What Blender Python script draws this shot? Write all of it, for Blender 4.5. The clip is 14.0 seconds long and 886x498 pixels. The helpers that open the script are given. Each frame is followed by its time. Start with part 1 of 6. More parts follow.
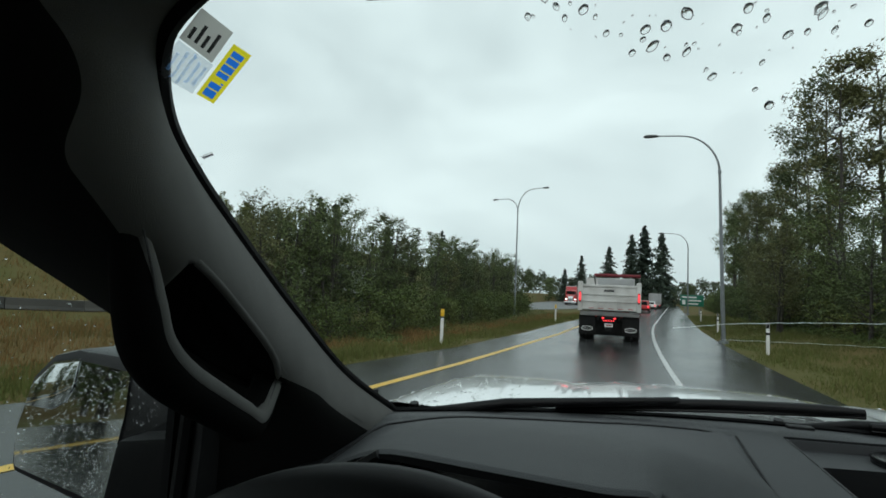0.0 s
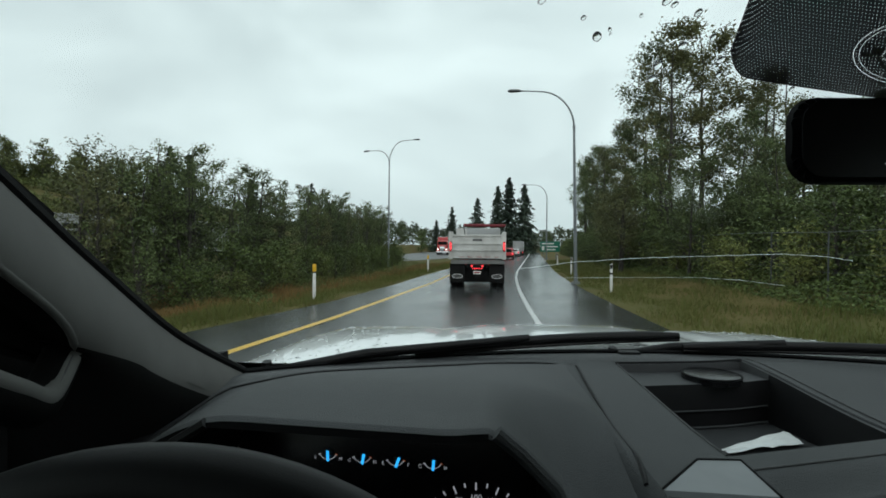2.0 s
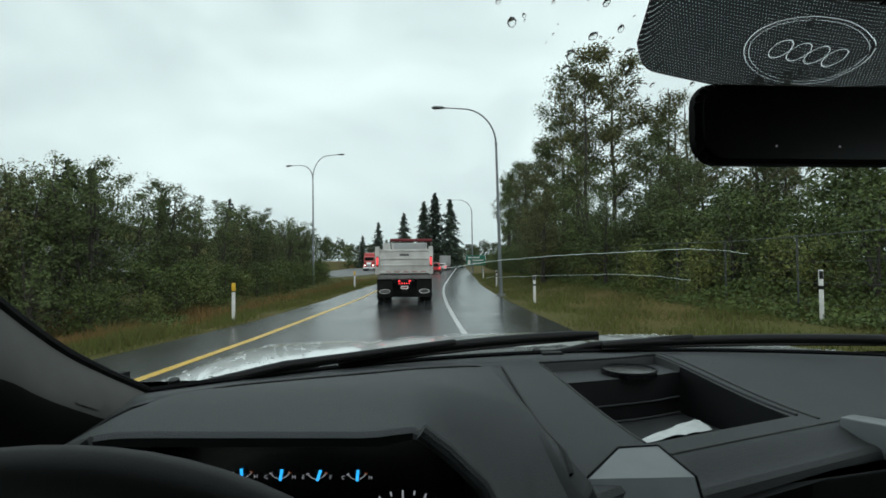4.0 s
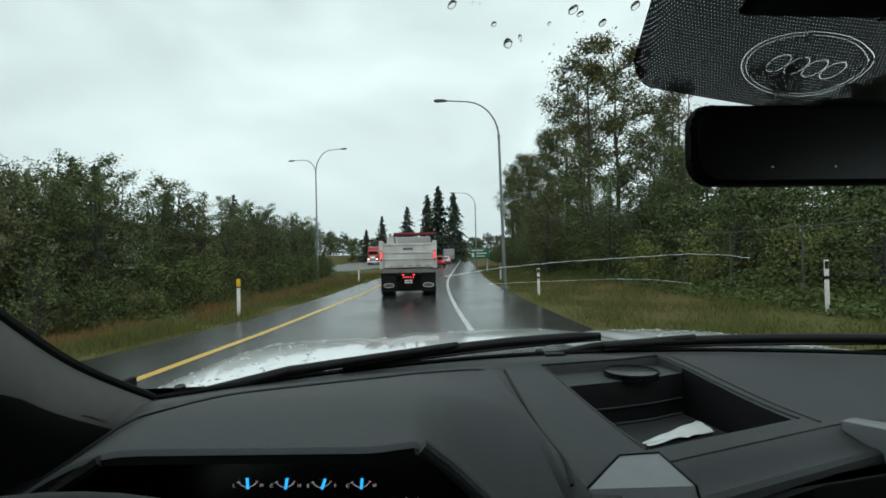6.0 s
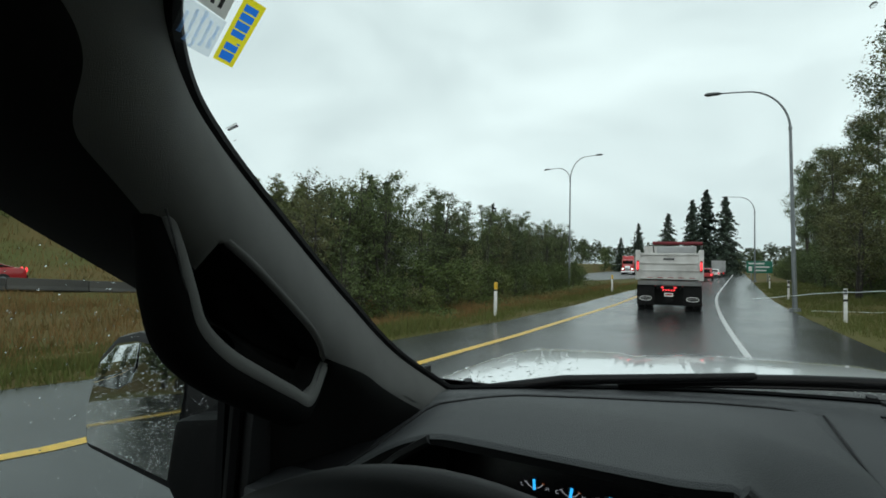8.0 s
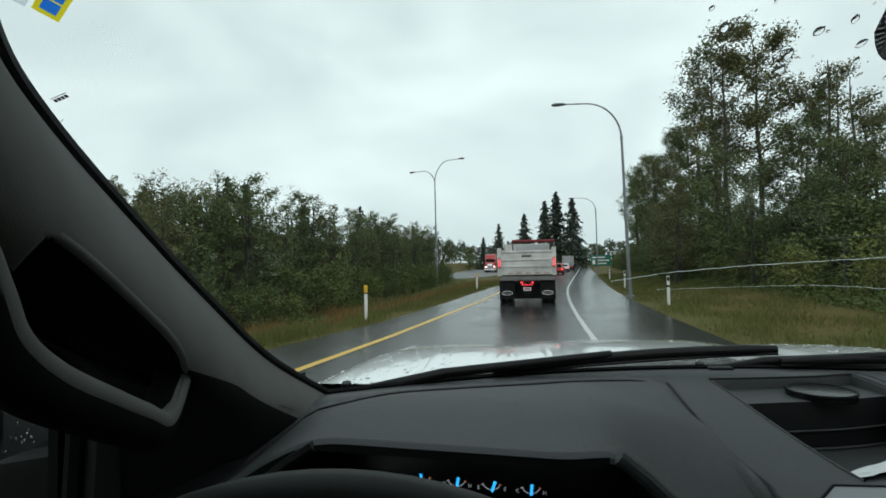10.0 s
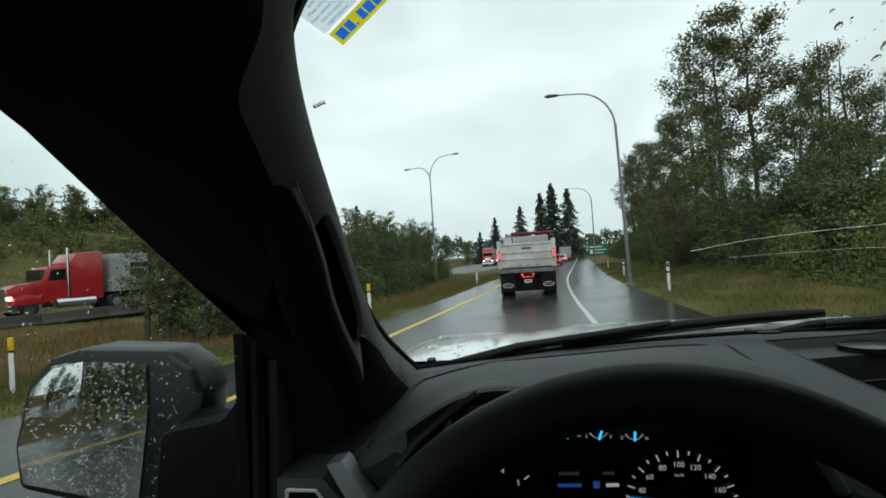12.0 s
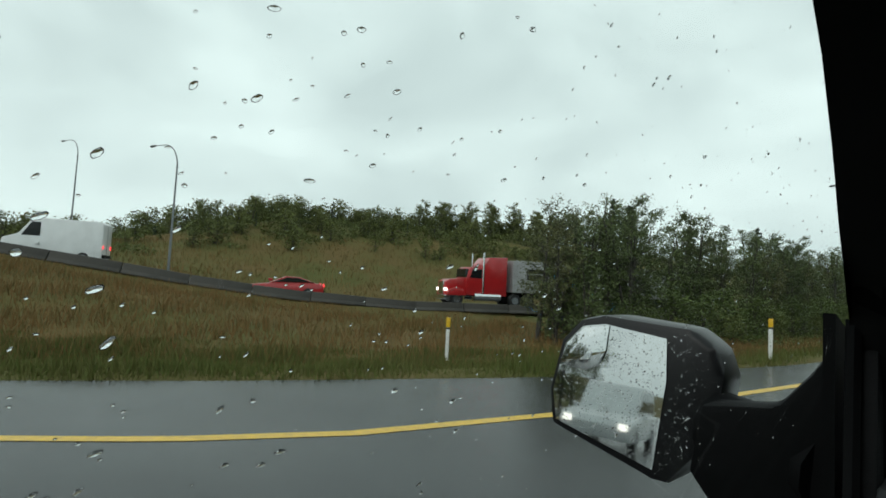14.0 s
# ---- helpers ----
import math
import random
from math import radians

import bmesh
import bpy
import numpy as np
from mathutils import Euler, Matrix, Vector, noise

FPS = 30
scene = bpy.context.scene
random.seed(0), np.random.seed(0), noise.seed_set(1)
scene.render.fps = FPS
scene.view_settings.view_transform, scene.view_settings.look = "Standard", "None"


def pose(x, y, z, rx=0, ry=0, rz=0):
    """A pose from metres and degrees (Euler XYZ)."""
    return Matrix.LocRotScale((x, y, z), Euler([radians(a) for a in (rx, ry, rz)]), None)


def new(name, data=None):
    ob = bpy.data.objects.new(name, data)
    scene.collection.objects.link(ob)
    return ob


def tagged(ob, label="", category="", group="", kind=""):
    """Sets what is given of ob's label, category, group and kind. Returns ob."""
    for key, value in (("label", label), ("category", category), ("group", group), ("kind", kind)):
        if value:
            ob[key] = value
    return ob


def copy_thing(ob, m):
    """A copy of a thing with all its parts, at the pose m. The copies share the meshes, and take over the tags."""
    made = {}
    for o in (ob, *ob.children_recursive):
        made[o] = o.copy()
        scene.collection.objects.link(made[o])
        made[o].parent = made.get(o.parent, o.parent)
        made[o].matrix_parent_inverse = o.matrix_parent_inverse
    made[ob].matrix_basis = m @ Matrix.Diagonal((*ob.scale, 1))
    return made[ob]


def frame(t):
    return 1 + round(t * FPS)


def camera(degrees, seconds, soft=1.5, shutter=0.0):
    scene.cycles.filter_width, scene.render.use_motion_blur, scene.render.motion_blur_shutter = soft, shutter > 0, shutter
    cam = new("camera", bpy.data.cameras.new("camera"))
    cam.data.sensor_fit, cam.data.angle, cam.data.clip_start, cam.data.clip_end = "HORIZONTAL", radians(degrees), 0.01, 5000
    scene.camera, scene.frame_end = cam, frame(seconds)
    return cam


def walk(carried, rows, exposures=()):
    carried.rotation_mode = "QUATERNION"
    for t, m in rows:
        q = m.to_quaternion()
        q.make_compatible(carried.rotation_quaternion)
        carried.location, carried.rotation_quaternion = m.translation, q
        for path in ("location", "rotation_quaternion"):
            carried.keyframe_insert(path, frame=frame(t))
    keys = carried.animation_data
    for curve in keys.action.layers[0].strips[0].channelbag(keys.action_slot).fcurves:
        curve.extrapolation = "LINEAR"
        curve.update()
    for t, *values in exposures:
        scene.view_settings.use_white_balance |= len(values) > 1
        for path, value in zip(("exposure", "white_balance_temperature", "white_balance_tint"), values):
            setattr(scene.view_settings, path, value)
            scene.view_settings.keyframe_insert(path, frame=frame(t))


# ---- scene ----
cam = camera(81.44, 14.0, soft=1.7)
PATH = [
    (0, pose(-0.389, -0.038, 1.762, 94.64, -2.52, 16.83)),
    (0.5, pose(-0.375, -0.027, 1.757, 94.17, -0.80, 8.44)),
    (1, pose(-0.369, -0.004, 1.756, 92.11, -0.39, 3.46)),
    (1.5, pose(-0.370, 0.000, 1.755, 90.66, -0.66, 3.29)),
    (2, pose(-0.365, 0.002, 1.756, 89.75, -0.51, 2.87)),
    (2.5, pose(-0.358, 0.006, 1.755, 89.45, 0.74, 2.36)),
    (3, pose(-0.353, 0.011, 1.753, 89.97, 0.52, 0.99)),
    (3.5, pose(-0.354, 0.013, 1.749, 90.66, -0.06, -3.27)),
    (3.7, pose(-0.360, 0.016, 1.737, 91.45, 0.37, -4.77)),
    (5.8, pose(-0.350, 0.016, 1.747, 91.16, 1.07, -6.01)),
    (6, pose(-0.356, 0.012, 1.756, 90.68, 1.23, -4.80)),
    (6.5, pose(-0.372, 0.002, 1.751, 91.92, 1.96, 2.57)),
    (7, pose(-0.397, -0.005, 1.763, 91.75, 0.20, 7.95)),
    (7.5, pose(-0.405, -0.001, 1.762, 91.54, -0.47, 22.32)),
    (8, pose(-0.398, 0.001, 1.763, 91.56, -0.94, 22.66)),
    (8.5, pose(-0.403, 0.009, 1.753, 91.48, -1.45, 20.70)),
    (9, pose(-0.400, 0.010, 1.756, 91.36, -1.85, 16.33)),
    (9.2, pose(-0.394, 0.013, 1.753, 91.83, -2.30, 13.33)),
    (11.3, pose(-0.486, -0.006, 1.755, 90.64, 4.16, 4.76)),
    (11.5, pose(-0.497, -0.028, 1.756, 90.54, 4.06, 4.75)),
    (12, pose(-0.541, -0.080, 1.737, 91.36, 3.79, 7.85)),
    (12.5, pose(-0.616, -0.132, 1.731, 92.51, 1.05, 15.29)),
    (13, pose(-0.656, -0.192, 1.732, 93.49, -2.77, 25.93)),
    (13.5, pose(-0.661, -0.186, 1.710, 94.29, -5.06, 35.05)),
    (14, pose(-0.714, -0.178, 1.685, 93.73, -3.00, 48.05)),

]
walk(cam, PATH, exposures=[(0.0, -0.03, 6400, 10), (0.5, -0.14, 6400, 10), (1.0, -0.14, 6400, 10), (1.5, -0.10, 6400, 10), (2.0, -0.02, 6400, 10), (3.0, 0.05, 6430, 10), (9.0, 0.05, 6450, 10), (11.5, 0.08, 6450, 10), (12.5, 0.18, 6550, 10), (13.0, 0.22, 6580, 10), (13.5, 0.22, 6680, 11), (14.0, 0.08, 6560, 10)])

# ---- sky and sun: heavy overcast, rain ----
SUN_EL, SUN_ROT = radians(38), radians(200)
world = bpy.data.worlds.new("overcast_sky")
scene.world = world
world.use_nodes = True
wt = world.node_tree
wt.nodes.clear()


def wnode(kind, **ins):
    n = wt.nodes.new(kind)
    for k, v in ins.items():
        n.inputs[k.replace("_", " ")].default_value = v
    return n


sky = wt.nodes.new("ShaderNodeTexSky")
sky.sky_type, sky.sun_disc = "NISHITA", False
sky.sun_elevation, sky.sun_rotation = SUN_EL, SUN_ROT
sky.air_density, sky.dust_density = 1.0, 4.0
grey = wnode("ShaderNodeHueSaturation", Saturation=0.12, Value=0.11)
wt.links.new(sky.outputs[0], grey.inputs["Color"])
wtc = wt.nodes.new("ShaderNodeTexCoord")
wmap = wnode("ShaderNodeMapping", Scale=(1.0, 1.0, 2.2))
wt.links.new(wtc.outputs["Generated"], wmap.inputs["Vector"])
cloud = wnode("ShaderNodeTexNoise", Scale=2.3, Detail=6.0, Roughness=0.5, Distortion=0.5)
wt.links.new(wmap.outputs[0], cloud.inputs["Vector"])
ramp = wt.nodes.new("ShaderNodeValToRGB")
ramp.color_ramp.elements[0].position, ramp.color_ramp.elements[0].color = 0.28, (0.61, 0.75, 0.75, 1)
ramp.color_ramp.elements[1].position, ramp.color_ramp.elements[1].color = 0.72, (0.95, 1.135, 1.115, 1)
wt.links.new(cloud.outputs["Fac"], ramp.inputs[0])
mixc = wt.nodes.new("ShaderNodeMixRGB")
mixc.inputs[0].default_value = 0.85
wt.links.new(grey.outputs[0], mixc.inputs[1])
wt.links.new(ramp.outputs[0], mixc.inputs[2])
bg = wnode("ShaderNodeBackground", Strength=1.0)
wt.links.new(mixc.outputs[0], bg.inputs["Color"])
wout = wt.nodes.new("ShaderNodeOutputWorld")
wt.links.new(bg.outputs[0], wout.inputs[0])

sun = new("sun", bpy.data.lights.new("sun", "SUN"))
sun.data.energy, sun.data.angle, sun.data.color = 0.5, radians(40), (1.0, 0.97, 0.93)
sun.matrix_world = pose(0, 0, 60, 52, 0, 20)


# ---- materials ----
def material(name, color, rough=0.6, metal=0.0, var=0.25, scale=8.0, bump=0.0, bscale=None, color2=None, spec=0.5,
             island=False, coat=0.0, coords="Object", stretch=(1, 1, 1), emit=None, power=0.0, rvar=0.0):
    m = bpy.data.materials.new(name)
    m.use_nodes = True
    nt = m.node_tree
    b = nt.nodes["Principled BSDF"]
    b.inputs["Roughness"].default_value = rough
    b.inputs["Metallic"].default_value = metal
    b.inputs["Specular IOR Level"].default_value = spec
    if coat:
        b.inputs["Coat Weight"].default_value = coat
        b.inputs["Coat Roughness"].default_value = 0.05
    c2 = color2 or tuple(c * (1 - var) for c in color)
    tc = nt.nodes.new("ShaderNodeTexCoord")
    mp = nt.nodes.new("ShaderNodeMapping")
    mp.inputs["Scale"].default_value = stretch
    nt.links.new(tc.outputs[coords], mp.inputs["Vector"])
    mix = nt.nodes.new("ShaderNodeMixRGB")
    mix.inputs[1].default_value, mix.inputs[2].default_value = (*color, 1), (*c2, 1)
    nz = nt.nodes.new("ShaderNodeTexNoise")
    nz.inputs["Scale"].default_value, nz.inputs["Detail"].default_value = scale, 7.0
    nt.links.new(mp.outputs[0], nz.inputs["Vector"])
    st = nt.nodes.new("ShaderNodeMapRange")
    st.inputs["From Min"].default_value, st.inputs["From Max"].default_value = 0.32, 0.68
    if island:
        geo = nt.nodes.new("ShaderNodeNewGeometry")
        add = nt.nodes.new("ShaderNodeMath")
        add.operation = "MULTIPLY_ADD"
        add.inputs[1].default_value, add.inputs[2].default_value = 0.5, -0.02
        nt.links.new(geo.outputs["Random Per Island"], add.inputs[0])
        add2 = nt.nodes.new("ShaderNodeMath")
        add2.operation = "MULTIPLY_ADD"
        add2.inputs[1].default_value = 0.55
        nt.links.new(nz.outputs["Fac"], add2.inputs[0])
        nt.links.new(add.outputs[0], add2.inputs[2])
        # each bush and tree has a tone of its own
        info = nt.nodes.new("ShaderNodeObjectInfo")
        add3 = nt.nodes.new("ShaderNodeMath")
        add3.operation = "MULTIPLY_ADD"
        add3.inputs[1].default_value = 0.36
        nt.links.new(info.outputs["Random"], add3.inputs[0])
        nt.links.new(add2.outputs[0], add3.inputs[2])
        less = nt.nodes.new("ShaderNodeMath")
        less.operation = "SUBTRACT"
        less.inputs[1].default_value = 0.18
        nt.links.new(add3.outputs[0], less.inputs[0])
        nt.links.new(less.outputs[0], st.inputs["Value"])
    else:
        nt.links.new(nz.outputs["Fac"], st.inputs["Value"])
    nt.links.new(st.outputs[0], mix.inputs[0])
    nt.links.new(mix.outputs[0], b.inputs["Base Color"])
    if rvar:
        rr = nt.nodes.new("ShaderNodeMapRange")
        rr.inputs["To Min"].default_value, rr.inputs["To Max"].default_value = rough - rvar, rough + rvar
        nz3 = nt.nodes.new("ShaderNodeTexNoise")
        nz3.inputs["Scale"].default_value = scale * 0.35
        nt.links.new(mp.outputs[0], nz3.inputs["Vector"])
        nt.links.new(nz3.outputs["Fac"], rr.inputs["Value"])
        nt.links.new(rr.outputs[0], b.inputs["Roughness"])
    if bump:
        bp = nt.nodes.new("ShaderNodeBump")
        bp.inputs["Strength"].default_value = bump
        bp.inputs["Distance"].default_value = 0.01
        nz2 = nt.nodes.new("ShaderNodeTexNoise")
        nz2.inputs["Scale"].default_value, nz2.inputs["Detail"].default_value = bscale or scale * 6, 4.0
        nt.links.new(mp.outputs[0], nz2.inputs["Vector"])
        nt.links.new(nz2.outputs["Fac"], bp.inputs["Height"])
        nt.links.new(bp.outputs[0], b.inputs["Normal"])
    if emit:
        b.inputs["Emission Color"].default_value = (*emit, 1)
        b.inputs["Emission Strength"].default_value = power
    return m


def pane_material(name, gloss=0.05, tint=(1, 1, 1), rough=0.02):
    m = bpy.data.materials.new(name)
    m.use_nodes = True
    nt = m.node_tree
    nt.nodes.clear()
    out = nt.nodes.new("ShaderNodeOutputMaterial")
    tr = nt.nodes.new("ShaderNodeBsdfTransparent")
    tr.inputs[0].default_value = (*tint, 1)
    gl = nt.nodes.new("ShaderNodeBsdfGlossy")
    gl.inputs["Roughness"].default_value = rough
    mx = nt.nodes.new("ShaderNodeMixShader")
    mx.inputs[0].default_value = gloss
    nt.links.new(tr.outputs[0], mx.inputs[1])
    nt.links.new(gl.outputs[0], mx.inputs[2])
    nt.links.new(mx.outputs[0], out.inputs[0])
    return m


def water_material(name):
    m = bpy.data.materials.new(name)
    m.use_nodes = True
    b = m.node_tree.nodes["Principled BSDF"]
    b.inputs["Base Color"].default_value = (1, 1, 1, 1)
    b.inputs["Roughness"].default_value = 0.02
    b.inputs["IOR"].default_value = 1.33
    b.inputs["Transmission Weight"].default_value = 1.0
    return m


def frit_material(name, pitch, hole, slant, turn=0.0, rings=()):
    """Black enamel print with a lattice of clear dots."""
    m = bpy.data.materials.new(name)
    m.use_nodes = True
    nt = m.node_tree
    b = nt.nodes["Principled BSDF"]
    b.inputs["Base Color"].default_value = (0.006, 0.006, 0.007, 1)
    b.inputs["Roughness"].default_value = 0.5
    tc = nt.nodes.new("ShaderNodeTexCoord")
    mp = nt.nodes.new("ShaderNodeMapping")
    mp.inputs["Scale"].default_value = (1 / pitch, 1 / (pitch * slant), 0)
    nt.links.new(tc.outputs["UV"], mp.inputs["Vector"])
    mp.inputs["Rotation"].default_value = (0, 0, radians(turn))
    fr = nt.nodes.new("ShaderNodeVectorMath")
    fr.operation = "FRACTION"
    nt.links.new(mp.outputs[0], fr.inputs[0])
    ds = nt.nodes.new("ShaderNodeVectorMath")
    ds.operation = "DISTANCE"
    ds.inputs[1].default_value = (0.5, 0.5, 0)
    nt.links.new(fr.outputs[0], ds.inputs[0])
    lt = nt.nodes.new("ShaderNodeMath")
    lt.operation = "GREATER_THAN"
    lt.inputs[1].default_value = hole
    nt.links.new(ds.outputs["Value"], lt.inputs[0])
    solid = lt.outputs[0]
    for cu, cv, ru, rv, tilt, wide in rings:
        # a clear elliptic outline left open in the print
        at = nt.nodes.new("ShaderNodeMapping")
        at.vector_type = "TEXTURE"
        at.inputs["Location"].default_value = (cu, cv, 0)
        at.inputs["Rotation"].default_value = (0, 0, radians(tilt))
        at.inputs["Scale"].default_value = (ru, rv, 1)
        nt.links.new(tc.outputs["UV"], at.inputs["Vector"])
        ln = nt.nodes.new("ShaderNodeVectorMath")
        ln.operation = "LENGTH"
        nt.links.new(at.outputs[0], ln.inputs[0])
        near = nt.nodes.new("ShaderNodeMath")
        near.operation = "COMPARE"
        near.inputs[1].default_value, near.inputs[2].default_value = 1.0, wide
        nt.links.new(ln.outputs["Value"], near.inputs[0])
        cut = nt.nodes.new("ShaderNodeMath")
        cut.operation = "SUBTRACT"
        cut.use_clamp = True
        nt.links.new(solid, cut.inputs[0])
        nt.links.new(near.outputs[0], cut.inputs[1])
        solid = cut.outputs[0]
    nt.links.new(solid, b.inputs["Alpha"])
    return m


M = {}
M["dash"] = material("dash_plastic", (0.033, 0.035, 0.038), 0.6, var=0.2, scale=9, bump=0.3, bscale=650, rvar=0.06)
M["dash_dark"] = material("dark_plastic_and_tray_shade", (0.008, 0.008, 0.009), 0.55, var=0.2, scale=9, bump=0.2, bscale=700, spec=0.25)
M["trim"] = material("pillar_fabric_trim", (0.118, 0.116, 0.111), 0.9, var=0.12, scale=25, bump=0.3, bscale=1500, spec=0.25)
# darker copy of the pillar trim: its shade is put into the colour
M["trim_shaded"] = material("shaded_pillar_trim", (0.010, 0.010, 0.0098), 0.92, var=0.15, scale=25, bump=0.3, bscale=1500, spec=0.1)
M["liner"] = material("headliner_cloth_and_shade", (0.006, 0.006, 0.006), 0.95, var=0.2, scale=30, bump=0.2, bscale=900, spec=0.03)
M["black"] = material("black_plastic", (0.0045, 0.0045, 0.005), 0.6, var=0.3, scale=20, spec=0.08)
M["mirror_shell"] = material("mirror_shell_plastic", (0.006, 0.006, 0.007), 0.35, var=0.3, scale=20, spec=0.3)
M["rubber"] = material("black_rubber", (0.008, 0.008, 0.009), 0.35, var=0.4, scale=60, bump=0.3, bscale=300)
M["wiper"] = material("wet_wiper_black", (0.004, 0.004, 0.0045), 0.45, var=0.3, scale=60, spec=0.2)
M["leather"] = material("wheel_leather", (0.005, 0.005, 0.0054), 0.55, var=0.25, scale=40, bump=0.08, bscale=1400, spec=0.2)
M["silver"] = material("satin_silver_trim", (0.22, 0.23, 0.24), 0.42, 0.5, var=0.1, scale=30)
M["chrome"] = material("chrome", (0.75, 0.76, 0.77), 0.12, 1.0, var=0.08, scale=20)
M["bright_trim"] = material("bright_plated_trim", (0.55, 0.56, 0.57), 0.4, 0.1, var=0.08, scale=20)
M["gloss_black"] = material("gloss_black_screen", (0.004, 0.004, 0.005), 0.25, var=0.3, scale=10)
M["cyan"] = material("lit_cyan_needle", (0.02, 0.3, 0.5), 0.5, var=0.05, emit=(0.03, 0.45, 1.0), power=1.1)
M["white_lit"] = material("lit_white_marking", (0.3, 0.3, 0.3), 0.5, var=0.05, emit=(0.75, 0.78, 0.85), power=0.32)
M["blue_lit"] = material("lit_blue_display", (0.01, 0.03, 0.08), 0.5, var=0.05, emit=(0.02, 0.10, 0.45), power=0.35)
M["red_lit"] = material("lit_red_band", (0.2, 0.01, 0.01), 0.5, var=0.05, emit=(0.5, 0.01, 0.01), power=0.2)
M["amber_lit"] = material("lit_amber_mark", (0.2, 0.05, 0.01), 0.5, var=0.05, emit=(0.8, 0.2, 0.02), power=0.3)
M["windshield"] = pane_material("windshield_glass", 0.02)
M["side_glass"] = pane_material("side_glass", 0.025, (0.93, 0.96, 0.95))
M["water"] = water_material("rain_water")
M["frit_fine"] = frit_material("frit_dots_patch", 0.0019, 0.125, 1.0, 45, (
    (0.150, 0.0227, 0.0560, 0.0152, 0, 0.005), (0.150, 0.0227, 0.0520, 0.0138, 0, 0.0035), (0.126, 0.0222, 0.0085, 0.0040, 12, 0.03),
    (0.143, 0.0222, 0.0085, 0.0040, 12, 0.03), (0.160, 0.0222, 0.0085, 0.0040, 12, 0.03), (0.177, 0.0222, 0.0085, 0.0040, 12, 0.03)))
M["frit_edge"] = frit_material("frit_dots_edge", 0.0026, 0.42, 1.0)
M["mirror"] = material("mirror_glass", (0.55, 0.57, 0.57), 0.03, 1.0, var=0.06, scale=30)
M["paint_silver"] = material("wet_silver_paint", (0.78, 0.80, 0.81), 0.3, 0.0, var=0.06, scale=4, coat=1.0, bump=0.015, bscale=30)
M["paper"] = material("white_paper", (0.75, 0.77, 0.77), 0.7, var=0.1, scale=60)
def film_material(name, color):
    """Thin printed film that daylight shines through."""
    m = material(name, color, 0.5, var=0.06, scale=60)
    nt = m.node_tree
    b, out = nt.nodes["Principled BSDF"], nt.nodes["Material Output"]
    tl, mx = nt.nodes.new("ShaderNodeBsdfTranslucent"), nt.nodes.new("ShaderNodeMixShader")
    tl.inputs[0].default_value = (*color, 1)
    mx.inputs[0].default_value = 0.75
    nt.links.new(b.outputs[0], mx.inputs[1])
    nt.links.new(tl.outputs[0], mx.inputs[2])
    nt.links.new(mx.outputs[0], out.inputs[0])
    return m


# white film colour imitates the sky's glint along the cracks
M["crack"] = film_material("painted_crack_glint", (0.95, 1.0, 1.0))
M["yellow_sticker"] = film_material("yellow_sticker", (0.95, 0.80, 0.03))
M["blue_print"] = film_material("blue_print", (0.03, 0.22, 0.85))
M["pale_blue_print"] = film_material("pale_blue_print", (0.22, 0.48, 0.95))
M["clear_label"] = pane_material("clear_label_film", 0.12, (0.93, 0.95, 0.97), 0.5)
M["grey_label"] = film_material("grey_label", (0.80, 0.79, 0.76))
M["dark_print"] = film_material("dark_print", (0.05, 0.05, 0.05))
M["asphalt"] = material("wet_asphalt", (0.034, 0.036, 0.037), 0.2, var=0.4, scale=1.3, bump=0.14, bscale=160, rvar=0.1, spec=0.32)
M["shoulder"] = material("wet_asphalt_shoulder", (0.050, 0.051, 0.051), 0.45, var=0.3, scale=1.6, bump=0.4, bscale=160, rvar=0.1)
M["concrete"] = material("weathered_concrete", (0.055, 0.050, 0.043), 0.7, var=0.4, scale=1.2, bump=0.3, bscale=30)
M["line_yellow"] = material("worn_yellow_line", (0.74, 0.46, 0.040), 0.4, color2=(0.55, 0.34, 0.05), scale=9, bump=0.2, bscale=120)
M["line_white"] = material("worn_white_line", (0.62, 0.63, 0.62), 0.35, color2=(0.40, 0.41, 0.41), scale=9, bump=0.2, bscale=120)
M["ground"] = material("wild_grass_ground", (0.086, 0.092, 0.030), 0.9, color2=(0.128, 0.088, 0.036), scale=0.16, bump=0.6, bscale=9, spec=0.1)
M["grass_green"] = material("green_grass_blades", (0.084, 0.118, 0.026), 0.7, color2=(0.108, 0.108, 0.032), scale=0.25, island=True, spec=0.2)
M["grass_dry"] = material("dry_grass_blades", (0.215, 0.122, 0.050), 0.75, color2=(0.098, 0.086, 0.028), scale=0.25, island=True, spec=0.15)
M["leaf"] = material("alder_leaves", (0.110, 0.144, 0.050), 0.7, color2=(0.060, 0.082, 0.032), scale=0.9, island=True, spec=0.3)
M["leaf_yellow"] = material("autumn_leaves", (0.132, 0.132, 0.050), 0.65, color2=(0.080, 0.094, 0.038), scale=0.9, island=True, spec=0.3)
M["needle"] = material("conifer_needles", (0.036, 0.056, 0.034), 0.6, color2=(0.018, 0.032, 0.021), scale=0.8, island=True, spec=0.2)
M["bright_leaf"] = material("salmonberry_leaves", (0.185, 0.200, 0.055), 0.6, color2=(0.105, 0.130, 0.036), scale=1.2, island=True, spec=0.3)
M["bramble"] = material("bramble_leaves", (0.104, 0.140, 0.038), 0.7, color2=(0.050, 0.072, 0.022), scale=1.2, island=True, spec=0.3)
M["bank_leaf"] = material("bank_scrub_leaves", (0.130, 0.145, 0.042), 0.65, color2=(0.070, 0.088, 0.026), scale=0.5, island=True, spec=0.25)
# paler needle colour puts distance haze into the far conifers
M["hazed_needle"] = material("hazed_conifer_needles", (0.058, 0.080, 0.058), 0.7, color2=(0.032, 0.048, 0.036), scale=0.5, island=True, spec=0.2)
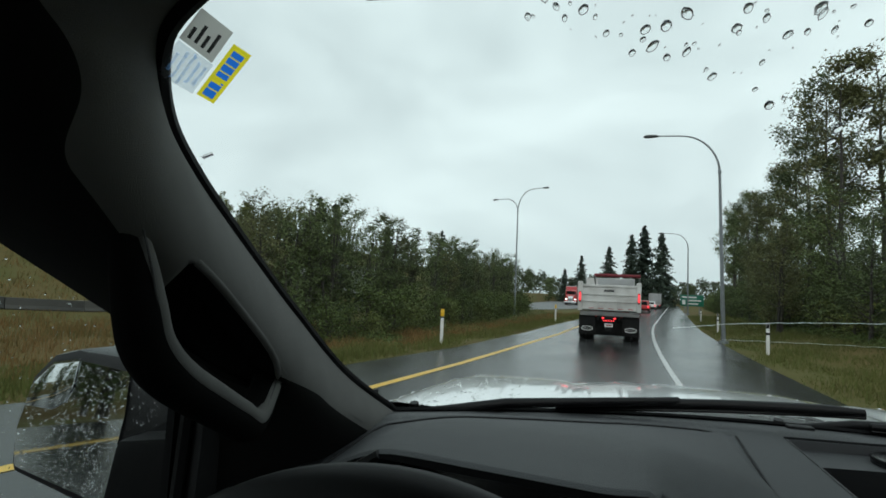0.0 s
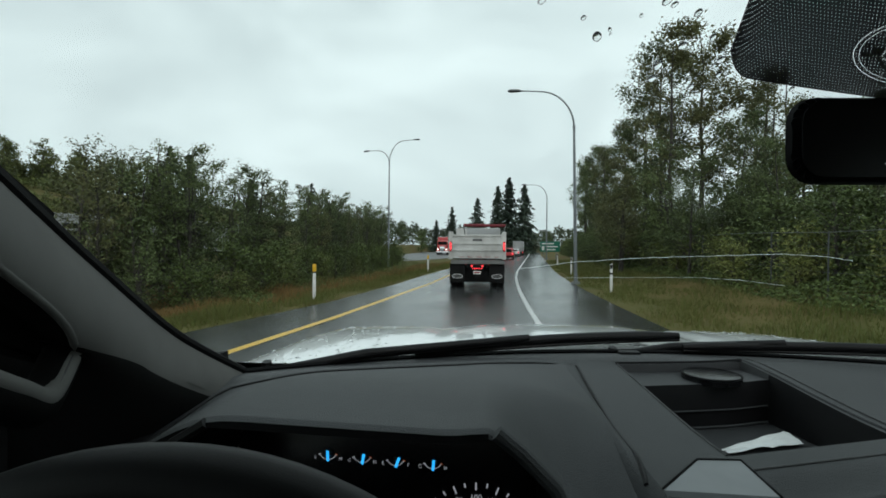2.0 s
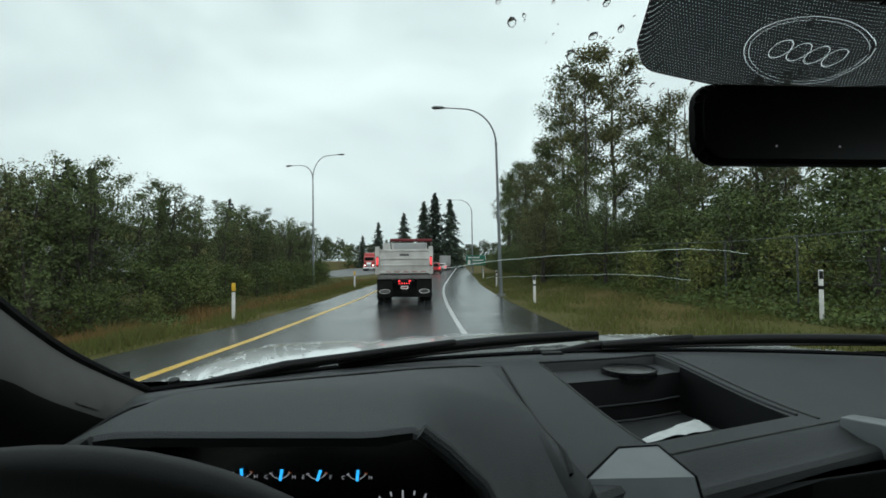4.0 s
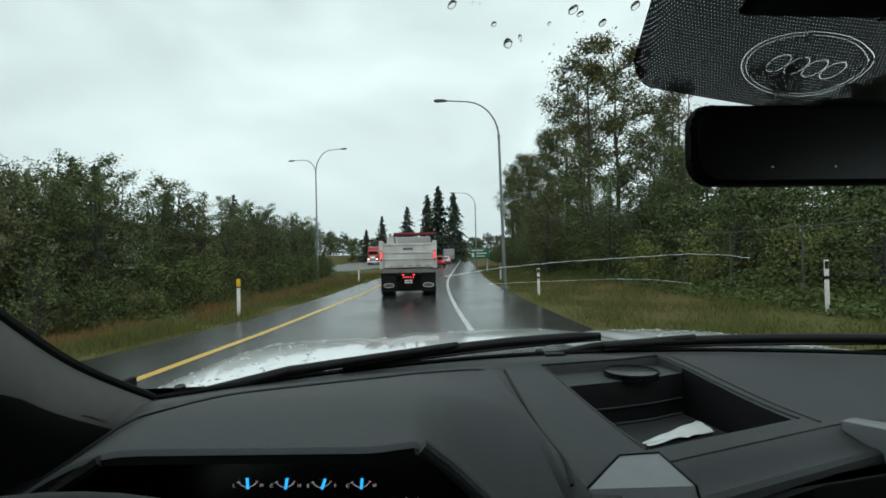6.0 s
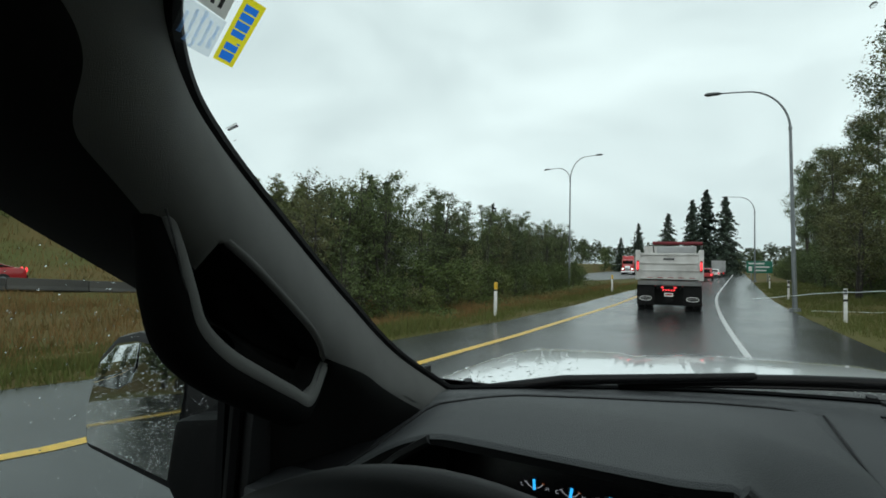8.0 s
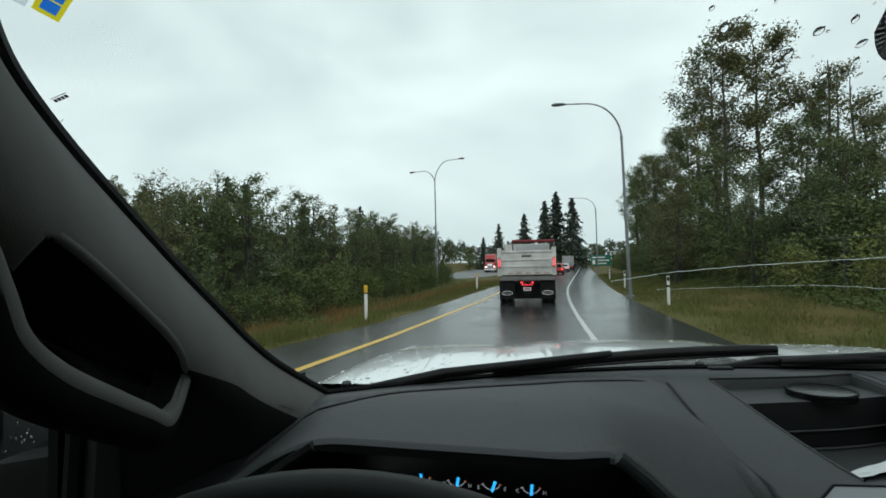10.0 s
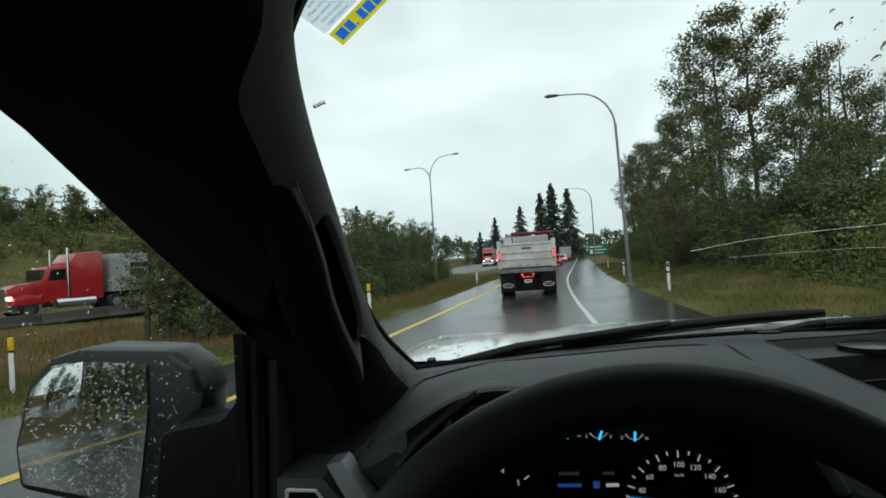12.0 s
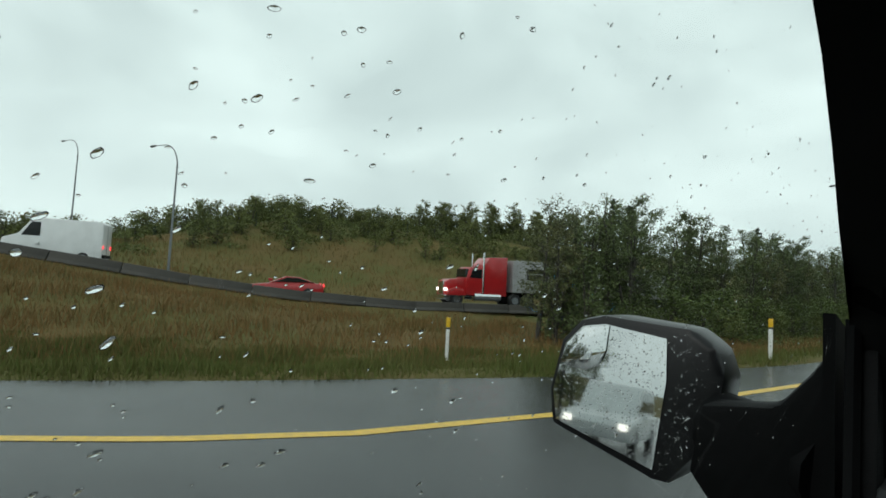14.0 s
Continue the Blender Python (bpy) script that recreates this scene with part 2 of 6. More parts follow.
M["far_leaf"] = material("far_wood_leaves", (0.085, 0.102, 0.062), 0.8, color2=(0.050, 0.064, 0.042), scale=0.08, island=True, spec=0.15)
M["bark"] = material("wet_bark", (0.060, 0.052, 0.043), 0.8, var=0.5, scale=6, bump=0.6, bscale=20)
M["post_white"] = material("white_post_plastic", (0.72, 0.72, 0.70), 0.5, var=0.15, scale=12)
M["galv"] = material("galvanised_steel", (0.20, 0.22, 0.23), 0.5, 0.3, var=0.25, scale=6)
M["lamp_head"] = material("dark_lamp_housing", (0.09, 0.10, 0.10), 0.5, 0.2, var=0.2, scale=10)
M["truck_white"] = material("dirty_white_steel", (0.60, 0.60, 0.58), 0.45, color2=(0.36, 0.35, 0.33), scale=1.6, bump=0.1, bscale=30)
M["truck_grey"] = material("dirty_grey_steel", (0.20, 0.20, 0.195), 0.5, var=0.4, scale=2)
M["chassis"] = material("road_dirt_black", (0.010, 0.010, 0.010), 0.7, var=0.4, scale=3, spec=0.12)
M["tyre"] = material("wet_tyre", (0.012, 0.012, 0.012), 0.5, var=0.4, scale=8, bump=0.3, bscale=60)
M["red_paint"] = material("red_vehicle_paint", (0.42, 0.012, 0.014), 0.3, var=0.2, scale=2, coat=0.6)
M["white_paint"] = material("white_vehicle_paint", (0.72, 0.73, 0.73), 0.3, var=0.12, scale=2, coat=0.5)
M["tarp"] = material("dark_red_tarp", (0.16, 0.012, 0.018), 0.7, var=0.3, scale=5)
M["container"] = material("grey_container_steel", (0.36, 0.37, 0.37), 0.55, color2=(0.24, 0.24, 0.24), scale=0.8)
M["lit_tail"] = material("lit_tail_lamp", (0.5, 0.01, 0.01), 0.3, var=0.05, emit=(1.0, 0.05, 0.06), power=1.9)
M["tail_off"] = material("red_lens", (0.30, 0.008, 0.008), 0.2, var=0.1, scale=20)
M["headlamp"] = material("lit_headlamp", (0.8, 0.8, 0.8), 0.2, var=0.05, emit=(1.0, 0.95, 0.85), power=2.0)
M["car_glass"] = material("dark_car_glass", (0.012, 0.014, 0.015), 0.06, var=0.2, scale=5)
M["sign_green"] = material("green_road_sign", (0.01, 0.16, 0.10), 0.45, var=0.1, scale=4)
M["amber_reflector"] = material("yellow_reflector", (0.70, 0.42, 0.02), 0.35, var=0.1, scale=30)
M["far_building"] = material("pale_building_cladding", (0.45, 0.45, 0.43), 0.7, var=0.15, scale=0.8)


# ---- building helpers ----
def mesh_from(bm, name, mat, smooth=None):
    me = bpy.data.meshes.new(name)
    bm.to_mesh(me)
    bm.free()
    if mat:
        for one in (mat if isinstance(mat, (list, tuple)) else [mat]):
            me.materials.append(one)
    if smooth is not None:
        me.shade_smooth()
        me.set_sharp_from_angle(angle=radians(smooth))
    return me


def part(name, bm, mat, parent=None, label="", smooth=35):
    ob = new(name, mesh_from(bm, name, mat, smooth))
    if parent is not None:
        ob.parent = parent
    if label:
        tagged(ob, label)
    return ob


def thing(name, label, category, m=None, group="", kind=""):
    ob = new(name)
    ob.empty_display_size = 0.05
    if m is not None:
        ob.matrix_basis = m
    return tagged(ob, label, category, group, kind)


def box(bm, x0, x1, y0, y1, z0, z1, bev=0.0, m=None):
    vs = [bm.verts.new((x, y, z)) for z in (z0, z1) for y in (y0, y1) for x in (x0, x1)]
    fs = [bm.faces.new([vs[i] for i in q]) for q in ((0, 2, 3, 1), (4, 5, 7, 6), (0, 1, 5, 4), (2, 6, 7, 3), (0, 4, 6, 2), (1, 3, 7, 5))]
    if m is not None:
        bmesh.ops.transform(bm, matrix=m, verts=vs)
    if bev:
        es = list({e for f in fs for e in f.edges})
        bmesh.ops.bevel(bm, geom=es, offset=bev, segments=2, affect="EDGES", profile=0.6)
    return bm


def boxm(*a, **k):
    return box(bmesh.new(), *a, **k)


def tube(bm, pts, radii, sides=8, caps=True):
    """A tube along a list of points with a radius (or one for all) at each."""
    pts = [Vector(p) for p in pts]
    if not isinstance(radii, (list, tuple)):
        radii = [radii] * len(pts)
    rings, side = [], None
    for i, p in enumerate(pts):
        d = (pts[min(i + 1, len(pts) - 1)] - pts[max(i - 1, 0)]).normalized()
        if side is None:
            side = d.orthogonal().normalized()
        side = (side - d * side.dot(d)).normalized()
        other = d.cross(side)
        rings.append([bm.verts.new(p + radii[i] * (math.cos(a) * side + math.sin(a) * other))
                      for a in (2 * math.pi * k / sides for k in range(sides))])
    for a, b in zip(rings, rings[1:]):
        for k in range(sides):
            bm.faces.new((a[k], a[(k + 1) % sides], b[(k + 1) % sides], b[k]))
    if caps:
        bm.faces.new(rings[0][::-1])
        bm.faces.new(rings[-1])
    return bm


def tubem(*a, **k):
    return tube(bmesh.new(), *a, **k)


def prism(bm, outline, axis, a, b, bev=0.0):
    """An outline of 2D points pushed along an axis from a to b. Axis x: outline is (y, z); y: (x, z); z: (x, y)."""
    def at(p, w):
        return {"x": (w, p[0], p[1]), "y": (p[0], w, p[1]), "z": (p[0], p[1], w)}[axis]
    lo = [bm.verts.new(at(p, a)) for p in outline]
    hi = [bm.verts.new(at(p, b)) for p in outline]
    n = len(outline)
    fs = [bm.faces.new(lo[::-1]), bm.faces.new(hi)]
    fs += [bm.faces.new((lo[i], lo[(i + 1) % n], hi[(i + 1) % n], hi[i])) for i in range(n)]
    bmesh.ops.recalc_face_normals(bm, faces=fs)
    if bev:
        es = list({e for f in fs for e in f.edges})
        bmesh.ops.bevel(bm, geom=es, offset=bev, segments=2, affect="EDGES", profile=0.6)
    return bm


def prismm(*a, **k):
    return prism(bmesh.new(), *a, **k)


def grid(nu, nv, fn, uv=None):
    """A sheet of (nu+1) x (nv+1) vertices from fn(u, v), u and v from 0 to 1."""
    bm = bmesh.new()
    vs = [[bm.verts.new(fn(i / nu, j / nv)) for j in range(nv + 1)] for i in range(nu + 1)]
    lay = bm.loops.layers.uv.new("UVMap") if uv else None
    for i in range(nu):
        for j in range(nv):
            f = bm.faces.new((vs[i][j], vs[i + 1][j], vs[i + 1][j + 1], vs[i][j + 1]))
            if uv:
                for lp, (a, b) in zip(f.loops, ((i, j), (i + 1, j), (i + 1, j + 1), (i, j + 1))):
                    lp[lay].uv = uv(a / nu, b / nv)
    return bm


def raw_mesh(name, verts, faces, mat, smooth=False):
    """verts: n x 3 array; faces: n x k array of one k."""
    me = bpy.data.meshes.new(name)
    v = np.asarray(verts, np.float32)
    f = np.asarray(faces, np.int32)
    me.vertices.add(len(v))
    me.vertices.foreach_set("co", v.ravel())
    me.loops.add(f.size)
    me.loops.foreach_set("vertex_index", f.ravel())
    me.polygons.add(len(f))
    me.polygons.foreach_set("loop_start", np.arange(0, f.size, f.shape[1], dtype=np.int32))
    me.update(calc_edges=True)
    me.materials.append(mat)
    return me


def text_part(name, body, size, mat, parent, m, align="CENTER", label=""):
    cu = bpy.data.curves.new(name, "FONT")
    cu.body, cu.size, cu.align_x, cu.align_y = body, size, align, "CENTER"
    tmp = bpy.data.objects.new(name, cu)
    scene.collection.objects.link(tmp)
    me = bpy.data.meshes.new_from_object(tmp.evaluated_get(bpy.context.evaluated_depsgraph_get()))
    bpy.data.objects.remove(tmp)
    bpy.data.curves.remove(cu)
    me.materials.clear()
    me.materials.append(mat)
    ob = new(name, me)
    ob.parent = parent
    ob.matrix_basis = m
    if label:
        tagged(ob, label)
    return ob


def smooth01(a, b, v):
    t = min(1.0, max(0.0, (v - a) / (b - a)))
    return t * t * (3 - 2 * t)


def lerp_at(table, x):
    """Straight interpolation in a table of (x, value)."""
    if x <= table[0][0]:
        return table[0][1]
    for (a, va), (b, vb) in zip(table, table[1:]):
        if x <= b:
            return va + (vb - va) * (x - a) / (b - a)
    return table[-1][1]


# ---- the land ----
HW_DIR = Vector((0.37, 0.93)).normalized()
HW_LEFT = Vector((-HW_DIR.y, HW_DIR.x))
HW_AT = Vector((-37.7, 0.0))


def hw(s, p):
    """A place by metres along the highway and to the left of it."""
    q = HW_AT + HW_DIR * min(s, 60.0)
    d = HW_DIR
    for k in range(max(0, int(math.ceil((s - 60) / 4)))):
        a = 0.372 * (1 - smooth01(0, 9, k))
        d = Vector((math.sin(a), math.cos(a)))
        q = q + d * min(4.0, s - 60 - 4 * k)
    q = q + Vector((-d.y, d.x)) * p
    return q.x, q.y


def hw_coords(x, y):
    q = Vector((x, y)) - HW_AT
    return q.dot(HW_DIR), q.dot(HW_LEFT)


def white_x(y):
    return 1.05 + 0.0015 * y * y if y < 42 else 1.05 + 0.0015 * 42 * 42 + 0.126 * (y - 42)


YELLOW = [(-60, -8.6), (-3, -8.2), (0, -7.2), (1.3, -6.35), (3, -5.55), (8, -4.3), (12.5, -3.62), (25, -2.1)]


def yellow_x(y):
    return lerp_at(YELLOW, y) if y < 25 else white_x(y) - 4.1


LEFT_EDGE = [(-60, -11.6), (-3, -11.2), (0, -10.3), (3, -8.8), (7, -7.1), (10, -6.0), (16, -4.7), (25, -3.6)]


def left_x(y):
    return lerp_at(LEFT_EDGE, y) if y < 25 else yellow_x(y) - 1.5


def right_x(y):
    return white_x(y) + 2.75


HW_RISE = [(-40, 4.2), (0, 2.3), (7, 1.4), (10.5, 0.9), (15, 0.4), (22, 0.0)]


def hw_base(s):
    """The highway climbs towards the back, its rise fitted to the camera's view."""
    return lerp_at(HW_RISE, s)


FAR_HIGHWAY = [(hw(s, 0)[1], hw(s, 0)[0]) for s in range(56, 172, 4)]


def land_z(x, y):
    s, p = hw_coords(x, y)
    rise = hw_base(s) * smooth01(2, 16, left_x(y) - x)
    z = rise + 9.3 * smooth01(8, 44, p) * smooth01(-14, 20, s) * (1 - 0.75 * smooth01(72, 130, s))
    z += 0.25 * noise.noise((x * 0.12, y * 0.12, 0.3)) * smooth01(1, 6, max(left_x(y) - x, x - right_x(y)))
    if x < left_x(y):
        z -= 0.35 * smooth01(0.8, 3.5, left_x(y) - x) * (1 - smooth01(-9, -5, p))
    if x > right_x(y):
        z += 0.9 * smooth01(2.0, 9.0, x - right_x(y))
    if left_x(y) - 0.4 < x < right_x(y) + 0.4 and y > -60:
        z = -0.03
    if y > 54 and abs(x - lerp_at(FAR_HIGHWAY, y)) < 8:
        z = min(z, 0.0)
    if abs(p) < 7.5:
        z = min(z, rise) if abs(p) < 6.5 else z
    return z


def axis_steps(lo, hi, fine_lo, fine_hi, step):
    out = list(np.arange(fine_lo, fine_hi + 0.01, step))
    a, d = fine_hi, step
    while a < hi:
        d *= 1.35
        a += d
        out.append(a)
    a, d = fine_lo, step
    while a > lo:
        d *= 1.35
        a -= d
        out.insert(0, a)
    return out


def build_ground():
    xs, ys = axis_steps(-1800, 1800, -75, 40, 1.0), axis_steps(-600, 2500, -15, 90, 1.0)
    v = [(x, y, land_z(x, y)) for x in xs for y in ys]
    n = len(ys)
    f = [(i * n + j, (i + 1) * n + j, (i + 1) * n + j + 1, i * n + j + 1) for i in range(len(xs) - 1) for j in range(n - 1)]
    ob = new("ground", raw_mesh("ground", v, f, M["ground"]))
    ob.data.shade_smooth()
    tagged(ob, "rough roadside land with brown and green wild grass", "ground", kind="structure")


build_ground()


def ribbon(name, label, a, b, y0, y1, step, z, mat, category, thick=0.0, dashes=None):
    """A strip of road between two functions of y."""
    ys = list(np.arange(y0, y1 + 0.01, step))
    bm = bmesh.new()
    rows = []
    for y in ys:
        rows.append([bm.verts.new((x, y, z)) for x in (a(y), b(y))])
    for r, q in zip(rows, rows[1:]):
        bm.faces.new((r[0], r[1], q[1], q[0]))
    if thick:
        geo = bmesh.ops.extrude_face_region(bm, geom=bm.faces[:])
        bmesh.ops.translate(bm, vec=(0, 0, -thick), verts=[g for g in geo["geom"] if isinstance(g, bmesh.types.BMVert)])
        bmesh.ops.recalc_face_normals(bm, faces=bm.faces[:])
    ob = part(name, bm, mat, None, smooth=60)
    return tagged(ob, label, category, kind="structure")


ribbon("road", "wet dark asphalt ramp lane with tyre-worn sheen", lambda y: yellow_x(y) - 0.5, lambda y: white_x(y) + 0.5, -60, 190, 1.0, 0.0, M["asphalt"], "road", 0.05)
ribbon("road_shoulder_left", "wet asphalt shoulder beside the yellow line", left_x, lambda y: yellow_x(y) - 0.5, -60, 190, 1.0, -0.002, M["asphalt"], "road shoulder", 0.05)
ribbon("road_shoulder_right", "wet asphalt shoulder beside the white line", lambda y: white_x(y) + 0.5, right_x, -60, 190, 1.0, -0.002, M["asphalt"], "road shoulder", 0.05)
ribbon("road_line_yellow", "solid yellow edge line, worn in places", lambda y: yellow_x(y) - 0.095, lambda y: yellow_x(y) + 0.095, -40, 150, 0.5, 0.005, M["line_yellow"], "road marking")
ribbon("road_line_white", "solid white edge line on wet asphalt", lambda y: white_x(y) - 0.065, lambda y: white_x(y) + 0.065, -40, 150, 0.5, 0.005, M["line_white"], "road marking")


def highway():
    bm = bmesh.new()
    rows = [[bm.verts.new((*hw(s, p), 0.04 + hw_base(s))) for p in (-5.2, 6.0)] for s in range(-120, 168, 4)]
    for r, q in zip(rows, rows[1:]):
        bm.faces.new((r[0], q[0], q[1], r[1]))
    bmesh.ops.recalc_face_normals(bm, faces=bm.faces[:])
    tagged(part("highway", bm, M["shoulder"]), "wet grey highway carriageway below a grassy bank", "road", kind="structure")
    prof = [(-0.30, 0), (-0.30, 0.06), (-0.16, 0.20), (-0.09, 0.52), (0.09, 0.52), (0.16, 0.20), (0.30, 0.06), (0.30, 0)]
    ang = math.atan2(HW_DIR.y, HW_DIR.x)
    first = None
    for k in range(26):
        x, y = hw(-24 + 3.0 * k, -5.6)
        sa = -24 + 3.0 * k
        m = Matrix.Translation((x, y, hw_base(sa))) @ Matrix.Rotation(ang, 4, "Z") @ Matrix.Rotation(-math.atan((hw_base(sa + 1.5) - hw_base(sa - 1.5)) / 3.0), 4, "Y")
        if first is None:
            first = part("concrete_barrier", prismm([(a, b) for a, b in prof], "x", -1.485, 1.485, 0.012), M["concrete"])
            tagged(first, "weathered concrete road barrier section beside the highway", "barrier", "highway barrier")
            first.matrix_basis = m
        else:
            copy_thing(first, m)


highway()


# ---- vegetation ----
def leaf_quads(rng, centres, size, droop=0.0, flat=0.5):
    """Small four-cornered leaves round the given places: verts, faces."""
    n = len(centres)
    a = rng.normal(size=(n, 3))
    a[:, 2] *= flat
    a /= np.linalg.norm(a, axis=1, keepdims=True)
    b = np.cross(a, rng.normal(size=(n, 3)))
    b /= np.linalg.norm(b, axis=1, keepdims=True)
    ln = size * rng.uniform(0.6, 1.35, (n, 1))
    a, b = a * ln, b * ln * 0.55
    tip = np.array([[0, 0, -droop]]) * ln
    v = np.stack([centres - a, centres - b * 0.9, centres + a + tip, centres + b], 1).reshape(-1, 3)
    return v, np.arange(4 * n).reshape(n, 4)


def broadleaf(name, height, spread, leaves, leaf_size, mat, seed, label, bare=0.25, stems=1, low=0.12, group="roadside trees", category="tree", twigs=3, loose=0.085):
    """Trunk or several stems with limbs, and a crown of small leaves in loose clumps."""
    rng = np.random.default_rng(seed)
    tree = thing(name, label, category, group=group)
    bm = bmesh.new()
    tips = []
    for s in range(stems):
        lean = rng.normal(0, 0.06 * height / max(1, 3 - stems), 2) if stems > 1 else rng.normal(0, 0.02 * height, 2)
        h = height * (1.0 if s == 0 else rng.uniform(0.7, 0.98))
        base = Vector((*(rng.normal(0, 0.05 * spread, 2) if stems > 1 else (0, 0)), -0.15))
        n = 7
        line = [base + Vector((lean[0] * (k / n) ** 1.3 + rng.normal(0, 0.012) * height * k / n, lean[1] * (k / n) ** 1.3, (h + 0.15) * k / n)) for k in range(n + 1)]
        r0 = 0.011 * height + 0.02
        tube(bm, line, [r0 * (1 - 0.9 * k / n) + 0.006 for k in range(n + 1)], 6)
        count = int(9 + height * 1.1)
        for q in range(count):
            f = bare + (1 - bare) * (q + rng.uniform(0, 1)) / count
            f = min(f, 0.98)
            k = f * n
            i = int(k)
            p = line[i].lerp(line[min(i + 1, n)], k - i)
            reach = spread * (0.35 + 0.65 * math.sin(math.pi * min(1, (f - bare) / (1 - bare) * 0.85 + 0.15))) * rng.uniform(0.55, 1.1)
            az = rng.uniform(0, 2 * math.pi)
            rise = rng.uniform(0.15, 0.75) * reach
            mid = p + Vector((math.cos(az) * reach * 0.5, math.sin(az) * reach * 0.5, rise * 0.65))
            end = p + Vector((math.cos(az) * reach, math.sin(az) * reach, rise))
            rr = r0 * (1 - f) * 0.45 + 0.006
            tube(bm, [p, mid, end], [rr, rr * 0.65, 0.004], 4, caps=False)
            tips += [(end, 0.5), (mid, 0.5), (p.lerp(mid, 0.5), 0.5)]
            for w in range(twigs):
                a = mid.lerp(end, (w + rng.uniform(0, 1)) / twigs)
                aim = Vector((math.cos(az) + rng.normal(0, 0.7), math.sin(az) + rng.normal(0, 0.7), rng.uniform(0.3, 1.9))).normalized()
                ln = rng.uniform(0.35, 0.85) * spread * (0.55 + 0.25 * reach / spread)
                e = a + aim * ln
                tube(bm, [a, e], [0.0025 * height ** 0.5 + 0.002, 0.002], 3, caps=False)
                tips += [(a.lerp(e, 0.35), 0.7), (a.lerp(e, 0.62), 0.8), (a.lerp(e, 0.85), 0.6), (e, 0.35)]
        top = line[-1] + Vector((0, 0, 0.05 * height))
        tube(bm, [line[-1], top], [0.006, 0.002], 3, caps=False)
        tips += [(line[-1], 0.5), (line[-1].lerp(top, 0.6), 0.4), (line[-2].lerp(line[-1], 0.6), 0.6)]
    part("trunk", bm, M["bark"], tree)
    ends = np.array([t for t, _ in tips])
    weight = np.array([w for _, w in tips])
    pick = rng.choice(len(ends), leaves, p=weight / weight.sum())
    clump = spread * (loose if twigs else 0.17)
    at = ends[pick] + rng.normal(0, 1, (leaves, 3)) * np.array([clump, clump, clump * 0.75])
    at[:, 2] = np.maximum(at[:, 2], low * height * rng.uniform(0.3, 1.2, leaves))
    v, f = leaf_quads(rng, at, leaf_size, 0.3)
    crown = new("crown", raw_mesh("crown", v, f, mat))
    crown.parent = tree
    return tree


def conifer(name, height, spread, seed, label, density=1.0, bare=0.06, group="conifers", mat="needle"):
    rng = np.random.default_rng(seed)
    tree = thing(name, label, "tree", group=group)
    part("trunk", tubem([(0, 0, -0.2), (0, 0, height * 0.5), (0, 0, height * 0.995)], [0.014 * height, 0.008 * height, 0.012], 6), M["bark"], tree)
    cs = []
    whorls = int(16 + height * 1.6)
    for k in range(whorls):
        f = bare + (1 - bare) * (k / whorls)
        reach = spread * (1 - f) ** 0.7 * rng.uniform(0.6, 1.2) + 0.05
        for _ in range(int(5 + 3 * (1 - f))):
            az = rng.uniform(0, 2 * math.pi)
            r1 = reach * rng.uniform(0.55, 1.15)
            m = int((6 + 16 * (1 - f)) * density)
            u = rng.uniform(0.08, 1, m)
            side = rng.normal(0, 0.10, m) * r1 * u
            x = np.cos(az) * r1 * u - np.sin(az) * side
            y = np.sin(az) * r1 * u + np.cos(az) * side
            z = f * height - 0.30 * r1 * u ** 1.5 + rng.normal(0, 0.012 * height, m) * 0.5
            cs.append(np.stack([x, y, z], 1))
    cs = np.concatenate(cs)
    v, fc = leaf_quads(rng, cs, 0.020 * height, 0.5, 0.35)
    crown = new("crown", raw_mesh("crown", v, fc, M[mat]))
    crown.parent = tree
    return tree


def snag(name, height, seed, label):
    """A dead tree: trunk with a few broken limbs."""
    rng = np.random.default_rng(seed)
    tree = thing(name, label, "tree", group="dead trees")
    bm = bmesh.new()
    pts = [(0.15 * math.sin(k * 1.1), 0.1 * k / 6, height * k / 8 - 0.2) for k in range(9)]
    tube(bm, pts, [0.20 - 0.022 * k for k in range(9)], 7)
    part("trunk", bm, M["bark"], tree)
    for k in range(9):
        f = rng.uniform(0.35, 0.97)
        az, r = rng.uniform(0, 6.28), rng.uniform(0.5, 1.6)
        p = Vector((0.15 * math.sin(f * 8.8), 0.13 * f, height * f - 0.2))
        q = p + Vector((math.cos(az) * r, math.sin(az) * r, rng.uniform(0.3, 1.0)))
        part("limb", tubem([p, p.lerp(q, 0.5) + Vector((0, 0, 0.12)), q], [0.05, 0.03, 0.008], 5), M["bark"], tree)
    return tree


def scatter(makers, places, seed, zmin=0.75, zmax=1.15):
    """Copies of the makers' trees at the given places (x, y, scale)."""
    rng = random.Random(seed)
    used = set()
    for x, y, sc in places:
        k = rng.randrange(len(makers))
        a, h = rng.uniform(0, 6.28), sc * rng.uniform(0.95, 1.05)
        m = Matrix.Translation((x, y, land_z(x, y) - 0.02)) @ Matrix.Rotation(a, 4, "Z") @ Matrix.Diagonal((sc, sc, h, 1))
        ob = makers[k]
        if k not in used:
            used.add(k)
            ob.matrix_basis = m
        else:
            made = copy_thing(ob, Matrix())
            made.matrix_basis = m
    for k, ob in enumerate(makers):
        if k not in used:
            for o in (*ob.children_recursive, ob):
                bpy.data.objects.remove(o)


def jitter_line(y0, y1, step, xf, dx, seed, lo=0.85, hi=1.15):
    rng = random.Random(seed)
    out, y = [], y0
    while y < y1:
        out.append((xf(y) + rng.uniform(-dx, dx), y + rng.uniform(-0.4, 0.4) * step, rng.uniform(lo, hi)))
        y += step * rng.uniform(0.75, 1.25)
    return out


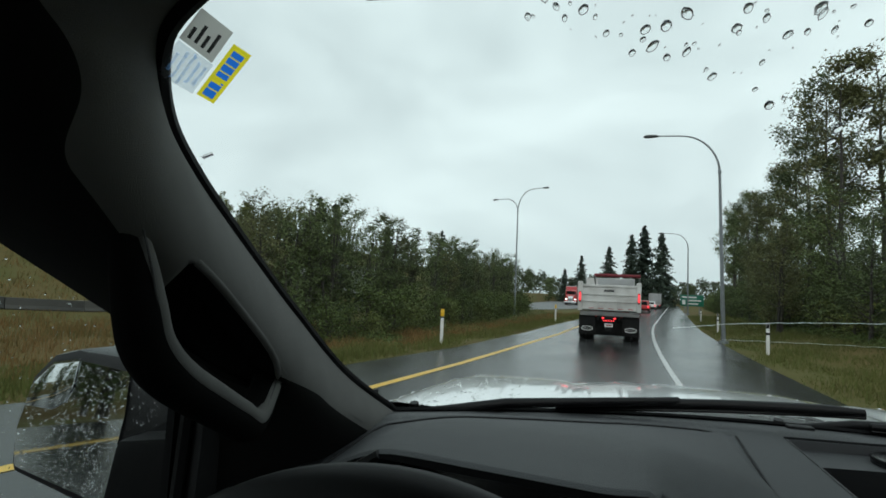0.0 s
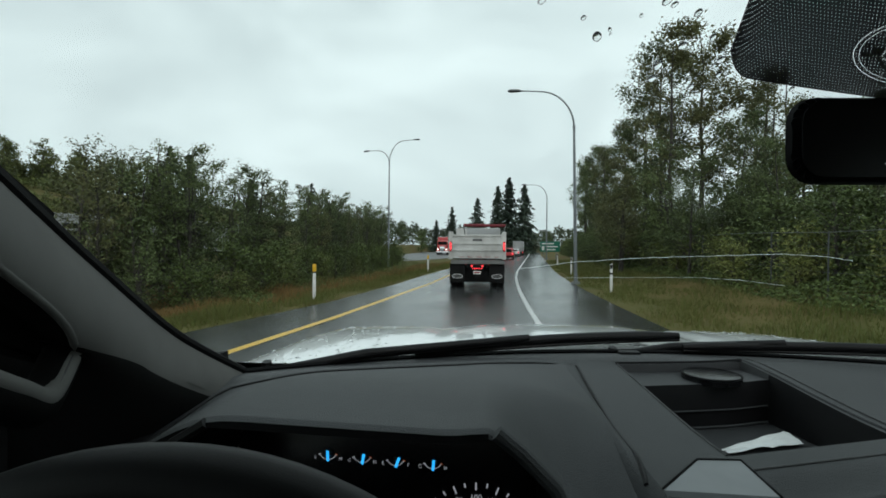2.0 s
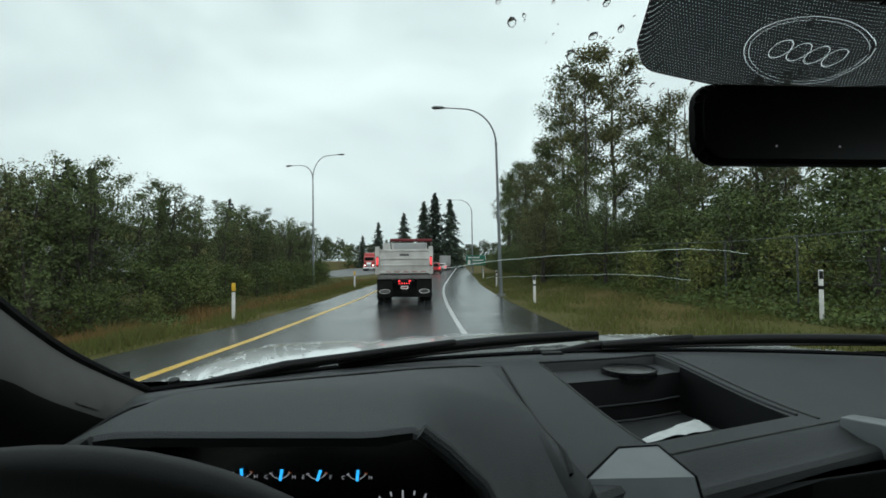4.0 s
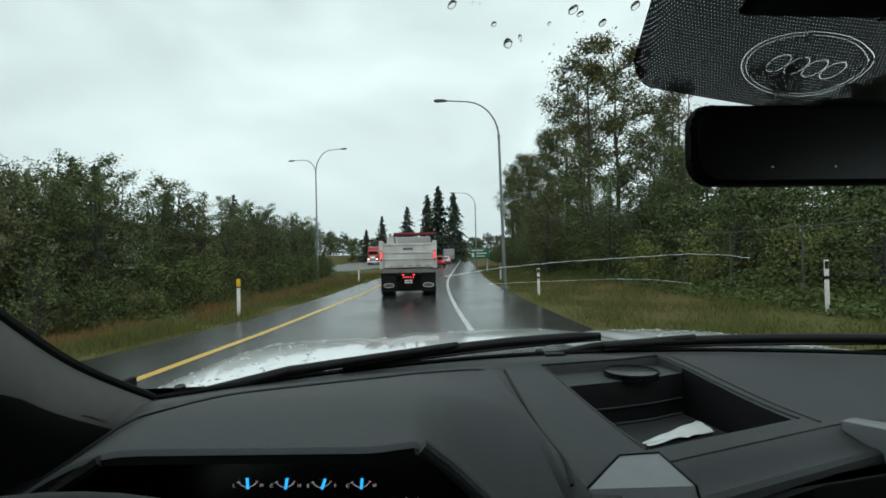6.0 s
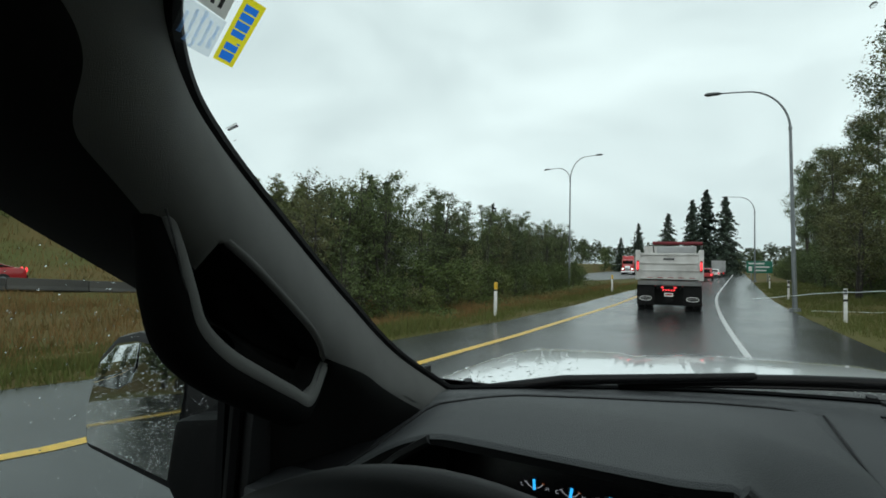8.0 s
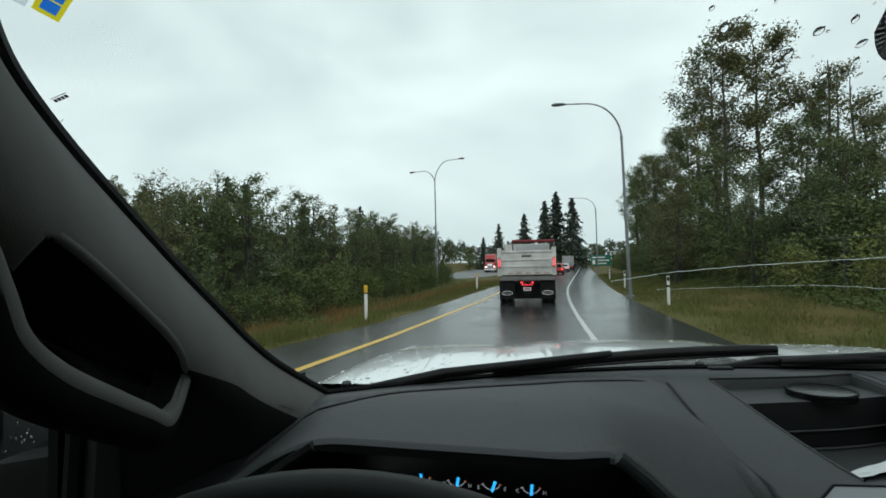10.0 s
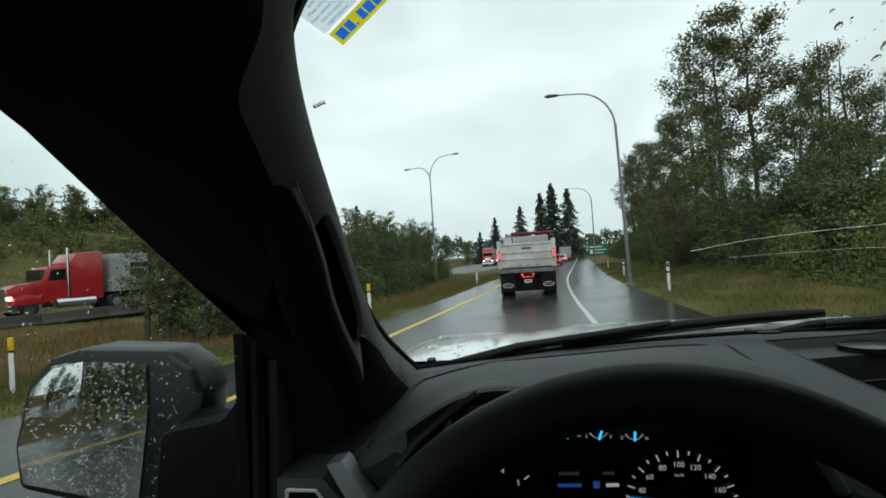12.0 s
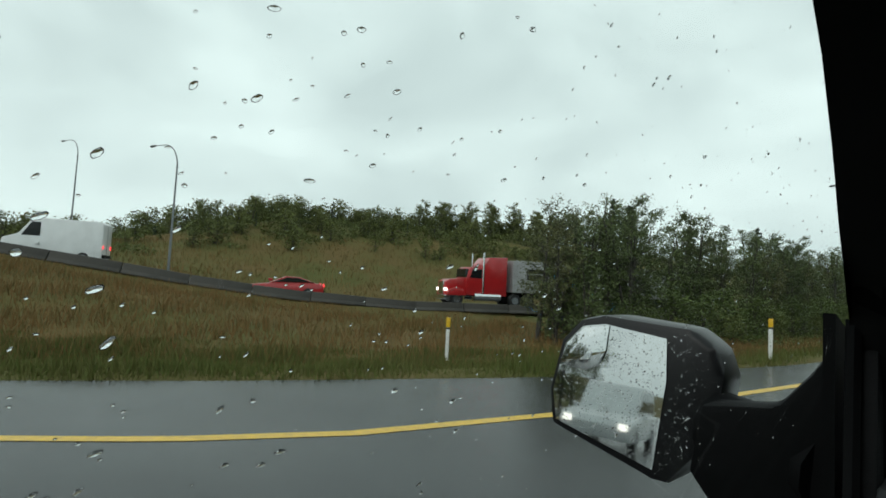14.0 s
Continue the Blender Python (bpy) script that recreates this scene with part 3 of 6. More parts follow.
def hedge_x(y):
    return -11.3 + 0.035 * (y - 18) if y < 60 else -9.8 + 0.10 * (y - 60)


ALDER = "young alder with thin green and yellowing leaves on the roadside"
alders = [broadleaf("alder_tree", 6.0, 1.25, 5000, 0.051, M["leaf"], 10 + k, ALDER, 0.10, 3, 0.10, "left hedge trees", "tree", 4) for k in range(4)]
alders.append(broadleaf("alder_tree", 5.8, 1.2, 3600, 0.053, M["leaf_yellow"], 15, "sparse young alder with olive autumn leaves", 0.25, 3, 0.15, "left hedge trees"))
scatter(alders, jitter_line(18.3, 57, 1.5, hedge_x, 0.7, 1, 0.74, 0.98) + [(-12.2, 17.0, 0.80), (-12.0, 15.6, 0.72), (-13.0, 15.9, 0.84), (-13.6, 17.4, 0.88)], 1)
alders2 = [broadleaf("alder_tree", 6.6, 1.3, 3800, 0.060, M["leaf"], 20 + k, "taller alder behind the roadside hedge", 0.2, 2, 0.15, "left hedge trees") for k in range(2)]
alders3 = [broadleaf("alder_sapling", 3.8, 0.95, 1700, 0.065, M["leaf"], 26, "low alder sapling at the end of the hedge", 0.05, 4, 0.06, "left hedge trees")]
scatter(alders3, [(-11.6, 17.2, 1.0), (-11.0, 16.2, 0.85), (-12.3, 16.6, 0.95), (-12.6, 18.0, 1.15), (-10.6, 15.4, 0.6), (-11.9, 15.5, 0.7)], 5)
scatter(alders2, jitter_line(20.5, 59, 2.6, lambda y: hedge_x(y) - 3.0, 0.9, 2, 0.78, 1.02), 2)
shrubs = [broadleaf("shrub", 2.0, 1.05, 2200, 0.050, M["bramble"], 30 + k, "low dark green shrub at the foot of the hedge", 0.02, 4, 0.05, "hedge shrubs", "shrub", 0) for k in range(3)]
scatter(shrubs, jitter_line(16.8, 58, 1.4, lambda y: hedge_x(y) + 1.8, 0.5, 3, 0.7, 1.15), 3)
firs = [conifer("young_fir", 6.6, 1.7, 40 + k, "young dark green fir standing above the hedge", 1.0, 0.06, "young firs") for k in range(2)]
scatter(firs, [(-14.4, 23.5, 1.0), (-14.9, 26.0, 1.08), (-14.5, 33, 1.0), (-14.0, 44, 1.1), (-13.5, 47, 0.95), (-13.4, 55, 0.8)], 4)

# right-hand wood: tall open trees over dense undergrowth
TALL = "tall cottonwood with thinning green and brown foliage at the wood's edge"
talls = [broadleaf("cottonwood_tree", 14.0, 2.3, 8200, 0.088, M["leaf" if k % 2 else "leaf_yellow"], 50 + k, TALL, 0.34, 1, 0.15, "wood trees", "tree", 4, 0.105) for k in range(5)]
scatter(talls, [(11.6, 31.5, 0.98), (14.0, 32.5, 1.02), (12.6, 35.5, 1.0), (16.6, 29.5, 0.72), (19.6, 30, 0.62), (22.5, 29, 0.66), (18.5, 35, 0.75), (13.5, 41, 0.90),
                (14.5, 47, 0.92), (12.9, 52, 0.8), (16, 55, 0.95), (14.5, 61, 0.85), (17, 66, 0.95), (16.2, 74, 0.9), (19, 80, 1.0), (20, 90, 1.0), (23, 104, 1.0),
                (23, 24, 0.62), (27, 27, 0.68), (20, 20, 0.52), (24, 17, 0.6), (27, 35, 0.75)], 5)
unders = [broadleaf("undergrowth_bush", 3.6, 1.5, 1900, 0.078, M["bramble" if k else "leaf"], 60 + k, "dense bramble and salmonberry undergrowth below the trees", 0.02, 3, 0.04, "undergrowth", "bush", 0) for k in range(3)]
scatter(unders, jitter_line(9, 115, 1.7, lambda y: right_x(y) + 5.2 + 2.0 * smooth01(40, 20, y), 0.8, 6, 0.55, 0.95)
        + jitter_line(9, 100, 1.9, lambda y: right_x(y) + 8.2 + 2.0 * smooth01(40, 20, y), 1.0, 7, 0.75, 1.25)
        + jitter_line(10, 50, 3.6, lambda y: right_x(y) + 12.5, 1.4, 8, 1.0, 1.5), 6)
mids = [broadleaf("wood_tree", 8.0, 1.7, 4400, 0.073, M["leaf"], 70 + k, "mid-height leafy tree in a roadside wood", 0.12, 2, 0.12, "wood trees") for k in range(2)]
scatter(mids, jitter_line(16, 120, 4.8, lambda y: right_x(y) + 10.5 + 2.5 * smooth01(40, 20, y), 1.6, 9, 0.75, 1.1), 7)
maples = [broadleaf("vine_maple", 8.0, 2.0, 6500, 0.072, M["leaf_yellow" if k else "leaf"], 74 + k, "leafy olive-green maple at the front of the wood", 0.10, 2, 0.10, "wood trees", "tree", 4, 0.11) for k in range(2)]
scatter(maples, [(9.6, 34.5, 0.80), (10.9, 29.0, 0.88), (11.0, 38.5, 0.78), (12.2, 44.0, 0.85), (13.4, 27.0, 0.95), (9.9, 24.5, 0.62), (15.8, 25.5, 0.95), (12.5, 22.0, 0.66), (12.9, 50.0, 0.75), (17.0, 21.5, 0.72)], 16)
berries = [broadleaf("salmonberry_bush", 1.9, 1.1, 1900, 0.055, M["bright_leaf"], 78 + k, "pale yellow-green salmonberry bush", 0.02, 4, 0.05, "salmonberry bushes", "bush", 0) for k in range(2)]
scatter(berries, [(right_x(y_) + d_, y_, sc_) for y_, d_, sc_ in ((12.5, 6.6, 0.75), (14.0, 6.8, 0.9), (16.5, 5.6, 0.7), (17.0, 6.2, 1.0), (19.5, 5.0, 0.85), (22.5, 5.8, 1.0), (26.0, 5.2, 0.8), (30.0, 5.6, 0.95))]
        + [(hedge_x(y_) + 2.2, y_, sc_) for y_, sc_ in ((19.0, 0.6), (22.5, 0.8), (24.0, 0.65), (29.0, 0.75), (36.0, 0.7))], 17)
s = snag("dead_tree", 12.5, 3, "bare dead tree trunk with broken limbs")
s.matrix_basis = pose(18.0, 33, land_z(18, 33), 2, -3, 40)
copy_thing(s, pose(21.5, 36.5, land_z(21.5, 36.5), -2, 4, 200))
copy_thing(s, pose(14.5, 44.0, land_z(14.5, 44), 1, 2, 120))

def leafy_bank(name, label, mat, fa, fb, y0, y1, count, size, top, seed):
    """A tangle of vines and ferns over a strip of ground."""
    rng = np.random.default_rng(seed)
    y = y0 + (y1 - y0) * rng.uniform(0, 1, count) ** 1.5
    u = rng.uniform(0, 1, count)
    x = np.array([fa(t) + (fb(t) - fa(t)) * k for t, k in zip(y, u)])
    lump = np.array([0.55 + 0.6 * noise.noise((a * 0.55, b * 0.55, 2.0)) for a, b in zip(x, y)])
    h = top * np.clip(lump, 0.05, 1.2) * (0.15 + 0.85 * u) * rng.uniform(0, 1, count) ** 0.5
    z = np.array([land_z(a, b) for a, b in zip(x, y)]) + h
    v, f = leaf_quads(rng, np.stack([x, y, z], 1), size, 0.3, 0.5)
    tagged(new(name, raw_mesh(name, v, f, mat)), label, "undergrowth", kind="stuff")


leafy_bank("bramble_bank", "tangled green brambles and ferns beside the shoulder", M["bramble"], lambda y: right_x(y) + 4.6, lambda y: right_x(y) + 9.0, 7, 70, 55000, 0.056, 1.6, 5)
leafy_bank("hedge_foot", "low green weeds along the foot of the hedge", M["bramble"], lambda y: left_x(y) - 2.2, lambda y: hedge_x(y) + 0.5, 16.5, 60, 24000, 0.045, 0.9, 6)

# trees behind, which the side mirror shows
backs = [broadleaf("roadside_tree", 6.5, 1.8, 1400, 0.125, M["leaf"], 28, "roadside tree behind the pickup", 0.08, 3, 0.08, "trees behind", "tree", 0)]
scatter(backs, [(-12 - 2.6 * (k % 3), -9 - 3.1 * k, 0.9 + 0.1 * (k % 4)) for k in range(14)] + [(9 + 2 * (k % 2), -12 - 4 * k, 1.0) for k in range(7)], 14)

# far trees
DARKFIR = "tall dark conifer far down the road"
tallfirs = [conifer("tall_fir", 20.0, 5.6, 80 + k, DARKFIR, 1.2, 0.05, "far conifers", "hazed_needle") for k in range(3)]
scatter(tallfirs, [(2.0, 150, 0.80), (8.0, 150, 1.02), (11.6, 154, 1.14), (15.6, 150, 1.02), (-6, 170, 0.75), (-11, 168, 0.55)], 8)
fars = [broadleaf("far_tree", 7.0, 2.6, 1500, 0.22, M["leaf"], 90 + k, "rounded leafy tree in the distance", 0.1, 2, 0.1, "far trees", "tree", 0) for k in range(2)]
scatter(fars, [(20 + 5.5 * k, 165 + 9 * math.sin(k * 1.7), 0.8 + 0.3 * math.sin(k * 2.3)) for k in range(12)]
        + [(-14 - 7 * k, 150 + 8 * math.sin(k * 1.3), 0.95 + 0.3 * math.sin(k * 2.9)) for k in range(14)], 9)

def far_woods():
    """A distant belt of mixed trees with an uneven top that closes the view down the road."""
    rng = np.random.default_rng(77)
    n = 46000
    x = rng.uniform(-150, 130, n)
    y = 196 + rng.uniform(-9, 9, n)
    top = np.array([8.5 + 4.0 * noise.noise((a * 0.05, 0.3, 1.0)) + 3.2 * noise.noise((a * 0.31, 4.0, 1.0)) for a in x])
    z = np.array([land_z(a, b) for a, b in zip(x, y)]) + np.maximum(top, 1.5) * rng.uniform(0, 1, n) ** 0.7
    v, f = leaf_quads(rng, np.stack([x, y, z], 1), 0.42, 0.3, 0.6)
    tagged(new("far_woods", raw_mesh("far_woods", v, f, M["far_leaf"])), "distant belt of mixed green woods", "woods", kind="stuff")


far_woods()

# bank behind the highway: scrub on the crest
scrub = [broadleaf("bank_scrub", 3.2, 1.6, 520, 0.15, M["bank_leaf"], 100 + k, "green scrub on the grassy highway bank", 0.02, 3, 0.04, "bank scrub", "bush", 0) for k in range(3)]
rb = random.Random(11)
bank = []
for k in range(170):
    s_, p_ = rb.uniform(-26, 60), 50 - 26 * rb.random() ** 1.5
    bank.append((*hw(s_, p_), rb.uniform(0.4, 1.05)))
for k in range(84):
    s_ = -24 + 1.0 * k
    bank.append((*hw(s_, rb.uniform(44, 47)), rb.uniform(0.7, 1.25)))
scatter(scrub, bank, 12)
bank_alders = [broadleaf("bank_alder", 5.0, 1.5, 1400, 0.13, M["bank_leaf"], 120 + k, "young green alder on the crest of the highway bank", 0.05, 3, 0.06, "bank alders", "tree", 2) for k in range(2)]
scatter(bank_alders, [(*hw(38 + 1.45 * k, 44.5 + 2.5 * math.sin(k * 2.1)), 0.8 + 0.35 * abs(math.sin(k * 1.3))) for k in range(27)], 15)
bfirs = [conifer("small_fir", 3.6, 0.8, 110, "small fir on the crest of the grassy bank", 0.45, 0.05, "bank firs")]
scatter(bfirs, [(*hw(s_, 45 + 2 * math.sin(s_)), 0.7 + 0.35 * abs(math.sin(s_ * 1.9))) for s_ in range(-18, 74, 7)]
        + [(*hw(rb.uniform(-26, 58), 47 - 14 * rb.random() ** 2), rb.uniform(0.28, 0.75)) for k in range(64)], 13)


def bank_thicket(count, size, seed):
    """A low thicket over the upper half of the highway bank."""
    rng = np.random.default_rng(seed)
    at = []
    while len(at) < count:
        s_, p_ = rng.uniform(-30, 60), 51 - 34 * rng.uniform(0, 1) ** 1.25
        x, y = hw(s_, p_)
        lump = 0.5 + 0.9 * noise.noise((x * 0.16, y * 0.16, 7.0)) + 0.5 * noise.noise((x * 0.6, y * 0.6, 3.0)) + 0.035 * (p_ - 38)
        if lump < 0.27:
            continue
        at.append((x, y, land_z(x, y) + 1.5 * min(lump, 1.1) * rng.uniform(0, 1) ** 0.6))
    v, f = leaf_quads(rng, np.array(at), size, 0.3, 0.5)
    tagged(new("bank_thicket", raw_mesh("bank_thicket", v, f, M["bank_leaf"])), "low green thicket over the upper highway bank", "undergrowth", kind="stuff")


bank_thicket(60000, 0.155, 21)


# ---- grass ----
def grass(name, label, mat, regions, seed, hmin, hmax, width):
    """Thin upright blades in a band: regions are (x function, x function, y0, y1, count)."""
    rng = np.random.default_rng(seed)
    vs = []
    for fa, fb, y0, y1, count in regions:
        y = y0 + (y1 - y0) * rng.uniform(0, 1, count) ** 1.25
        u = rng.uniform(0, 1, count)
        xa, xb = np.array([fa(t) for t in y]), np.array([fb(t) for t in y])
        x = xa + (xb - xa) * u
        edge = np.minimum(1, 0.45 + 3.0 * np.minimum(u, 1 - u))
        z = np.array([land_z(a, b) for a, b in zip(x, y)]) - 0.02
        h = rng.uniform(hmin, hmax, count) * edge * (0.7 + 0.5 * np.sin(x * 1.7) * np.sin(y * 1.1))
        a = rng.uniform(0, 2 * np.pi, count)
        w = width * rng.uniform(0.6, 1.4, count)
        dx, dy = np.cos(a) * w, np.sin(a) * w
        lx, ly = rng.normal(0, 0.28, count) * h, rng.normal(0, 0.28, count) * h
        vs.append(np.stack([np.stack([x - dx, y - dy, z], 1), np.stack([x + dx, y + dy, z], 1), np.stack([x + lx, y + ly, z + h], 1)], 1))
    v = np.concatenate(vs).reshape(-1, 3)
    ob = new(name, raw_mesh(name, v, np.arange(len(v)).reshape(-1, 3), mat))
    return tagged(ob, label, "grass", kind="stuff")


grass("verge_grass", "short wet green and straw verge grass", M["grass_green"],
      [(lambda y: left_x(y) - 2.6, left_x, 8, 60, 22000), (lambda y: left_x(y) - 6.5, left_x, -2, 14, 42000), (right_x, lambda y: right_x(y) + 7.0, 6, 70, 56000)], 1, 0.10, 0.38, 0.012)
grass("dry_grass", "tall rust-brown dry grass between the roads", M["grass_dry"],
      [(lambda y: max(left_x(y) - 22, -37.7 + 0.4 * y + 6.5), lambda y: left_x(y) - 1.6, -2, 24, 42000), (lambda y: left_x(y) - 5.5, lambda y: left_x(y) - 1.4, 14, 60, 14000)], 2, 0.2, 0.6, 0.012)
grass("bank_grass", "tufts of brown grass on the highway bank", M["grass_dry"],
      [(lambda y: -37.7 + 0.4 * y - 34, lambda y: -37.7 + 0.4 * y - 8, -20, 70, 26000)], 3, 0.3, 0.9, 0.03)


# ---- the pickup's cab, in which the camera is held ----
def glass_y(x, z):
    """The windshield's surface."""
    return 1.03 - 0.42 * x * x - 1.85 * (z - 1.55)


def on_glass(x, z, off=0.0):
    """A place on the windshield, off metres to its outer side."""
    n = Vector((0.84 * x, 1.0, 1.85)).normalized()
    return Vector((x, glass_y(x, z), z)) + n * off


def far_y(x):
    return 1.03 - 0.42 * x * x


# glass edge, crown and door edge of the pillar trim, from the roof down
PILLAR_E = [(-0.590, 0.180, 1.928), (-0.640, 0.196, 1.908), (-0.686, 0.244, 1.881), (-0.708, 0.297, 1.851), (-0.723, 0.385, 1.799), (-0.732, 0.500, 1.726), (-0.736, 0.645, 1.636), (-0.722, 0.805, 1.553)]
PILLAR_B = [(-0.630, 0.030, 1.912), (-0.655, 0.090, 1.885), (-0.664, 0.160, 1.855), (-0.667, 0.205, 1.815), (-0.672, 0.262, 1.766), (-0.692, 0.370, 1.699), (-0.712, 0.500, 1.618), (-0.720, 0.640, 1.530)]
PILLAR_D = [(-0.764, -0.090, 1.892), (-0.770, 0.020, 1.867), (-0.776, 0.080, 1.848), (-0.783, 0.150, 1.818), (-0.791, 0.215, 1.782), (-0.803, 0.300, 1.738), (-0.820, 0.432, 1.668), (-0.824, 0.455, 1.500)]
# outline of the grab hollow, shaped to fit the camera's view
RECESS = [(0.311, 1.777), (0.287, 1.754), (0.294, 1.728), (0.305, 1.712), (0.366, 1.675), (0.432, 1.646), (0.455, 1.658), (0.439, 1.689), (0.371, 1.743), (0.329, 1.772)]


# the middle of the grab bar, from where it grows out of the trim to where it goes back in
GRAB = [(-0.704, 0.215, 1.872), (-0.692, 0.221, 1.838), (-0.678, 0.228, 1.806), (-0.668, 0.231, 1.776), (-0.663, 0.235, 1.748), (-0.662, 0.243, 1.724), (-0.665, 0.270, 1.700), (-0.673, 0.316, 1.675), (-0.682, 0.358, 1.654), (-0.693, 0.396, 1.638), (-0.705, 0.430, 1.655), (-0.717, 0.462, 1.684), (-0.738, 0.485, 1.702)]


def spline(pts, t):
    n = len(pts) - 1
    k = min(int(t * n), n - 1)
    f = t * n - k
    p = [Vector(pts[max(0, min(n, k + d))]) for d in (-1, 0, 1, 2)]
    return 0.5 * (2 * p[1] + (p[2] - p[0]) * f + (2 * p[0] - 5 * p[1] + 4 * p[2] - p[3]) * f * f + (3 * p[1] - p[0] - 3 * p[2] + p[3]) * f ** 3)


def poly_distance(poly, y, z):
    """Distance to a closed outline, negative inside."""
    inside, best = False, 9.0
    for (ay, az), (by, bz) in zip(poly, poly[1:] + poly[:1]):
        if (az > z) != (bz > z) and y < (by - ay) * (z - az) / (bz - az) + ay:
            inside = not inside
        t = max(0, min(1, ((y - ay) * (by - ay) + (z - az) * (bz - az)) / ((by - ay) ** 2 + (bz - az) ** 2)))
        best = min(best, math.hypot(y - ay - t * (by - ay), z - az - t * (bz - az)))
    return -best if inside else best


def pillar_point(u, v):
    """The trim's smooth surface: a rounded crown through e, b, d."""
    e, b, d = spline(PILLAR_E, u), spline(PILLAR_B, u), spline(PILLAR_D, u)
    c = 2 * b - 0.5 * (e + d)
    return e * (1 - v) ** 2 + c * 2 * v * (1 - v) + d * v * v


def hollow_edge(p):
    """Distance to the hollow's rim as the camera sees it, negative inside."""
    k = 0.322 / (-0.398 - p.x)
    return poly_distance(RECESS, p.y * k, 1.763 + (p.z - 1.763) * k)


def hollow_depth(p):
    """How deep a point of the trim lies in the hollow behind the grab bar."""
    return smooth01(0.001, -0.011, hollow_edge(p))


def shade_edge(u):
    """Where the trim's colour turns near-black for shade, across the pillar."""
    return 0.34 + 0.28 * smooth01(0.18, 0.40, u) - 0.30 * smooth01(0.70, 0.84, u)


def pillar_surface(nu, nv, lo, hi, sign=1):
    bm = bmesh.new()
    vs, deep = [], {}
    for i in range(nu + 1):
        row = []
        v0 = shade_edge(i / nu) if lo < 0 else lo
        v1 = shade_edge(i / nu) if hi < 0 else hi
        for j in range(nv + 1):
            a, b = i / nu, v0 + (v1 - v0) * j / nv
            p = pillar_point(a, b)
            w = 0
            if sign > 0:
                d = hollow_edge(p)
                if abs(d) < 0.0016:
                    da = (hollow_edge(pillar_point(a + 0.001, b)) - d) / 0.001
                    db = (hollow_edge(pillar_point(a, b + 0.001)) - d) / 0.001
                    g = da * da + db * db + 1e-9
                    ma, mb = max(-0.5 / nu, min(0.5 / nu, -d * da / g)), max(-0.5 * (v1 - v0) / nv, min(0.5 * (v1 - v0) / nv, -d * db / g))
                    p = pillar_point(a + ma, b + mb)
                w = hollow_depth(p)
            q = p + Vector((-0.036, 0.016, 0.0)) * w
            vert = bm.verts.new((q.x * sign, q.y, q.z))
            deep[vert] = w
            row.append(vert)
        vs.append(row)
    for i in range(nu):
        for j in range(nv):
            f = bm.faces.new((vs[i][j], vs[i + 1][j], vs[i + 1][j + 1], vs[i][j + 1]))
            # faces inside the hollow turn black: its shade is put into the colour
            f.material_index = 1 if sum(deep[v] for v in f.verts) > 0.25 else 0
    return bm


trim = thing("pillar_trim", "charcoal windshield pillar trim with moulded grab handle", "pillar trim", kind="structure")
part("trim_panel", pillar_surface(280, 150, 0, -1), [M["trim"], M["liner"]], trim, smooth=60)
# rear of the same trim, with its shade painted in as near-black
part("rear_cover", pillar_surface(90, 30, -1, 1.0), [M["trim_shaded"], M["liner"]], trim, "rear part of the trim, its shade painted near-black", smooth=60)
bar = [spline(GRAB, k / 60) for k in range(61)]
# handle of one trim: black on the underside imitates shade
part("grab_bar", tubem([p + Vector((-0.012, -0.007, -0.010)) for p in bar], [0.004 + 0.012 * smooth01(0.02, 0.35, k / 60) - 0.006 * smooth01(0.9, 1.0, k / 60) for k in range(61)], 16), M["liner"], trim, "grab handle underside, painted black for its shade", smooth=70)
part("grab_edge", tubem([p + Vector((-0.005, -0.003, -0.004)) for p in bar], [0.002 + 0.0068 * smooth01(0.02, 0.40, k / 60) - 0.003 * smooth01(0.88, 1.0, k / 60) for k in range(61)], 12), M["trim"], trim, "charcoal moulded grab handle", smooth=70)
part("grab_seam", tubem([p + Vector((0.0018, -0.0075, -0.0005)) for p in bar[12:52]], 0.0008, 5), M["rubber"], trim)


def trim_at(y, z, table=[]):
    """The place on the trim behind an outline point, in the camera's view."""
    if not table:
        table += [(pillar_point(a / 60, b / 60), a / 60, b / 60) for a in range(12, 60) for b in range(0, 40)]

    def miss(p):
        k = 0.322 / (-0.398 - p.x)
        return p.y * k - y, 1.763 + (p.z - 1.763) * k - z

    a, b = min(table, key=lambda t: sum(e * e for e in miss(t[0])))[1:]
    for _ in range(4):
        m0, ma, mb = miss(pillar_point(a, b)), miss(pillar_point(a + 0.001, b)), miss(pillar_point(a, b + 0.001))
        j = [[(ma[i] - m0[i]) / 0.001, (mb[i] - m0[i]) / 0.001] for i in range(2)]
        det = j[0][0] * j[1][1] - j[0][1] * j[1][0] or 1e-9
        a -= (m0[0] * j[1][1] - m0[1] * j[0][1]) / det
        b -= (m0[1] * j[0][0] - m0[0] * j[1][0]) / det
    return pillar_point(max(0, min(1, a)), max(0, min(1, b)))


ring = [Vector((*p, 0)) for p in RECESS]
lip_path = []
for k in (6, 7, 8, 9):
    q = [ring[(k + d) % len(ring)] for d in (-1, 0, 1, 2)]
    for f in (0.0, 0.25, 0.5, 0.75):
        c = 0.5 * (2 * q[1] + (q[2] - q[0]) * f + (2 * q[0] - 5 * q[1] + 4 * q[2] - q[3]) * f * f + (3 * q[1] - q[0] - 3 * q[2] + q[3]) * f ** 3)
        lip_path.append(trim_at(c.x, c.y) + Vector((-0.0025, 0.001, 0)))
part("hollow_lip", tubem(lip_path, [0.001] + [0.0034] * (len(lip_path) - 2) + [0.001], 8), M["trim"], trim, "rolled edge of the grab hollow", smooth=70)
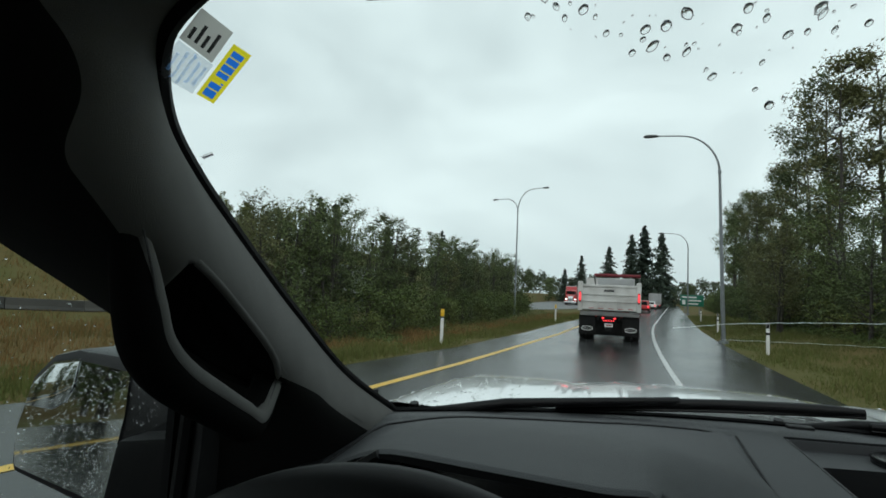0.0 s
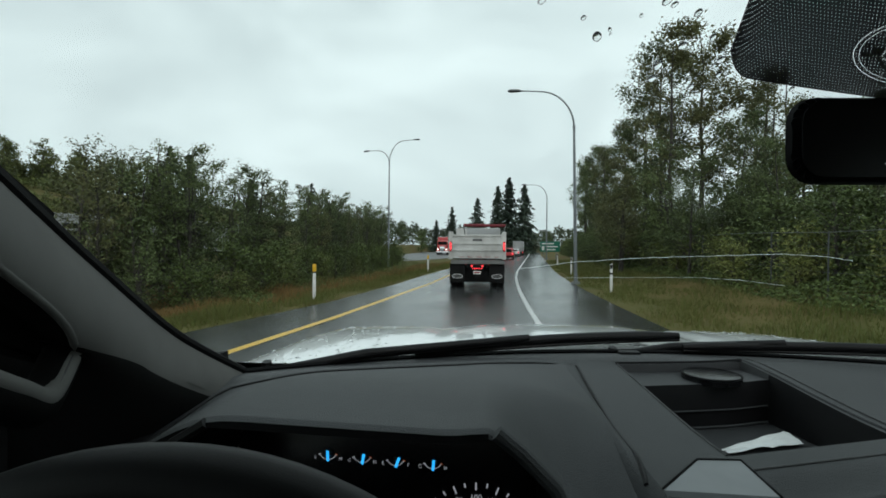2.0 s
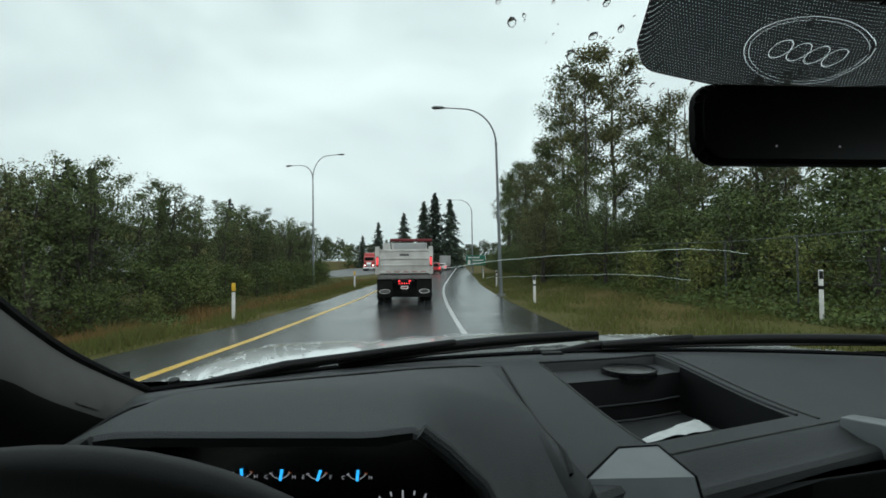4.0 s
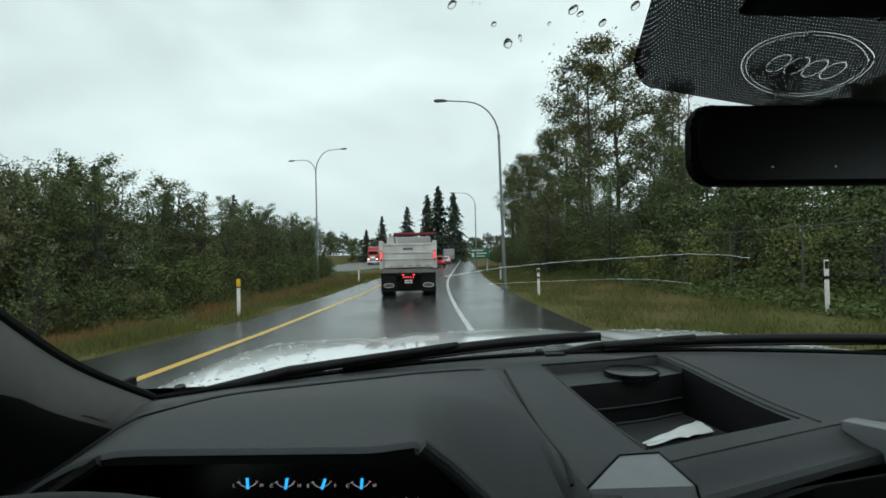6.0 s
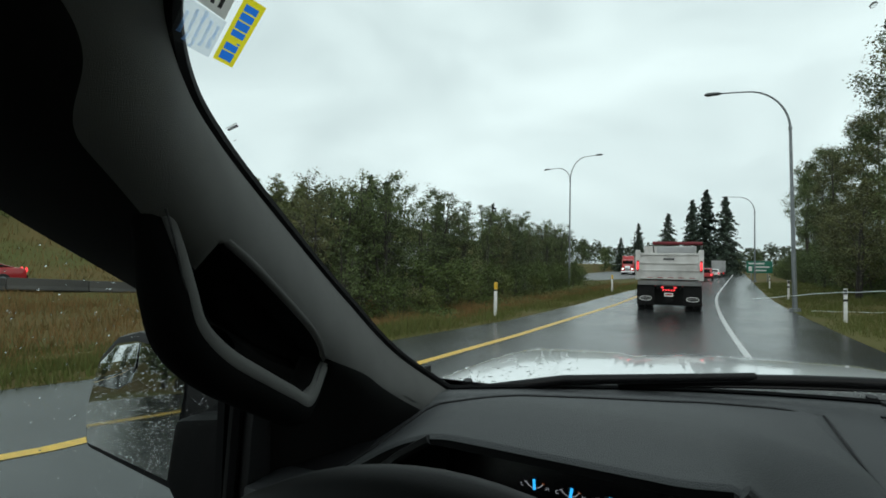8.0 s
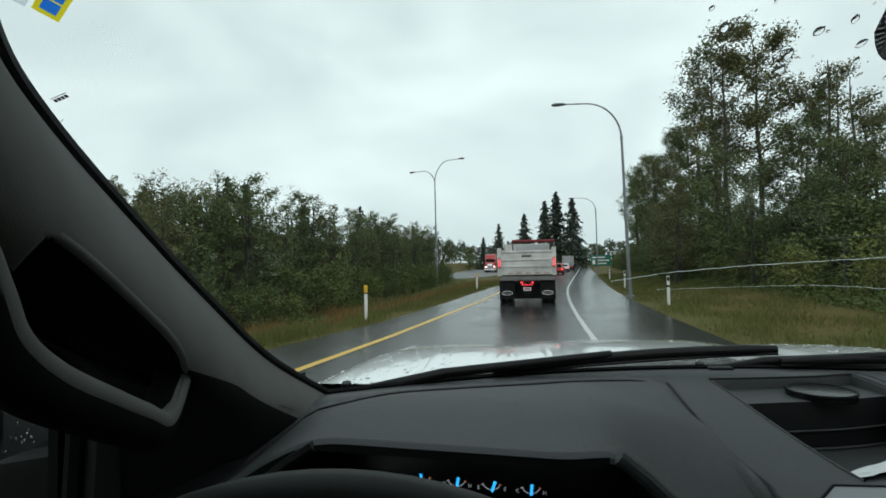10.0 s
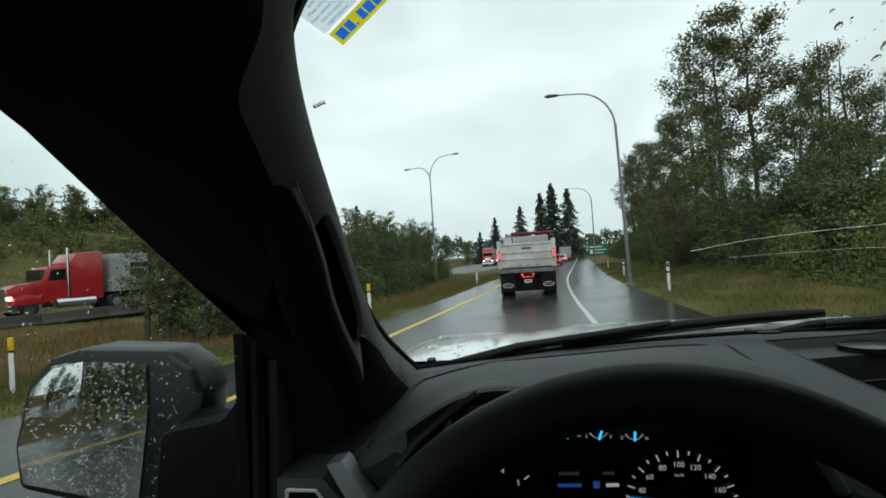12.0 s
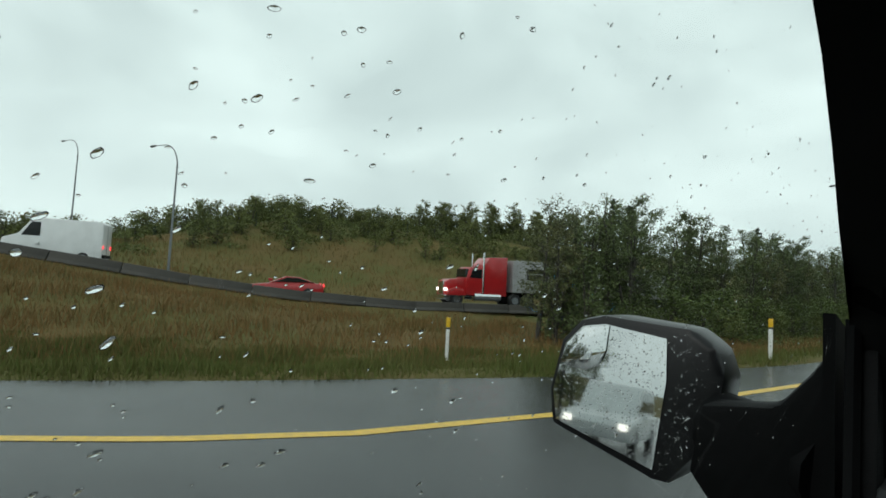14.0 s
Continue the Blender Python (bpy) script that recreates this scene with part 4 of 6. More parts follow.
part("edge_seal", tubem([spline(PILLAR_E, k / 40) + Vector((-0.003, 0.001, 0.002)) for k in range(41)], 0.0075, 8), M["black"], trim, "black rubber edge seal")
trim_r = thing("pillar_trim", "charcoal windshield pillar trim on the passenger side", "pillar trim", kind="structure")
part("trim_panel", pillar_surface(30, 16, 0, 1, -1), M["trim"], trim_r, smooth=60)

# a small cap panel low on the trim
cap = grid(10, 6, lambda u, v: pillar_point(0.905 + 0.035 * u, 0.08 + 0.20 * v) + Vector((0.0015, -0.0015, 0.001)))
part("cap_panel", cap, M["trim"], trim, "small square cap panel")

# roof lining, closed to the back


def roof_point(u, v):
    x = -0.775 + 1.55 * u
    y0 = 0.205 - 0.02 * (x / 0.775) ** 2 - 0.20 * max(0.0, abs(x) - 0.62) / 0.15
    y = y0 + (-1.25 - y0) * v
    z = 1.955 - 0.045 * (abs(x) / 0.76) ** 2.2 + 0.035 * smooth01(0, 0.25, v)
    return Vector((x, y, z))


roof = grid(24, 20, roof_point)
geo = bmesh.ops.extrude_face_region(roof, geom=roof.faces[:])
bmesh.ops.translate(roof, vec=(0, 0, 0.05), verts=[g for g in geo["geom"] if isinstance(g, bmesh.types.BMVert)])
bmesh.ops.recalc_face_normals(roof, faces=roof.faces[:])
tagged(part("ceiling", roof, M["liner"]), "dark cloth headliner of a pickup cab", "headliner", kind="structure")


def door_frame(sign, name, label):
    """Door inside a cab: frame over and in front of the window, panel under the belt, all black."""
    door = thing(name, label, "door", kind="structure")
    top = [Vector(p) for p in PILLAR_D] 
    rail = [(-0.772, -0.35, 1.905), (-0.770, -0.15, 1.895)] + [tuple(p) for p in top[1:7]]
    rail = [(sign * -p[0], p[1], p[2]) for p in rail]
    # outer reveal of the window opening along the rail
    bm = bmesh.new()
    a = [bm.verts.new(p) for p in rail]
    b = [bm.verts.new((p[0] - sign * 0.004, p[1] + 0.06, p[2] + 0.03)) for p in rail]
    c = [bm.verts.new((p[0] - sign * 0.012, p[1] + 0.10, p[2] + 0.12)) for p in rail]
    for i in range(len(rail) - 1):
        bm.faces.new((a[i], a[i + 1], b[i + 1], b[i]))
        bm.faces.new((b[i], b[i + 1], c[i + 1], c[i]))
    bmesh.ops.recalc_face_normals(bm, faces=bm.faces[:])
    part("window_frame", bm, M["black"], door, smooth=40)
    # the corner piece behind the outside mirror, and the panel below
    outline = [(0.470, 1.690), (0.448, 1.672), (0.440, 1.600), (0.430, 1.470), (0.38, 1.400), (0.25, 1.365), (-0.05, 1.350), (-1.0, 1.350), (-1.0, 0.75), (0.47, 0.75)]
    panel = prismm(outline, "x", sign * 0.800, sign * 0.822, 0.004)
    part("door_panel", panel, M["dash_dark"], door)
    # run-channel seal round the glass
    seal = [(0.440, 1.670), (0.434, 1.600), (0.424, 1.475), (0.375, 1.407), (0.25, 1.370), (-0.05, 1.355), (-1.0, 1.355)]
    part("belt_seal", tubem([(sign * 0.818, y, z) for y, z in seal], 0.007, 6), M["black"], door)
    # filler between the pillar's foot and the door
    part("side_cover", prismm([(0.43, 1.675), (0.80, 1.56), (0.98, 1.55), (0.98, 0.9), (0.42, 0.9)], "x", sign * 0.83, sign * 0.84), M["black"], door)
    part("rear_post", boxm(sign * 0.77 - 0.03, sign * 0.77 + 0.03, -1.05, -0.85, 1.38, 1.93, 0.01), M["black"], door)
    return door


door_frame(-1, "door_1", "black driver's door with an open view through wet window glass")
door_frame(1, "door_2", "black passenger door of a pickup cab")


def side_glass_point(y, z, off=0.0):
    return Vector((-0.826 + 0.24 * (z - 1.668) - off, y, z))


def side_glass(sign):
    bm = bmesh.new()
    ys = [(-0.86, 1.35, 1.90), (-0.35, 1.35, 1.905), (-0.15, 1.35, 1.895), (0.02, 1.355, 1.872), (0.08, 1.357, 1.852), (0.15, 1.36, 1.822), (0.215, 1.365, 1.787), (0.30, 1.38, 1.742), (0.40, 1.43, 1.690), (0.436, 1.60, 1.670)]
    rows = []
    for y, lo, hi in ys:
        hi += 0.03 * smooth01(-0.86, -0.35, y)
        rows.append([bm.verts.new((-sign * side_glass_point(y, lo + (hi - lo) * k / 6).x, y, lo + (hi - lo) * k / 6)) for k in range(7)])
    for r, q in zip(rows, rows[1:]):
        for k in range(6):
            bm.faces.new((r[k], q[k], q[k + 1], r[k + 1]))
    ob = part("window_side_glass", bm, M["side_glass"], smooth=60)
    ob.visible_shadow = False
    tagged(ob, "clear door window spotted with rain", "window glass", kind="structure")


side_glass(-1)
side_glass(1)

# back wall and floor close the cab
back = bmesh.new()
box(back, -0.86, 0.86, -1.32, -1.25, 0.75, 1.42)
box(back, -0.86, 0.86, -1.32, -1.25, 1.82, 2.0)
box(back, -0.86, -0.62, -1.32, -1.25, 1.42, 1.82)
box(back, 0.62, 0.86, -1.32, -1.25, 1.42, 1.82)
tagged(part("wall_back", back, M["liner"]), "dark cab back wall with a rear window opening", "cab wall", kind="structure")
tagged(part("floor", boxm(-0.86, 0.86, -1.32, 1.0, 0.70, 0.75), M["liner"]), "black carpeted cab floor", "cab floor", kind="structure")


# ---- windshield ----
def shield_top(x):
    return 1.953 - 0.030 * (abs(x) / 0.61) ** 2


def shield_point(u, v):
    zb = 1.545
    # half width grows towards the foot of the glass
    zt = 1.95
    z = zb + (zt - zb) * v
    half = lerp_at([(1.50, 0.735), (1.555, 0.724), (1.636, 0.738), (1.727, 0.724), (1.797, 0.708), (1.846, 0.692), (1.876, 0.677), (1.908, 0.642), (1.95, 0.52)], z)
    x = (2 * u - 1) * half
    return on_glass(x, z)


shield = part("window_windshield", grid(40, 24, shield_point), M["windshield"], smooth=60)
shield.visible_shadow = False
tagged(shield, "wide raked windshield, wet and cracked", "windshield", kind="structure")


# frit: dotted band along the edge, and the patch behind the mirror
def edge_band(u, v):
    e = spline(PILLAR_E, 0.07 + u * 0.60)
    w = 0.030 * (1 - u) ** 0.7 + 0.002
    x = e.x + w * v * 0.95 - 0.010
    z = e.z + w * v * 0.35 + 0.002
    return on_glass(x, z, -0.0015)


band = part("frit_band", grid(60, 4, edge_band, uv=lambda u, v: (u * 0.42, v * 0.018)), M["frit_edge"])
tagged(band, "black dotted enamel band along the glass edge", "glass print", kind="structure")


def patch_point(u, v):
    """The dotted black patch: rounded lower corners."""
    side_ = abs(2 * u - 1)
    half = 0.183 + 0.030 * v
    zb = 1.874 + 0.013 * side_ + 0.010 * max(0.0, side_ - 0.86) ** 2 / 0.02
    z = zb + (1.985 - zb) * v
    return on_glass((2 * u - 1) * half, z, -0.0016)


patch = part("frit_patch", grid(60, 20, patch_point, uv=lambda u, v: (u * 0.38, v * 0.115)), M["frit_fine"])
tagged(patch, "black dotted enamel patch with a clear oval outline behind the mirror", "glass print", kind="structure")
top_band = part("frit_header", grid(40, 3, lambda u, v: on_glass(-0.52 + 1.04 * u, shield_top(-0.52 + 1.04 * u) - 0.004 + 0.03 * v, -0.0018), uv=lambda u, v: (u * 1.2, v * 0.06)), M["frit_edge"])
tagged(top_band, "black dotted enamel band along the roof edge", "glass print", kind="structure")

# cracks that run across the glass
def crack(points, r, label):
    pts = []
    for i in range(len(points) - 1):
        (x0, z0), (x1, z1) = points[i], points[i + 1]
        for k in range(8):
            t = k / 8
            pts.append(on_glass(x0 + (x1 - x0) * t, z0 + (z1 - z0) * t + 0.0004 * math.sin(i * 5 + k * 2.1), 0.002))
    pts.append(on_glass(*points[-1], 0.002))
    ob = part("glass_crack", tubem(pts, r, 4), M["crack"])
    ob.visible_shadow = False
    tagged(ob, label, "glass crack", "windshield cracks")


crack([(-0.300, 1.7265), (-0.234, 1.736), (-0.150, 1.742), (-0.076, 1.745), (0.025, 1.749), (0.081, 1.746), (0.116, 1.741)], 0.00034, "long bright crack curving across the windshield")
crack([(-0.237, 1.7135), (-0.150, 1.7145), (-0.050, 1.715)], 0.00018, "fine hairline crack low in the windshield")
crack([(-0.048, 1.7150), (0.015, 1.7115), (0.076, 1.704)], 0.00026, "short broken crack low in the windshield")


# service stickers in the upper corner, read from inside
def glass_frame(x, z, turn):
    """A pose lying on the glass, its x axis turned in the glass's plane."""
    n = -Vector((0.84 * x, 1.0, 1.85)).normalized()
    r = Vector((1, 0, 0))
    r = (r - n * r.dot(n)).normalized()
    u = n.cross(r)
    m = Matrix((r, u, n)).transposed().to_4x4()
    m.translation = on_glass(x, z, -0.002)
    return m @ Matrix.Rotation(radians(turn), 4, "Z")


def rounded_rect(w, h, r):
    out = []
    for cx, cy, a0 in ((w / 2 - r, h / 2 - r, 0), (-w / 2 + r, h / 2 - r, 90), (-w / 2 + r, -h / 2 + r, 180), (w / 2 - r, -h / 2 + r, 270)):
        out += [(cx + r * math.cos(radians(a0 + k * 22.5)), cy + r * math.sin(radians(a0 + k * 22.5))) for k in range(5)]
    return out


def printm(x0, x1, y0, y1, z):
    """A bar of ink, no thicker than ink is."""
    bm = bmesh.new()
    bm.faces.new([bm.verts.new(c) for c in ((x0, y0, z), (x1, y0, z), (x1, y1, z), (x0, y1, z))])
    return bm


def sticker():
    ob = thing("service_sticker", "yellow and clear service sticker stuck inside the windshield", "sticker", glass_frame(-0.6235, 1.8955, 30.8))
    band = bmesh.new()

    def strip(x0, x1, y0, y1):
        band.faces.new([band.verts.new(c) for c in ((x0, y0, 0), (x1, y0, 0), (x1, y1, 0), (x0, y1, 0))])

    strip(-0.0252, 0.0252, 0.0036, 0.0059)
    strip(-0.0252, 0.0252, -0.0059, -0.0036)
    x, edge = -0.0225, -0.0252
    for w in (0.0070, 0.0055, 0.0014, None, 0.0048, 0.0058, 0.0054, 0.0050):
        if w is None:
            x += 0.0025
            continue
        part("blue_bar", printm(x, x + w, -0.0036, 0.0036 if w > 0.003 else -0.0018, 0.0), M["blue_print"], ob)
        strip(edge, x, -0.0036, 0.0036)
        if w < 0.003:
            strip(x, x + w, -0.0018, 0.0036)
        edge = x + w
        x += w + 0.0010
    strip(edge, 0.0252, -0.0036, 0.0036)
    part("yellow_band", band, M["yellow_sticker"], ob)
    part("clear_film", prismm([(-0.0265, 0.0080), (0.0030, 0.0080), (0.0055, 0.0310), (-0.0265, 0.0310)], "z", 0, 0.0002), M["clear_label"], ob)
    for k, line in enumerate(("Last service", "Next service date", "Next service mileage", "Not to exceed", "OEM interval")):
        text_part("printed_line", line, 0.0034, M["pale_blue_print"], ob, pose(-0.0110, 0.0275 - 0.0042 * k, 0.0006))
    part("grey_panel", prismm([(0.0040, 0.0094), (0.0318, 0.0098), (0.0340, 0.0300), (0.0072, 0.0312)], "z", 0, 0.0003), M["grey_label"], ob)
    for k in range(4):
        part("dark_bar", printm(0.0095 + 0.0005 * k, 0.0255 - 0.005 * (k % 2), 0.0135 + 0.0042 * k, 0.0155 + 0.0042 * k, 0.0006), M["dark_print"], ob)


sticker()
mark = thing("glass_mark", "tiny printed glass mark in the corner", "glass print", glass_frame(-0.672, 1.8565, 8))
for k in range(4):
    part("dark_bar", boxm(-0.0045 + 0.0024 * k, -0.0027 + 0.0024 * k, -0.001, 0.001, 0, 0.0003), M["dark_print"], mark)
part("dark_line", boxm(-0.0050, 0.0055, 0.0018, 0.0021, 0, 0.0003), M["dark_print"], mark)


# ---- dashboard ----
LIP = [(-0.86, 1.470), (-0.78, 1.500), (-0.72, 1.535), (-0.70, 1.546), (-0.66, 1.572), (-0.62, 1.598), (-0.585, 1.611), (-0.56, 1.611), (-0.37, 1.603), (-0.345, 1.608), (-0.30, 1.600), (-0.26, 1.588), (-0.225, 1.574), (-0.205, 1.563), (-0.19, 1.537), (-0.12, 1.532), (0.30, 1.525), (0.86, 1.50)]
MOUTH = [(-0.668, 1.534), (-0.648, 1.557), (-0.612, 1.586), (-0.585, 1.603), (-0.37, 1.594), (-0.343, 1.600), (-0.323, 1.584), (-0.295, 1.556), (-0.268, 1.505)]
TRAY_L, TRAY_R, TRAY_Z, STEP_Z = -0.079, 0.158, 1.473, 1.543


def tray_front(x):
    return 0.575 + 0.35 * (max(-0.20, min(0.25, x)) + 0.079)


def tray_mid(x):
    return 0.811 + 0.24 * (max(-0.20, min(0.25, x)) + 0.079)


def tray_back(x):
    return 0.897 + 0.17 * (max(-0.20, min(0.25, x)) + 0.079)


def dash_skew(x, y):
    """The tray narrows towards the windshield."""
    return (-0.028 * min(1, max(0, (y - 0.575) / 0.337)) * smooth01(0.10, 0, abs(x - TRAY_L))
            - 0.043 * min(1, max(0, (y - 0.658) / 0.29)) * smooth01(0.11, 0, abs(x - TRAY_R)))




CHEEK = [(-0.345, 0.0), (-0.323, 0.012), (-0.295, 0.036), (-0.268, 0.060), (-0.235, 0.064), (-0.212, 0.046), (-0.198, 0.0)]


def lip_z(x):
    return sum(lerp_at(LIP, x + d) for d in (-0.016, -0.008, 0.0, 0.008, 0.016)) / 5 if x < -0.22 else lerp_at(LIP, x)


def dash_near(x):
    return 0.43 + 0.06 * smooth01(-0.24, -0.10, x) + 0.05 * smooth01(-0.62, -0.80, x) + 0.344 * min(0.335, max(0.0, x + 0.085))


def dash_z(x, y):
    yf = far_y(x) - 0.004
    t = min(1, max(0, (yf - y) / (yf - dash_near(x))))
    ease = smooth01(0.08, 0.85, t)
    z = 1.552 + 0.008 * smooth01(0, 0.2, t) + (lip_z(x) - 1.560) * ease
    # the pad rolls down beside the cave's mouth
    z -= lerp_at(CHEEK, x) * smooth01(0.66, 1.0, t)
    # seam across the pad, and the shoulder beside the instrument hood
    z -= 0.004 * smooth01(0.006, 0.002, abs(y - (yf - 0.125 + 0.03 * smooth01(-0.3, -0.7, x)))) * (x < -0.18)
    if TRAY_L <= x <= TRAY_R and tray_front(x) <= y <= tray_back(x):
        return TRAY_Z if y <= tray_mid(x) else STEP_Z
    # the fascia in front of the tray tips towards the driver
    return z - 0.017 * smooth01(0.048, 0.0, y - dash_near(x)) * smooth01(-0.10, -0.07, x)


def dash_lines(lo, hi, step, cuts):
    out = list(np.arange(lo, hi + 1e-6, step))
    for c in cuts:
        out = [o for o in out if abs(o - c) > 0.004] + [c - 0.0008, c + 0.0008]
    return sorted(out)


def dashboard():
    d = thing("dashboard", "dark grey moulded pickup dashboard with an open tray", "dashboard")
    xs = dash_lines(-0.835, 0.835, 0.0125, (TRAY_L, TRAY_R, -0.19, -0.205))
    bm = bmesh.new()
    rows = []
    vs = [0.0, 0.02, 0.05]
    for x in xs:
        yn, yf = dash_near(x), far_y(x) + 0.012
        col = []
        stops = [yn, tray_front(x), tray_mid(x), tray_back(x), yf]
        ys = [yn]
        for (lo, hi), n in zip(zip(stops, stops[1:]), (14, 18, 10, 14)):
            ys += [lo + 0.0008 + (hi - lo - 0.0016) * k / n for k in range(n + 1)]
        # front face rolled over the lip
        r = 0.010
        zl = dash_z(x, yn)
        for dy, dz in ((0.055, -0.40), (0.03, -0.20), (0.008, -0.05), (-0.008, -0.016), (-0.006, -0.004)):
            if -0.668 < x < -0.268 and dz == -0.016:
                dz = min(-0.006, lerp_at(MOUTH, x) - zl)
            if -0.668 < x < -0.268 and dz == -0.004:
                dz = -0.003
            col.append(bm.verts.new((x, yn + dy, zl + dz)))
        col += [bm.verts.new((x + dash_skew(x, y), y, dash_z(x, y))) for y in ys]
        rows.append(col)
    for x, (r, q) in zip(xs, zip(rows, rows[1:])):
        cave = -0.668 < x < -0.268
        for k in range(len(r) - 1):
            if cave and k < 3:
                continue
            f = bm.faces.new((r[k], q[k], q[k + 1], r[k + 1]))
            zs = [v.co.z for v in f.verts]
            # dark tray walls: the shade they lie in is put into the colour
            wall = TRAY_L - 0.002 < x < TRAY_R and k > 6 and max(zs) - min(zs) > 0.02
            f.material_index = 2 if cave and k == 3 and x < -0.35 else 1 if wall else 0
    bmesh.ops.recalc_face_normals(bm, faces=bm.faces[:])
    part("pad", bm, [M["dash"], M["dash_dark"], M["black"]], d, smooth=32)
    def lay(pts, r, mat, name, lift=0.0004, label=""):
        """A thin cord laid on the dash along the given plan."""
        path = [((p[0] + (q[0] - p[0]) * k / 8), (p[1] + (q[1] - p[1]) * k / 8)) for p, q in zip(pts, pts[1:]) for k in range(9)]
        part(name, tubem([(x + dash_skew(x, y), y, dash_z(x, y) + lift) for x, y in path], r, 6), M[mat], d, label)

    lay([(-0.086, 0.536), (0.05, 0.583), (0.185, 0.629), (0.25, 0.650)], 0.0013, "rubber", "fascia_seam")
    lay([(TRAY_L - 0.004, tray_front(TRAY_L)), (TRAY_L - 0.004, 0.80), (TRAY_L - 0.004, 0.897)], 0.0014, "rubber", "tray_edge")
    lay([(TRAY_L - 0.004, 0.903), (0.05, 0.925), (TRAY_R + 0.004, 0.942)], 0.0040, "black", "groove", -0.001, "black groove behind the tray")
    lay([(TRAY_R + 0.006, 0.955), (TRAY_R + 0.008, 0.80), (TRAY_R + 0.012, 0.66)], 0.0022, "dash", "tray_rail", 0.0008)
    lay([(TRAY_R + 0.020, 0.962), (TRAY_R + 0.024, 0.80), (TRAY_R + 0.030, 0.645)], 0.0018, "rubber", "rail_groove")
    for z, r in ((1.502, 0.0016), (1.4755, 0.0022)):
        part("tray_ledge", tubem([(x + dash_skew(x, tray_mid(x)), tray_mid(x) - 0.003, z) for x in (TRAY_L + 0.004 + (TRAY_R - TRAY_L - 0.008) * k / 10 for k in range(11))], r, 6), M["dash"], d)
    seam = [(-0.712, 0.47), (-0.706, 0.56), (-0.700, 0.665), (-0.690, 0.695), (-0.60, 0.735), (-0.49, 0.785), (-0.33, 0.845), (-0.182, 0.888), (-0.186, 0.80), (-0.190, 0.65), (-0.197, 0.52), (-0.205, 0.462)]
    part("seam", tubem([(x, y, dash_z(x, y) + 0.0004) for x, y in (((a + (b - a) * k / 6), (c + (e - c) * k / 6)) for (a, c), (b, e) in zip(seam, seam[1:]) for k in range(6))], 0.0026, 5), M["dash_dark"], d)
    part("glass_seal", tubem([(x, far_y(x) - 0.004, 1.5535) for x in (-0.72 + 0.03 * k for k in range(49))], 0.0055, 6), M["black"], d, "black rubber seal below the glass")
    # instrument cave: roof, sides and floor
    cave = bmesh.new()
    rows = []
    for y, f in ((0.436, 1.0), (0.53, 0.97), (0.640, 0.94)):
        mid = -0.468
        line = [(-0.672, 1.40)] + [(x, z) for x, z in MOUTH] + [(-0.262, 1.40)]
        rows.append([cave.verts.new((mid + (x - mid) * f, y, z - 0.55 * (1 - f))) for x, z in line])
    for r, q in zip(rows, rows[1:]):
        for k in range(len(r) - 1):
            cave.faces.new((r[k], r[k + 1], q[k + 1], q[k]))
    part("instrument_cave", cave, M["black"], d, smooth=50)
    # raised edge round the cave's mouth
    part("cave_rim", tubem([(x, 0.424, z + 0.003) for x, z in MOUTH[:4]], 0.005, 6), M["dash_dark"], d)
    part("cave_rim", tubem([(x + 0.002, 0.424, z + 0.004) for x, z in MOUTH[5:]], 0.0065, 10), M["dash"], d)
    # left end: sloping side panel and the silver wing beside the vent
    part("side_panel", prismm([(0.47, 1.520), (0.56, 1.535), (0.80, 1.530), (0.80, 1.30), (0.47, 1.30)], "x", -0.828, -0.72, 0.008), M["dash_dark"], d)
    wing = bmesh.new()
    prism(wing, [(-0.745, 1.538), (-0.728, 1.542), (-0.690, 1.488), (-0.698, 1.470), (-0.715, 1.482)], "y", 0.425, 0.455, 0.003)
    part("silver_wing", wing, M["silver"], d, "satin silver trim wing")
    # silver bezel at the centre stack's top
    bez = bmesh.new()
    top = [(-0.131, 0.538, 1.5415), (-0.084, 0.544, 1.5395), (-0.087, 0.470, 1.5375), (-0.094, 0.435, 1.500), (-0.208, 0.435, 1.504), (-0.191, 0.470, 1.5405)]
    up = [bez.verts.new(c) for c in top]
    dn = [bez.verts.new((c[0], c[1], 1.30)) for c in top]
    bez.faces.new((up[0], up[1], up[2], up[5]))
    bez.faces.new((up[5], up[2], up[3], up[4]))
    for k in range(6):
        bez.faces.new((up[k], dn[k], dn[(k + 1) % 6], up[(k + 1) % 6]))
    bmesh.ops.recalc_face_normals(bez, faces=bez.faces[:])
    part("silver_bezel", bez, M["silver"], d, "satin silver centre bezel")
    part("bezel_gap", tubem([top[4], top[5], top[0], top[1], top[2], top[3]], 0.0015, 6), M["black"], d)
    rb2 = bmesh.new()
    prism(rb2, [(0.197, 0.624), (0.224, 0.634), (0.262, 0.588), (0.252, 0.566), (0.236, 0.562)], "z", 1.30, 1.536, 0.004)
    part("silver_bezel", rb2, M["silver"], d, "satin silver centre bezel")
    part("centre_screen", prismm([(-0.075, 0.478), (0.250, 0.588), (0.600, 0.588), (0.600, 0.615), (-0.075, 0.505)], "z", 1.30, 1.500, 0.003), M["black"], d, "dark centre screen panel")
    part("nub", boxm(-0.075, -0.035, 1.000, 1.022, 1.548, 1.558, 0.003), M["dash_dark"], d)
    # lower dash keeps the cab closed
    part("lower_panel", boxm(-0.835, 0.835, 0.50, 1.10, 0.78, 1.30, 0.01), M["black"], d)
    return d


dashboard()

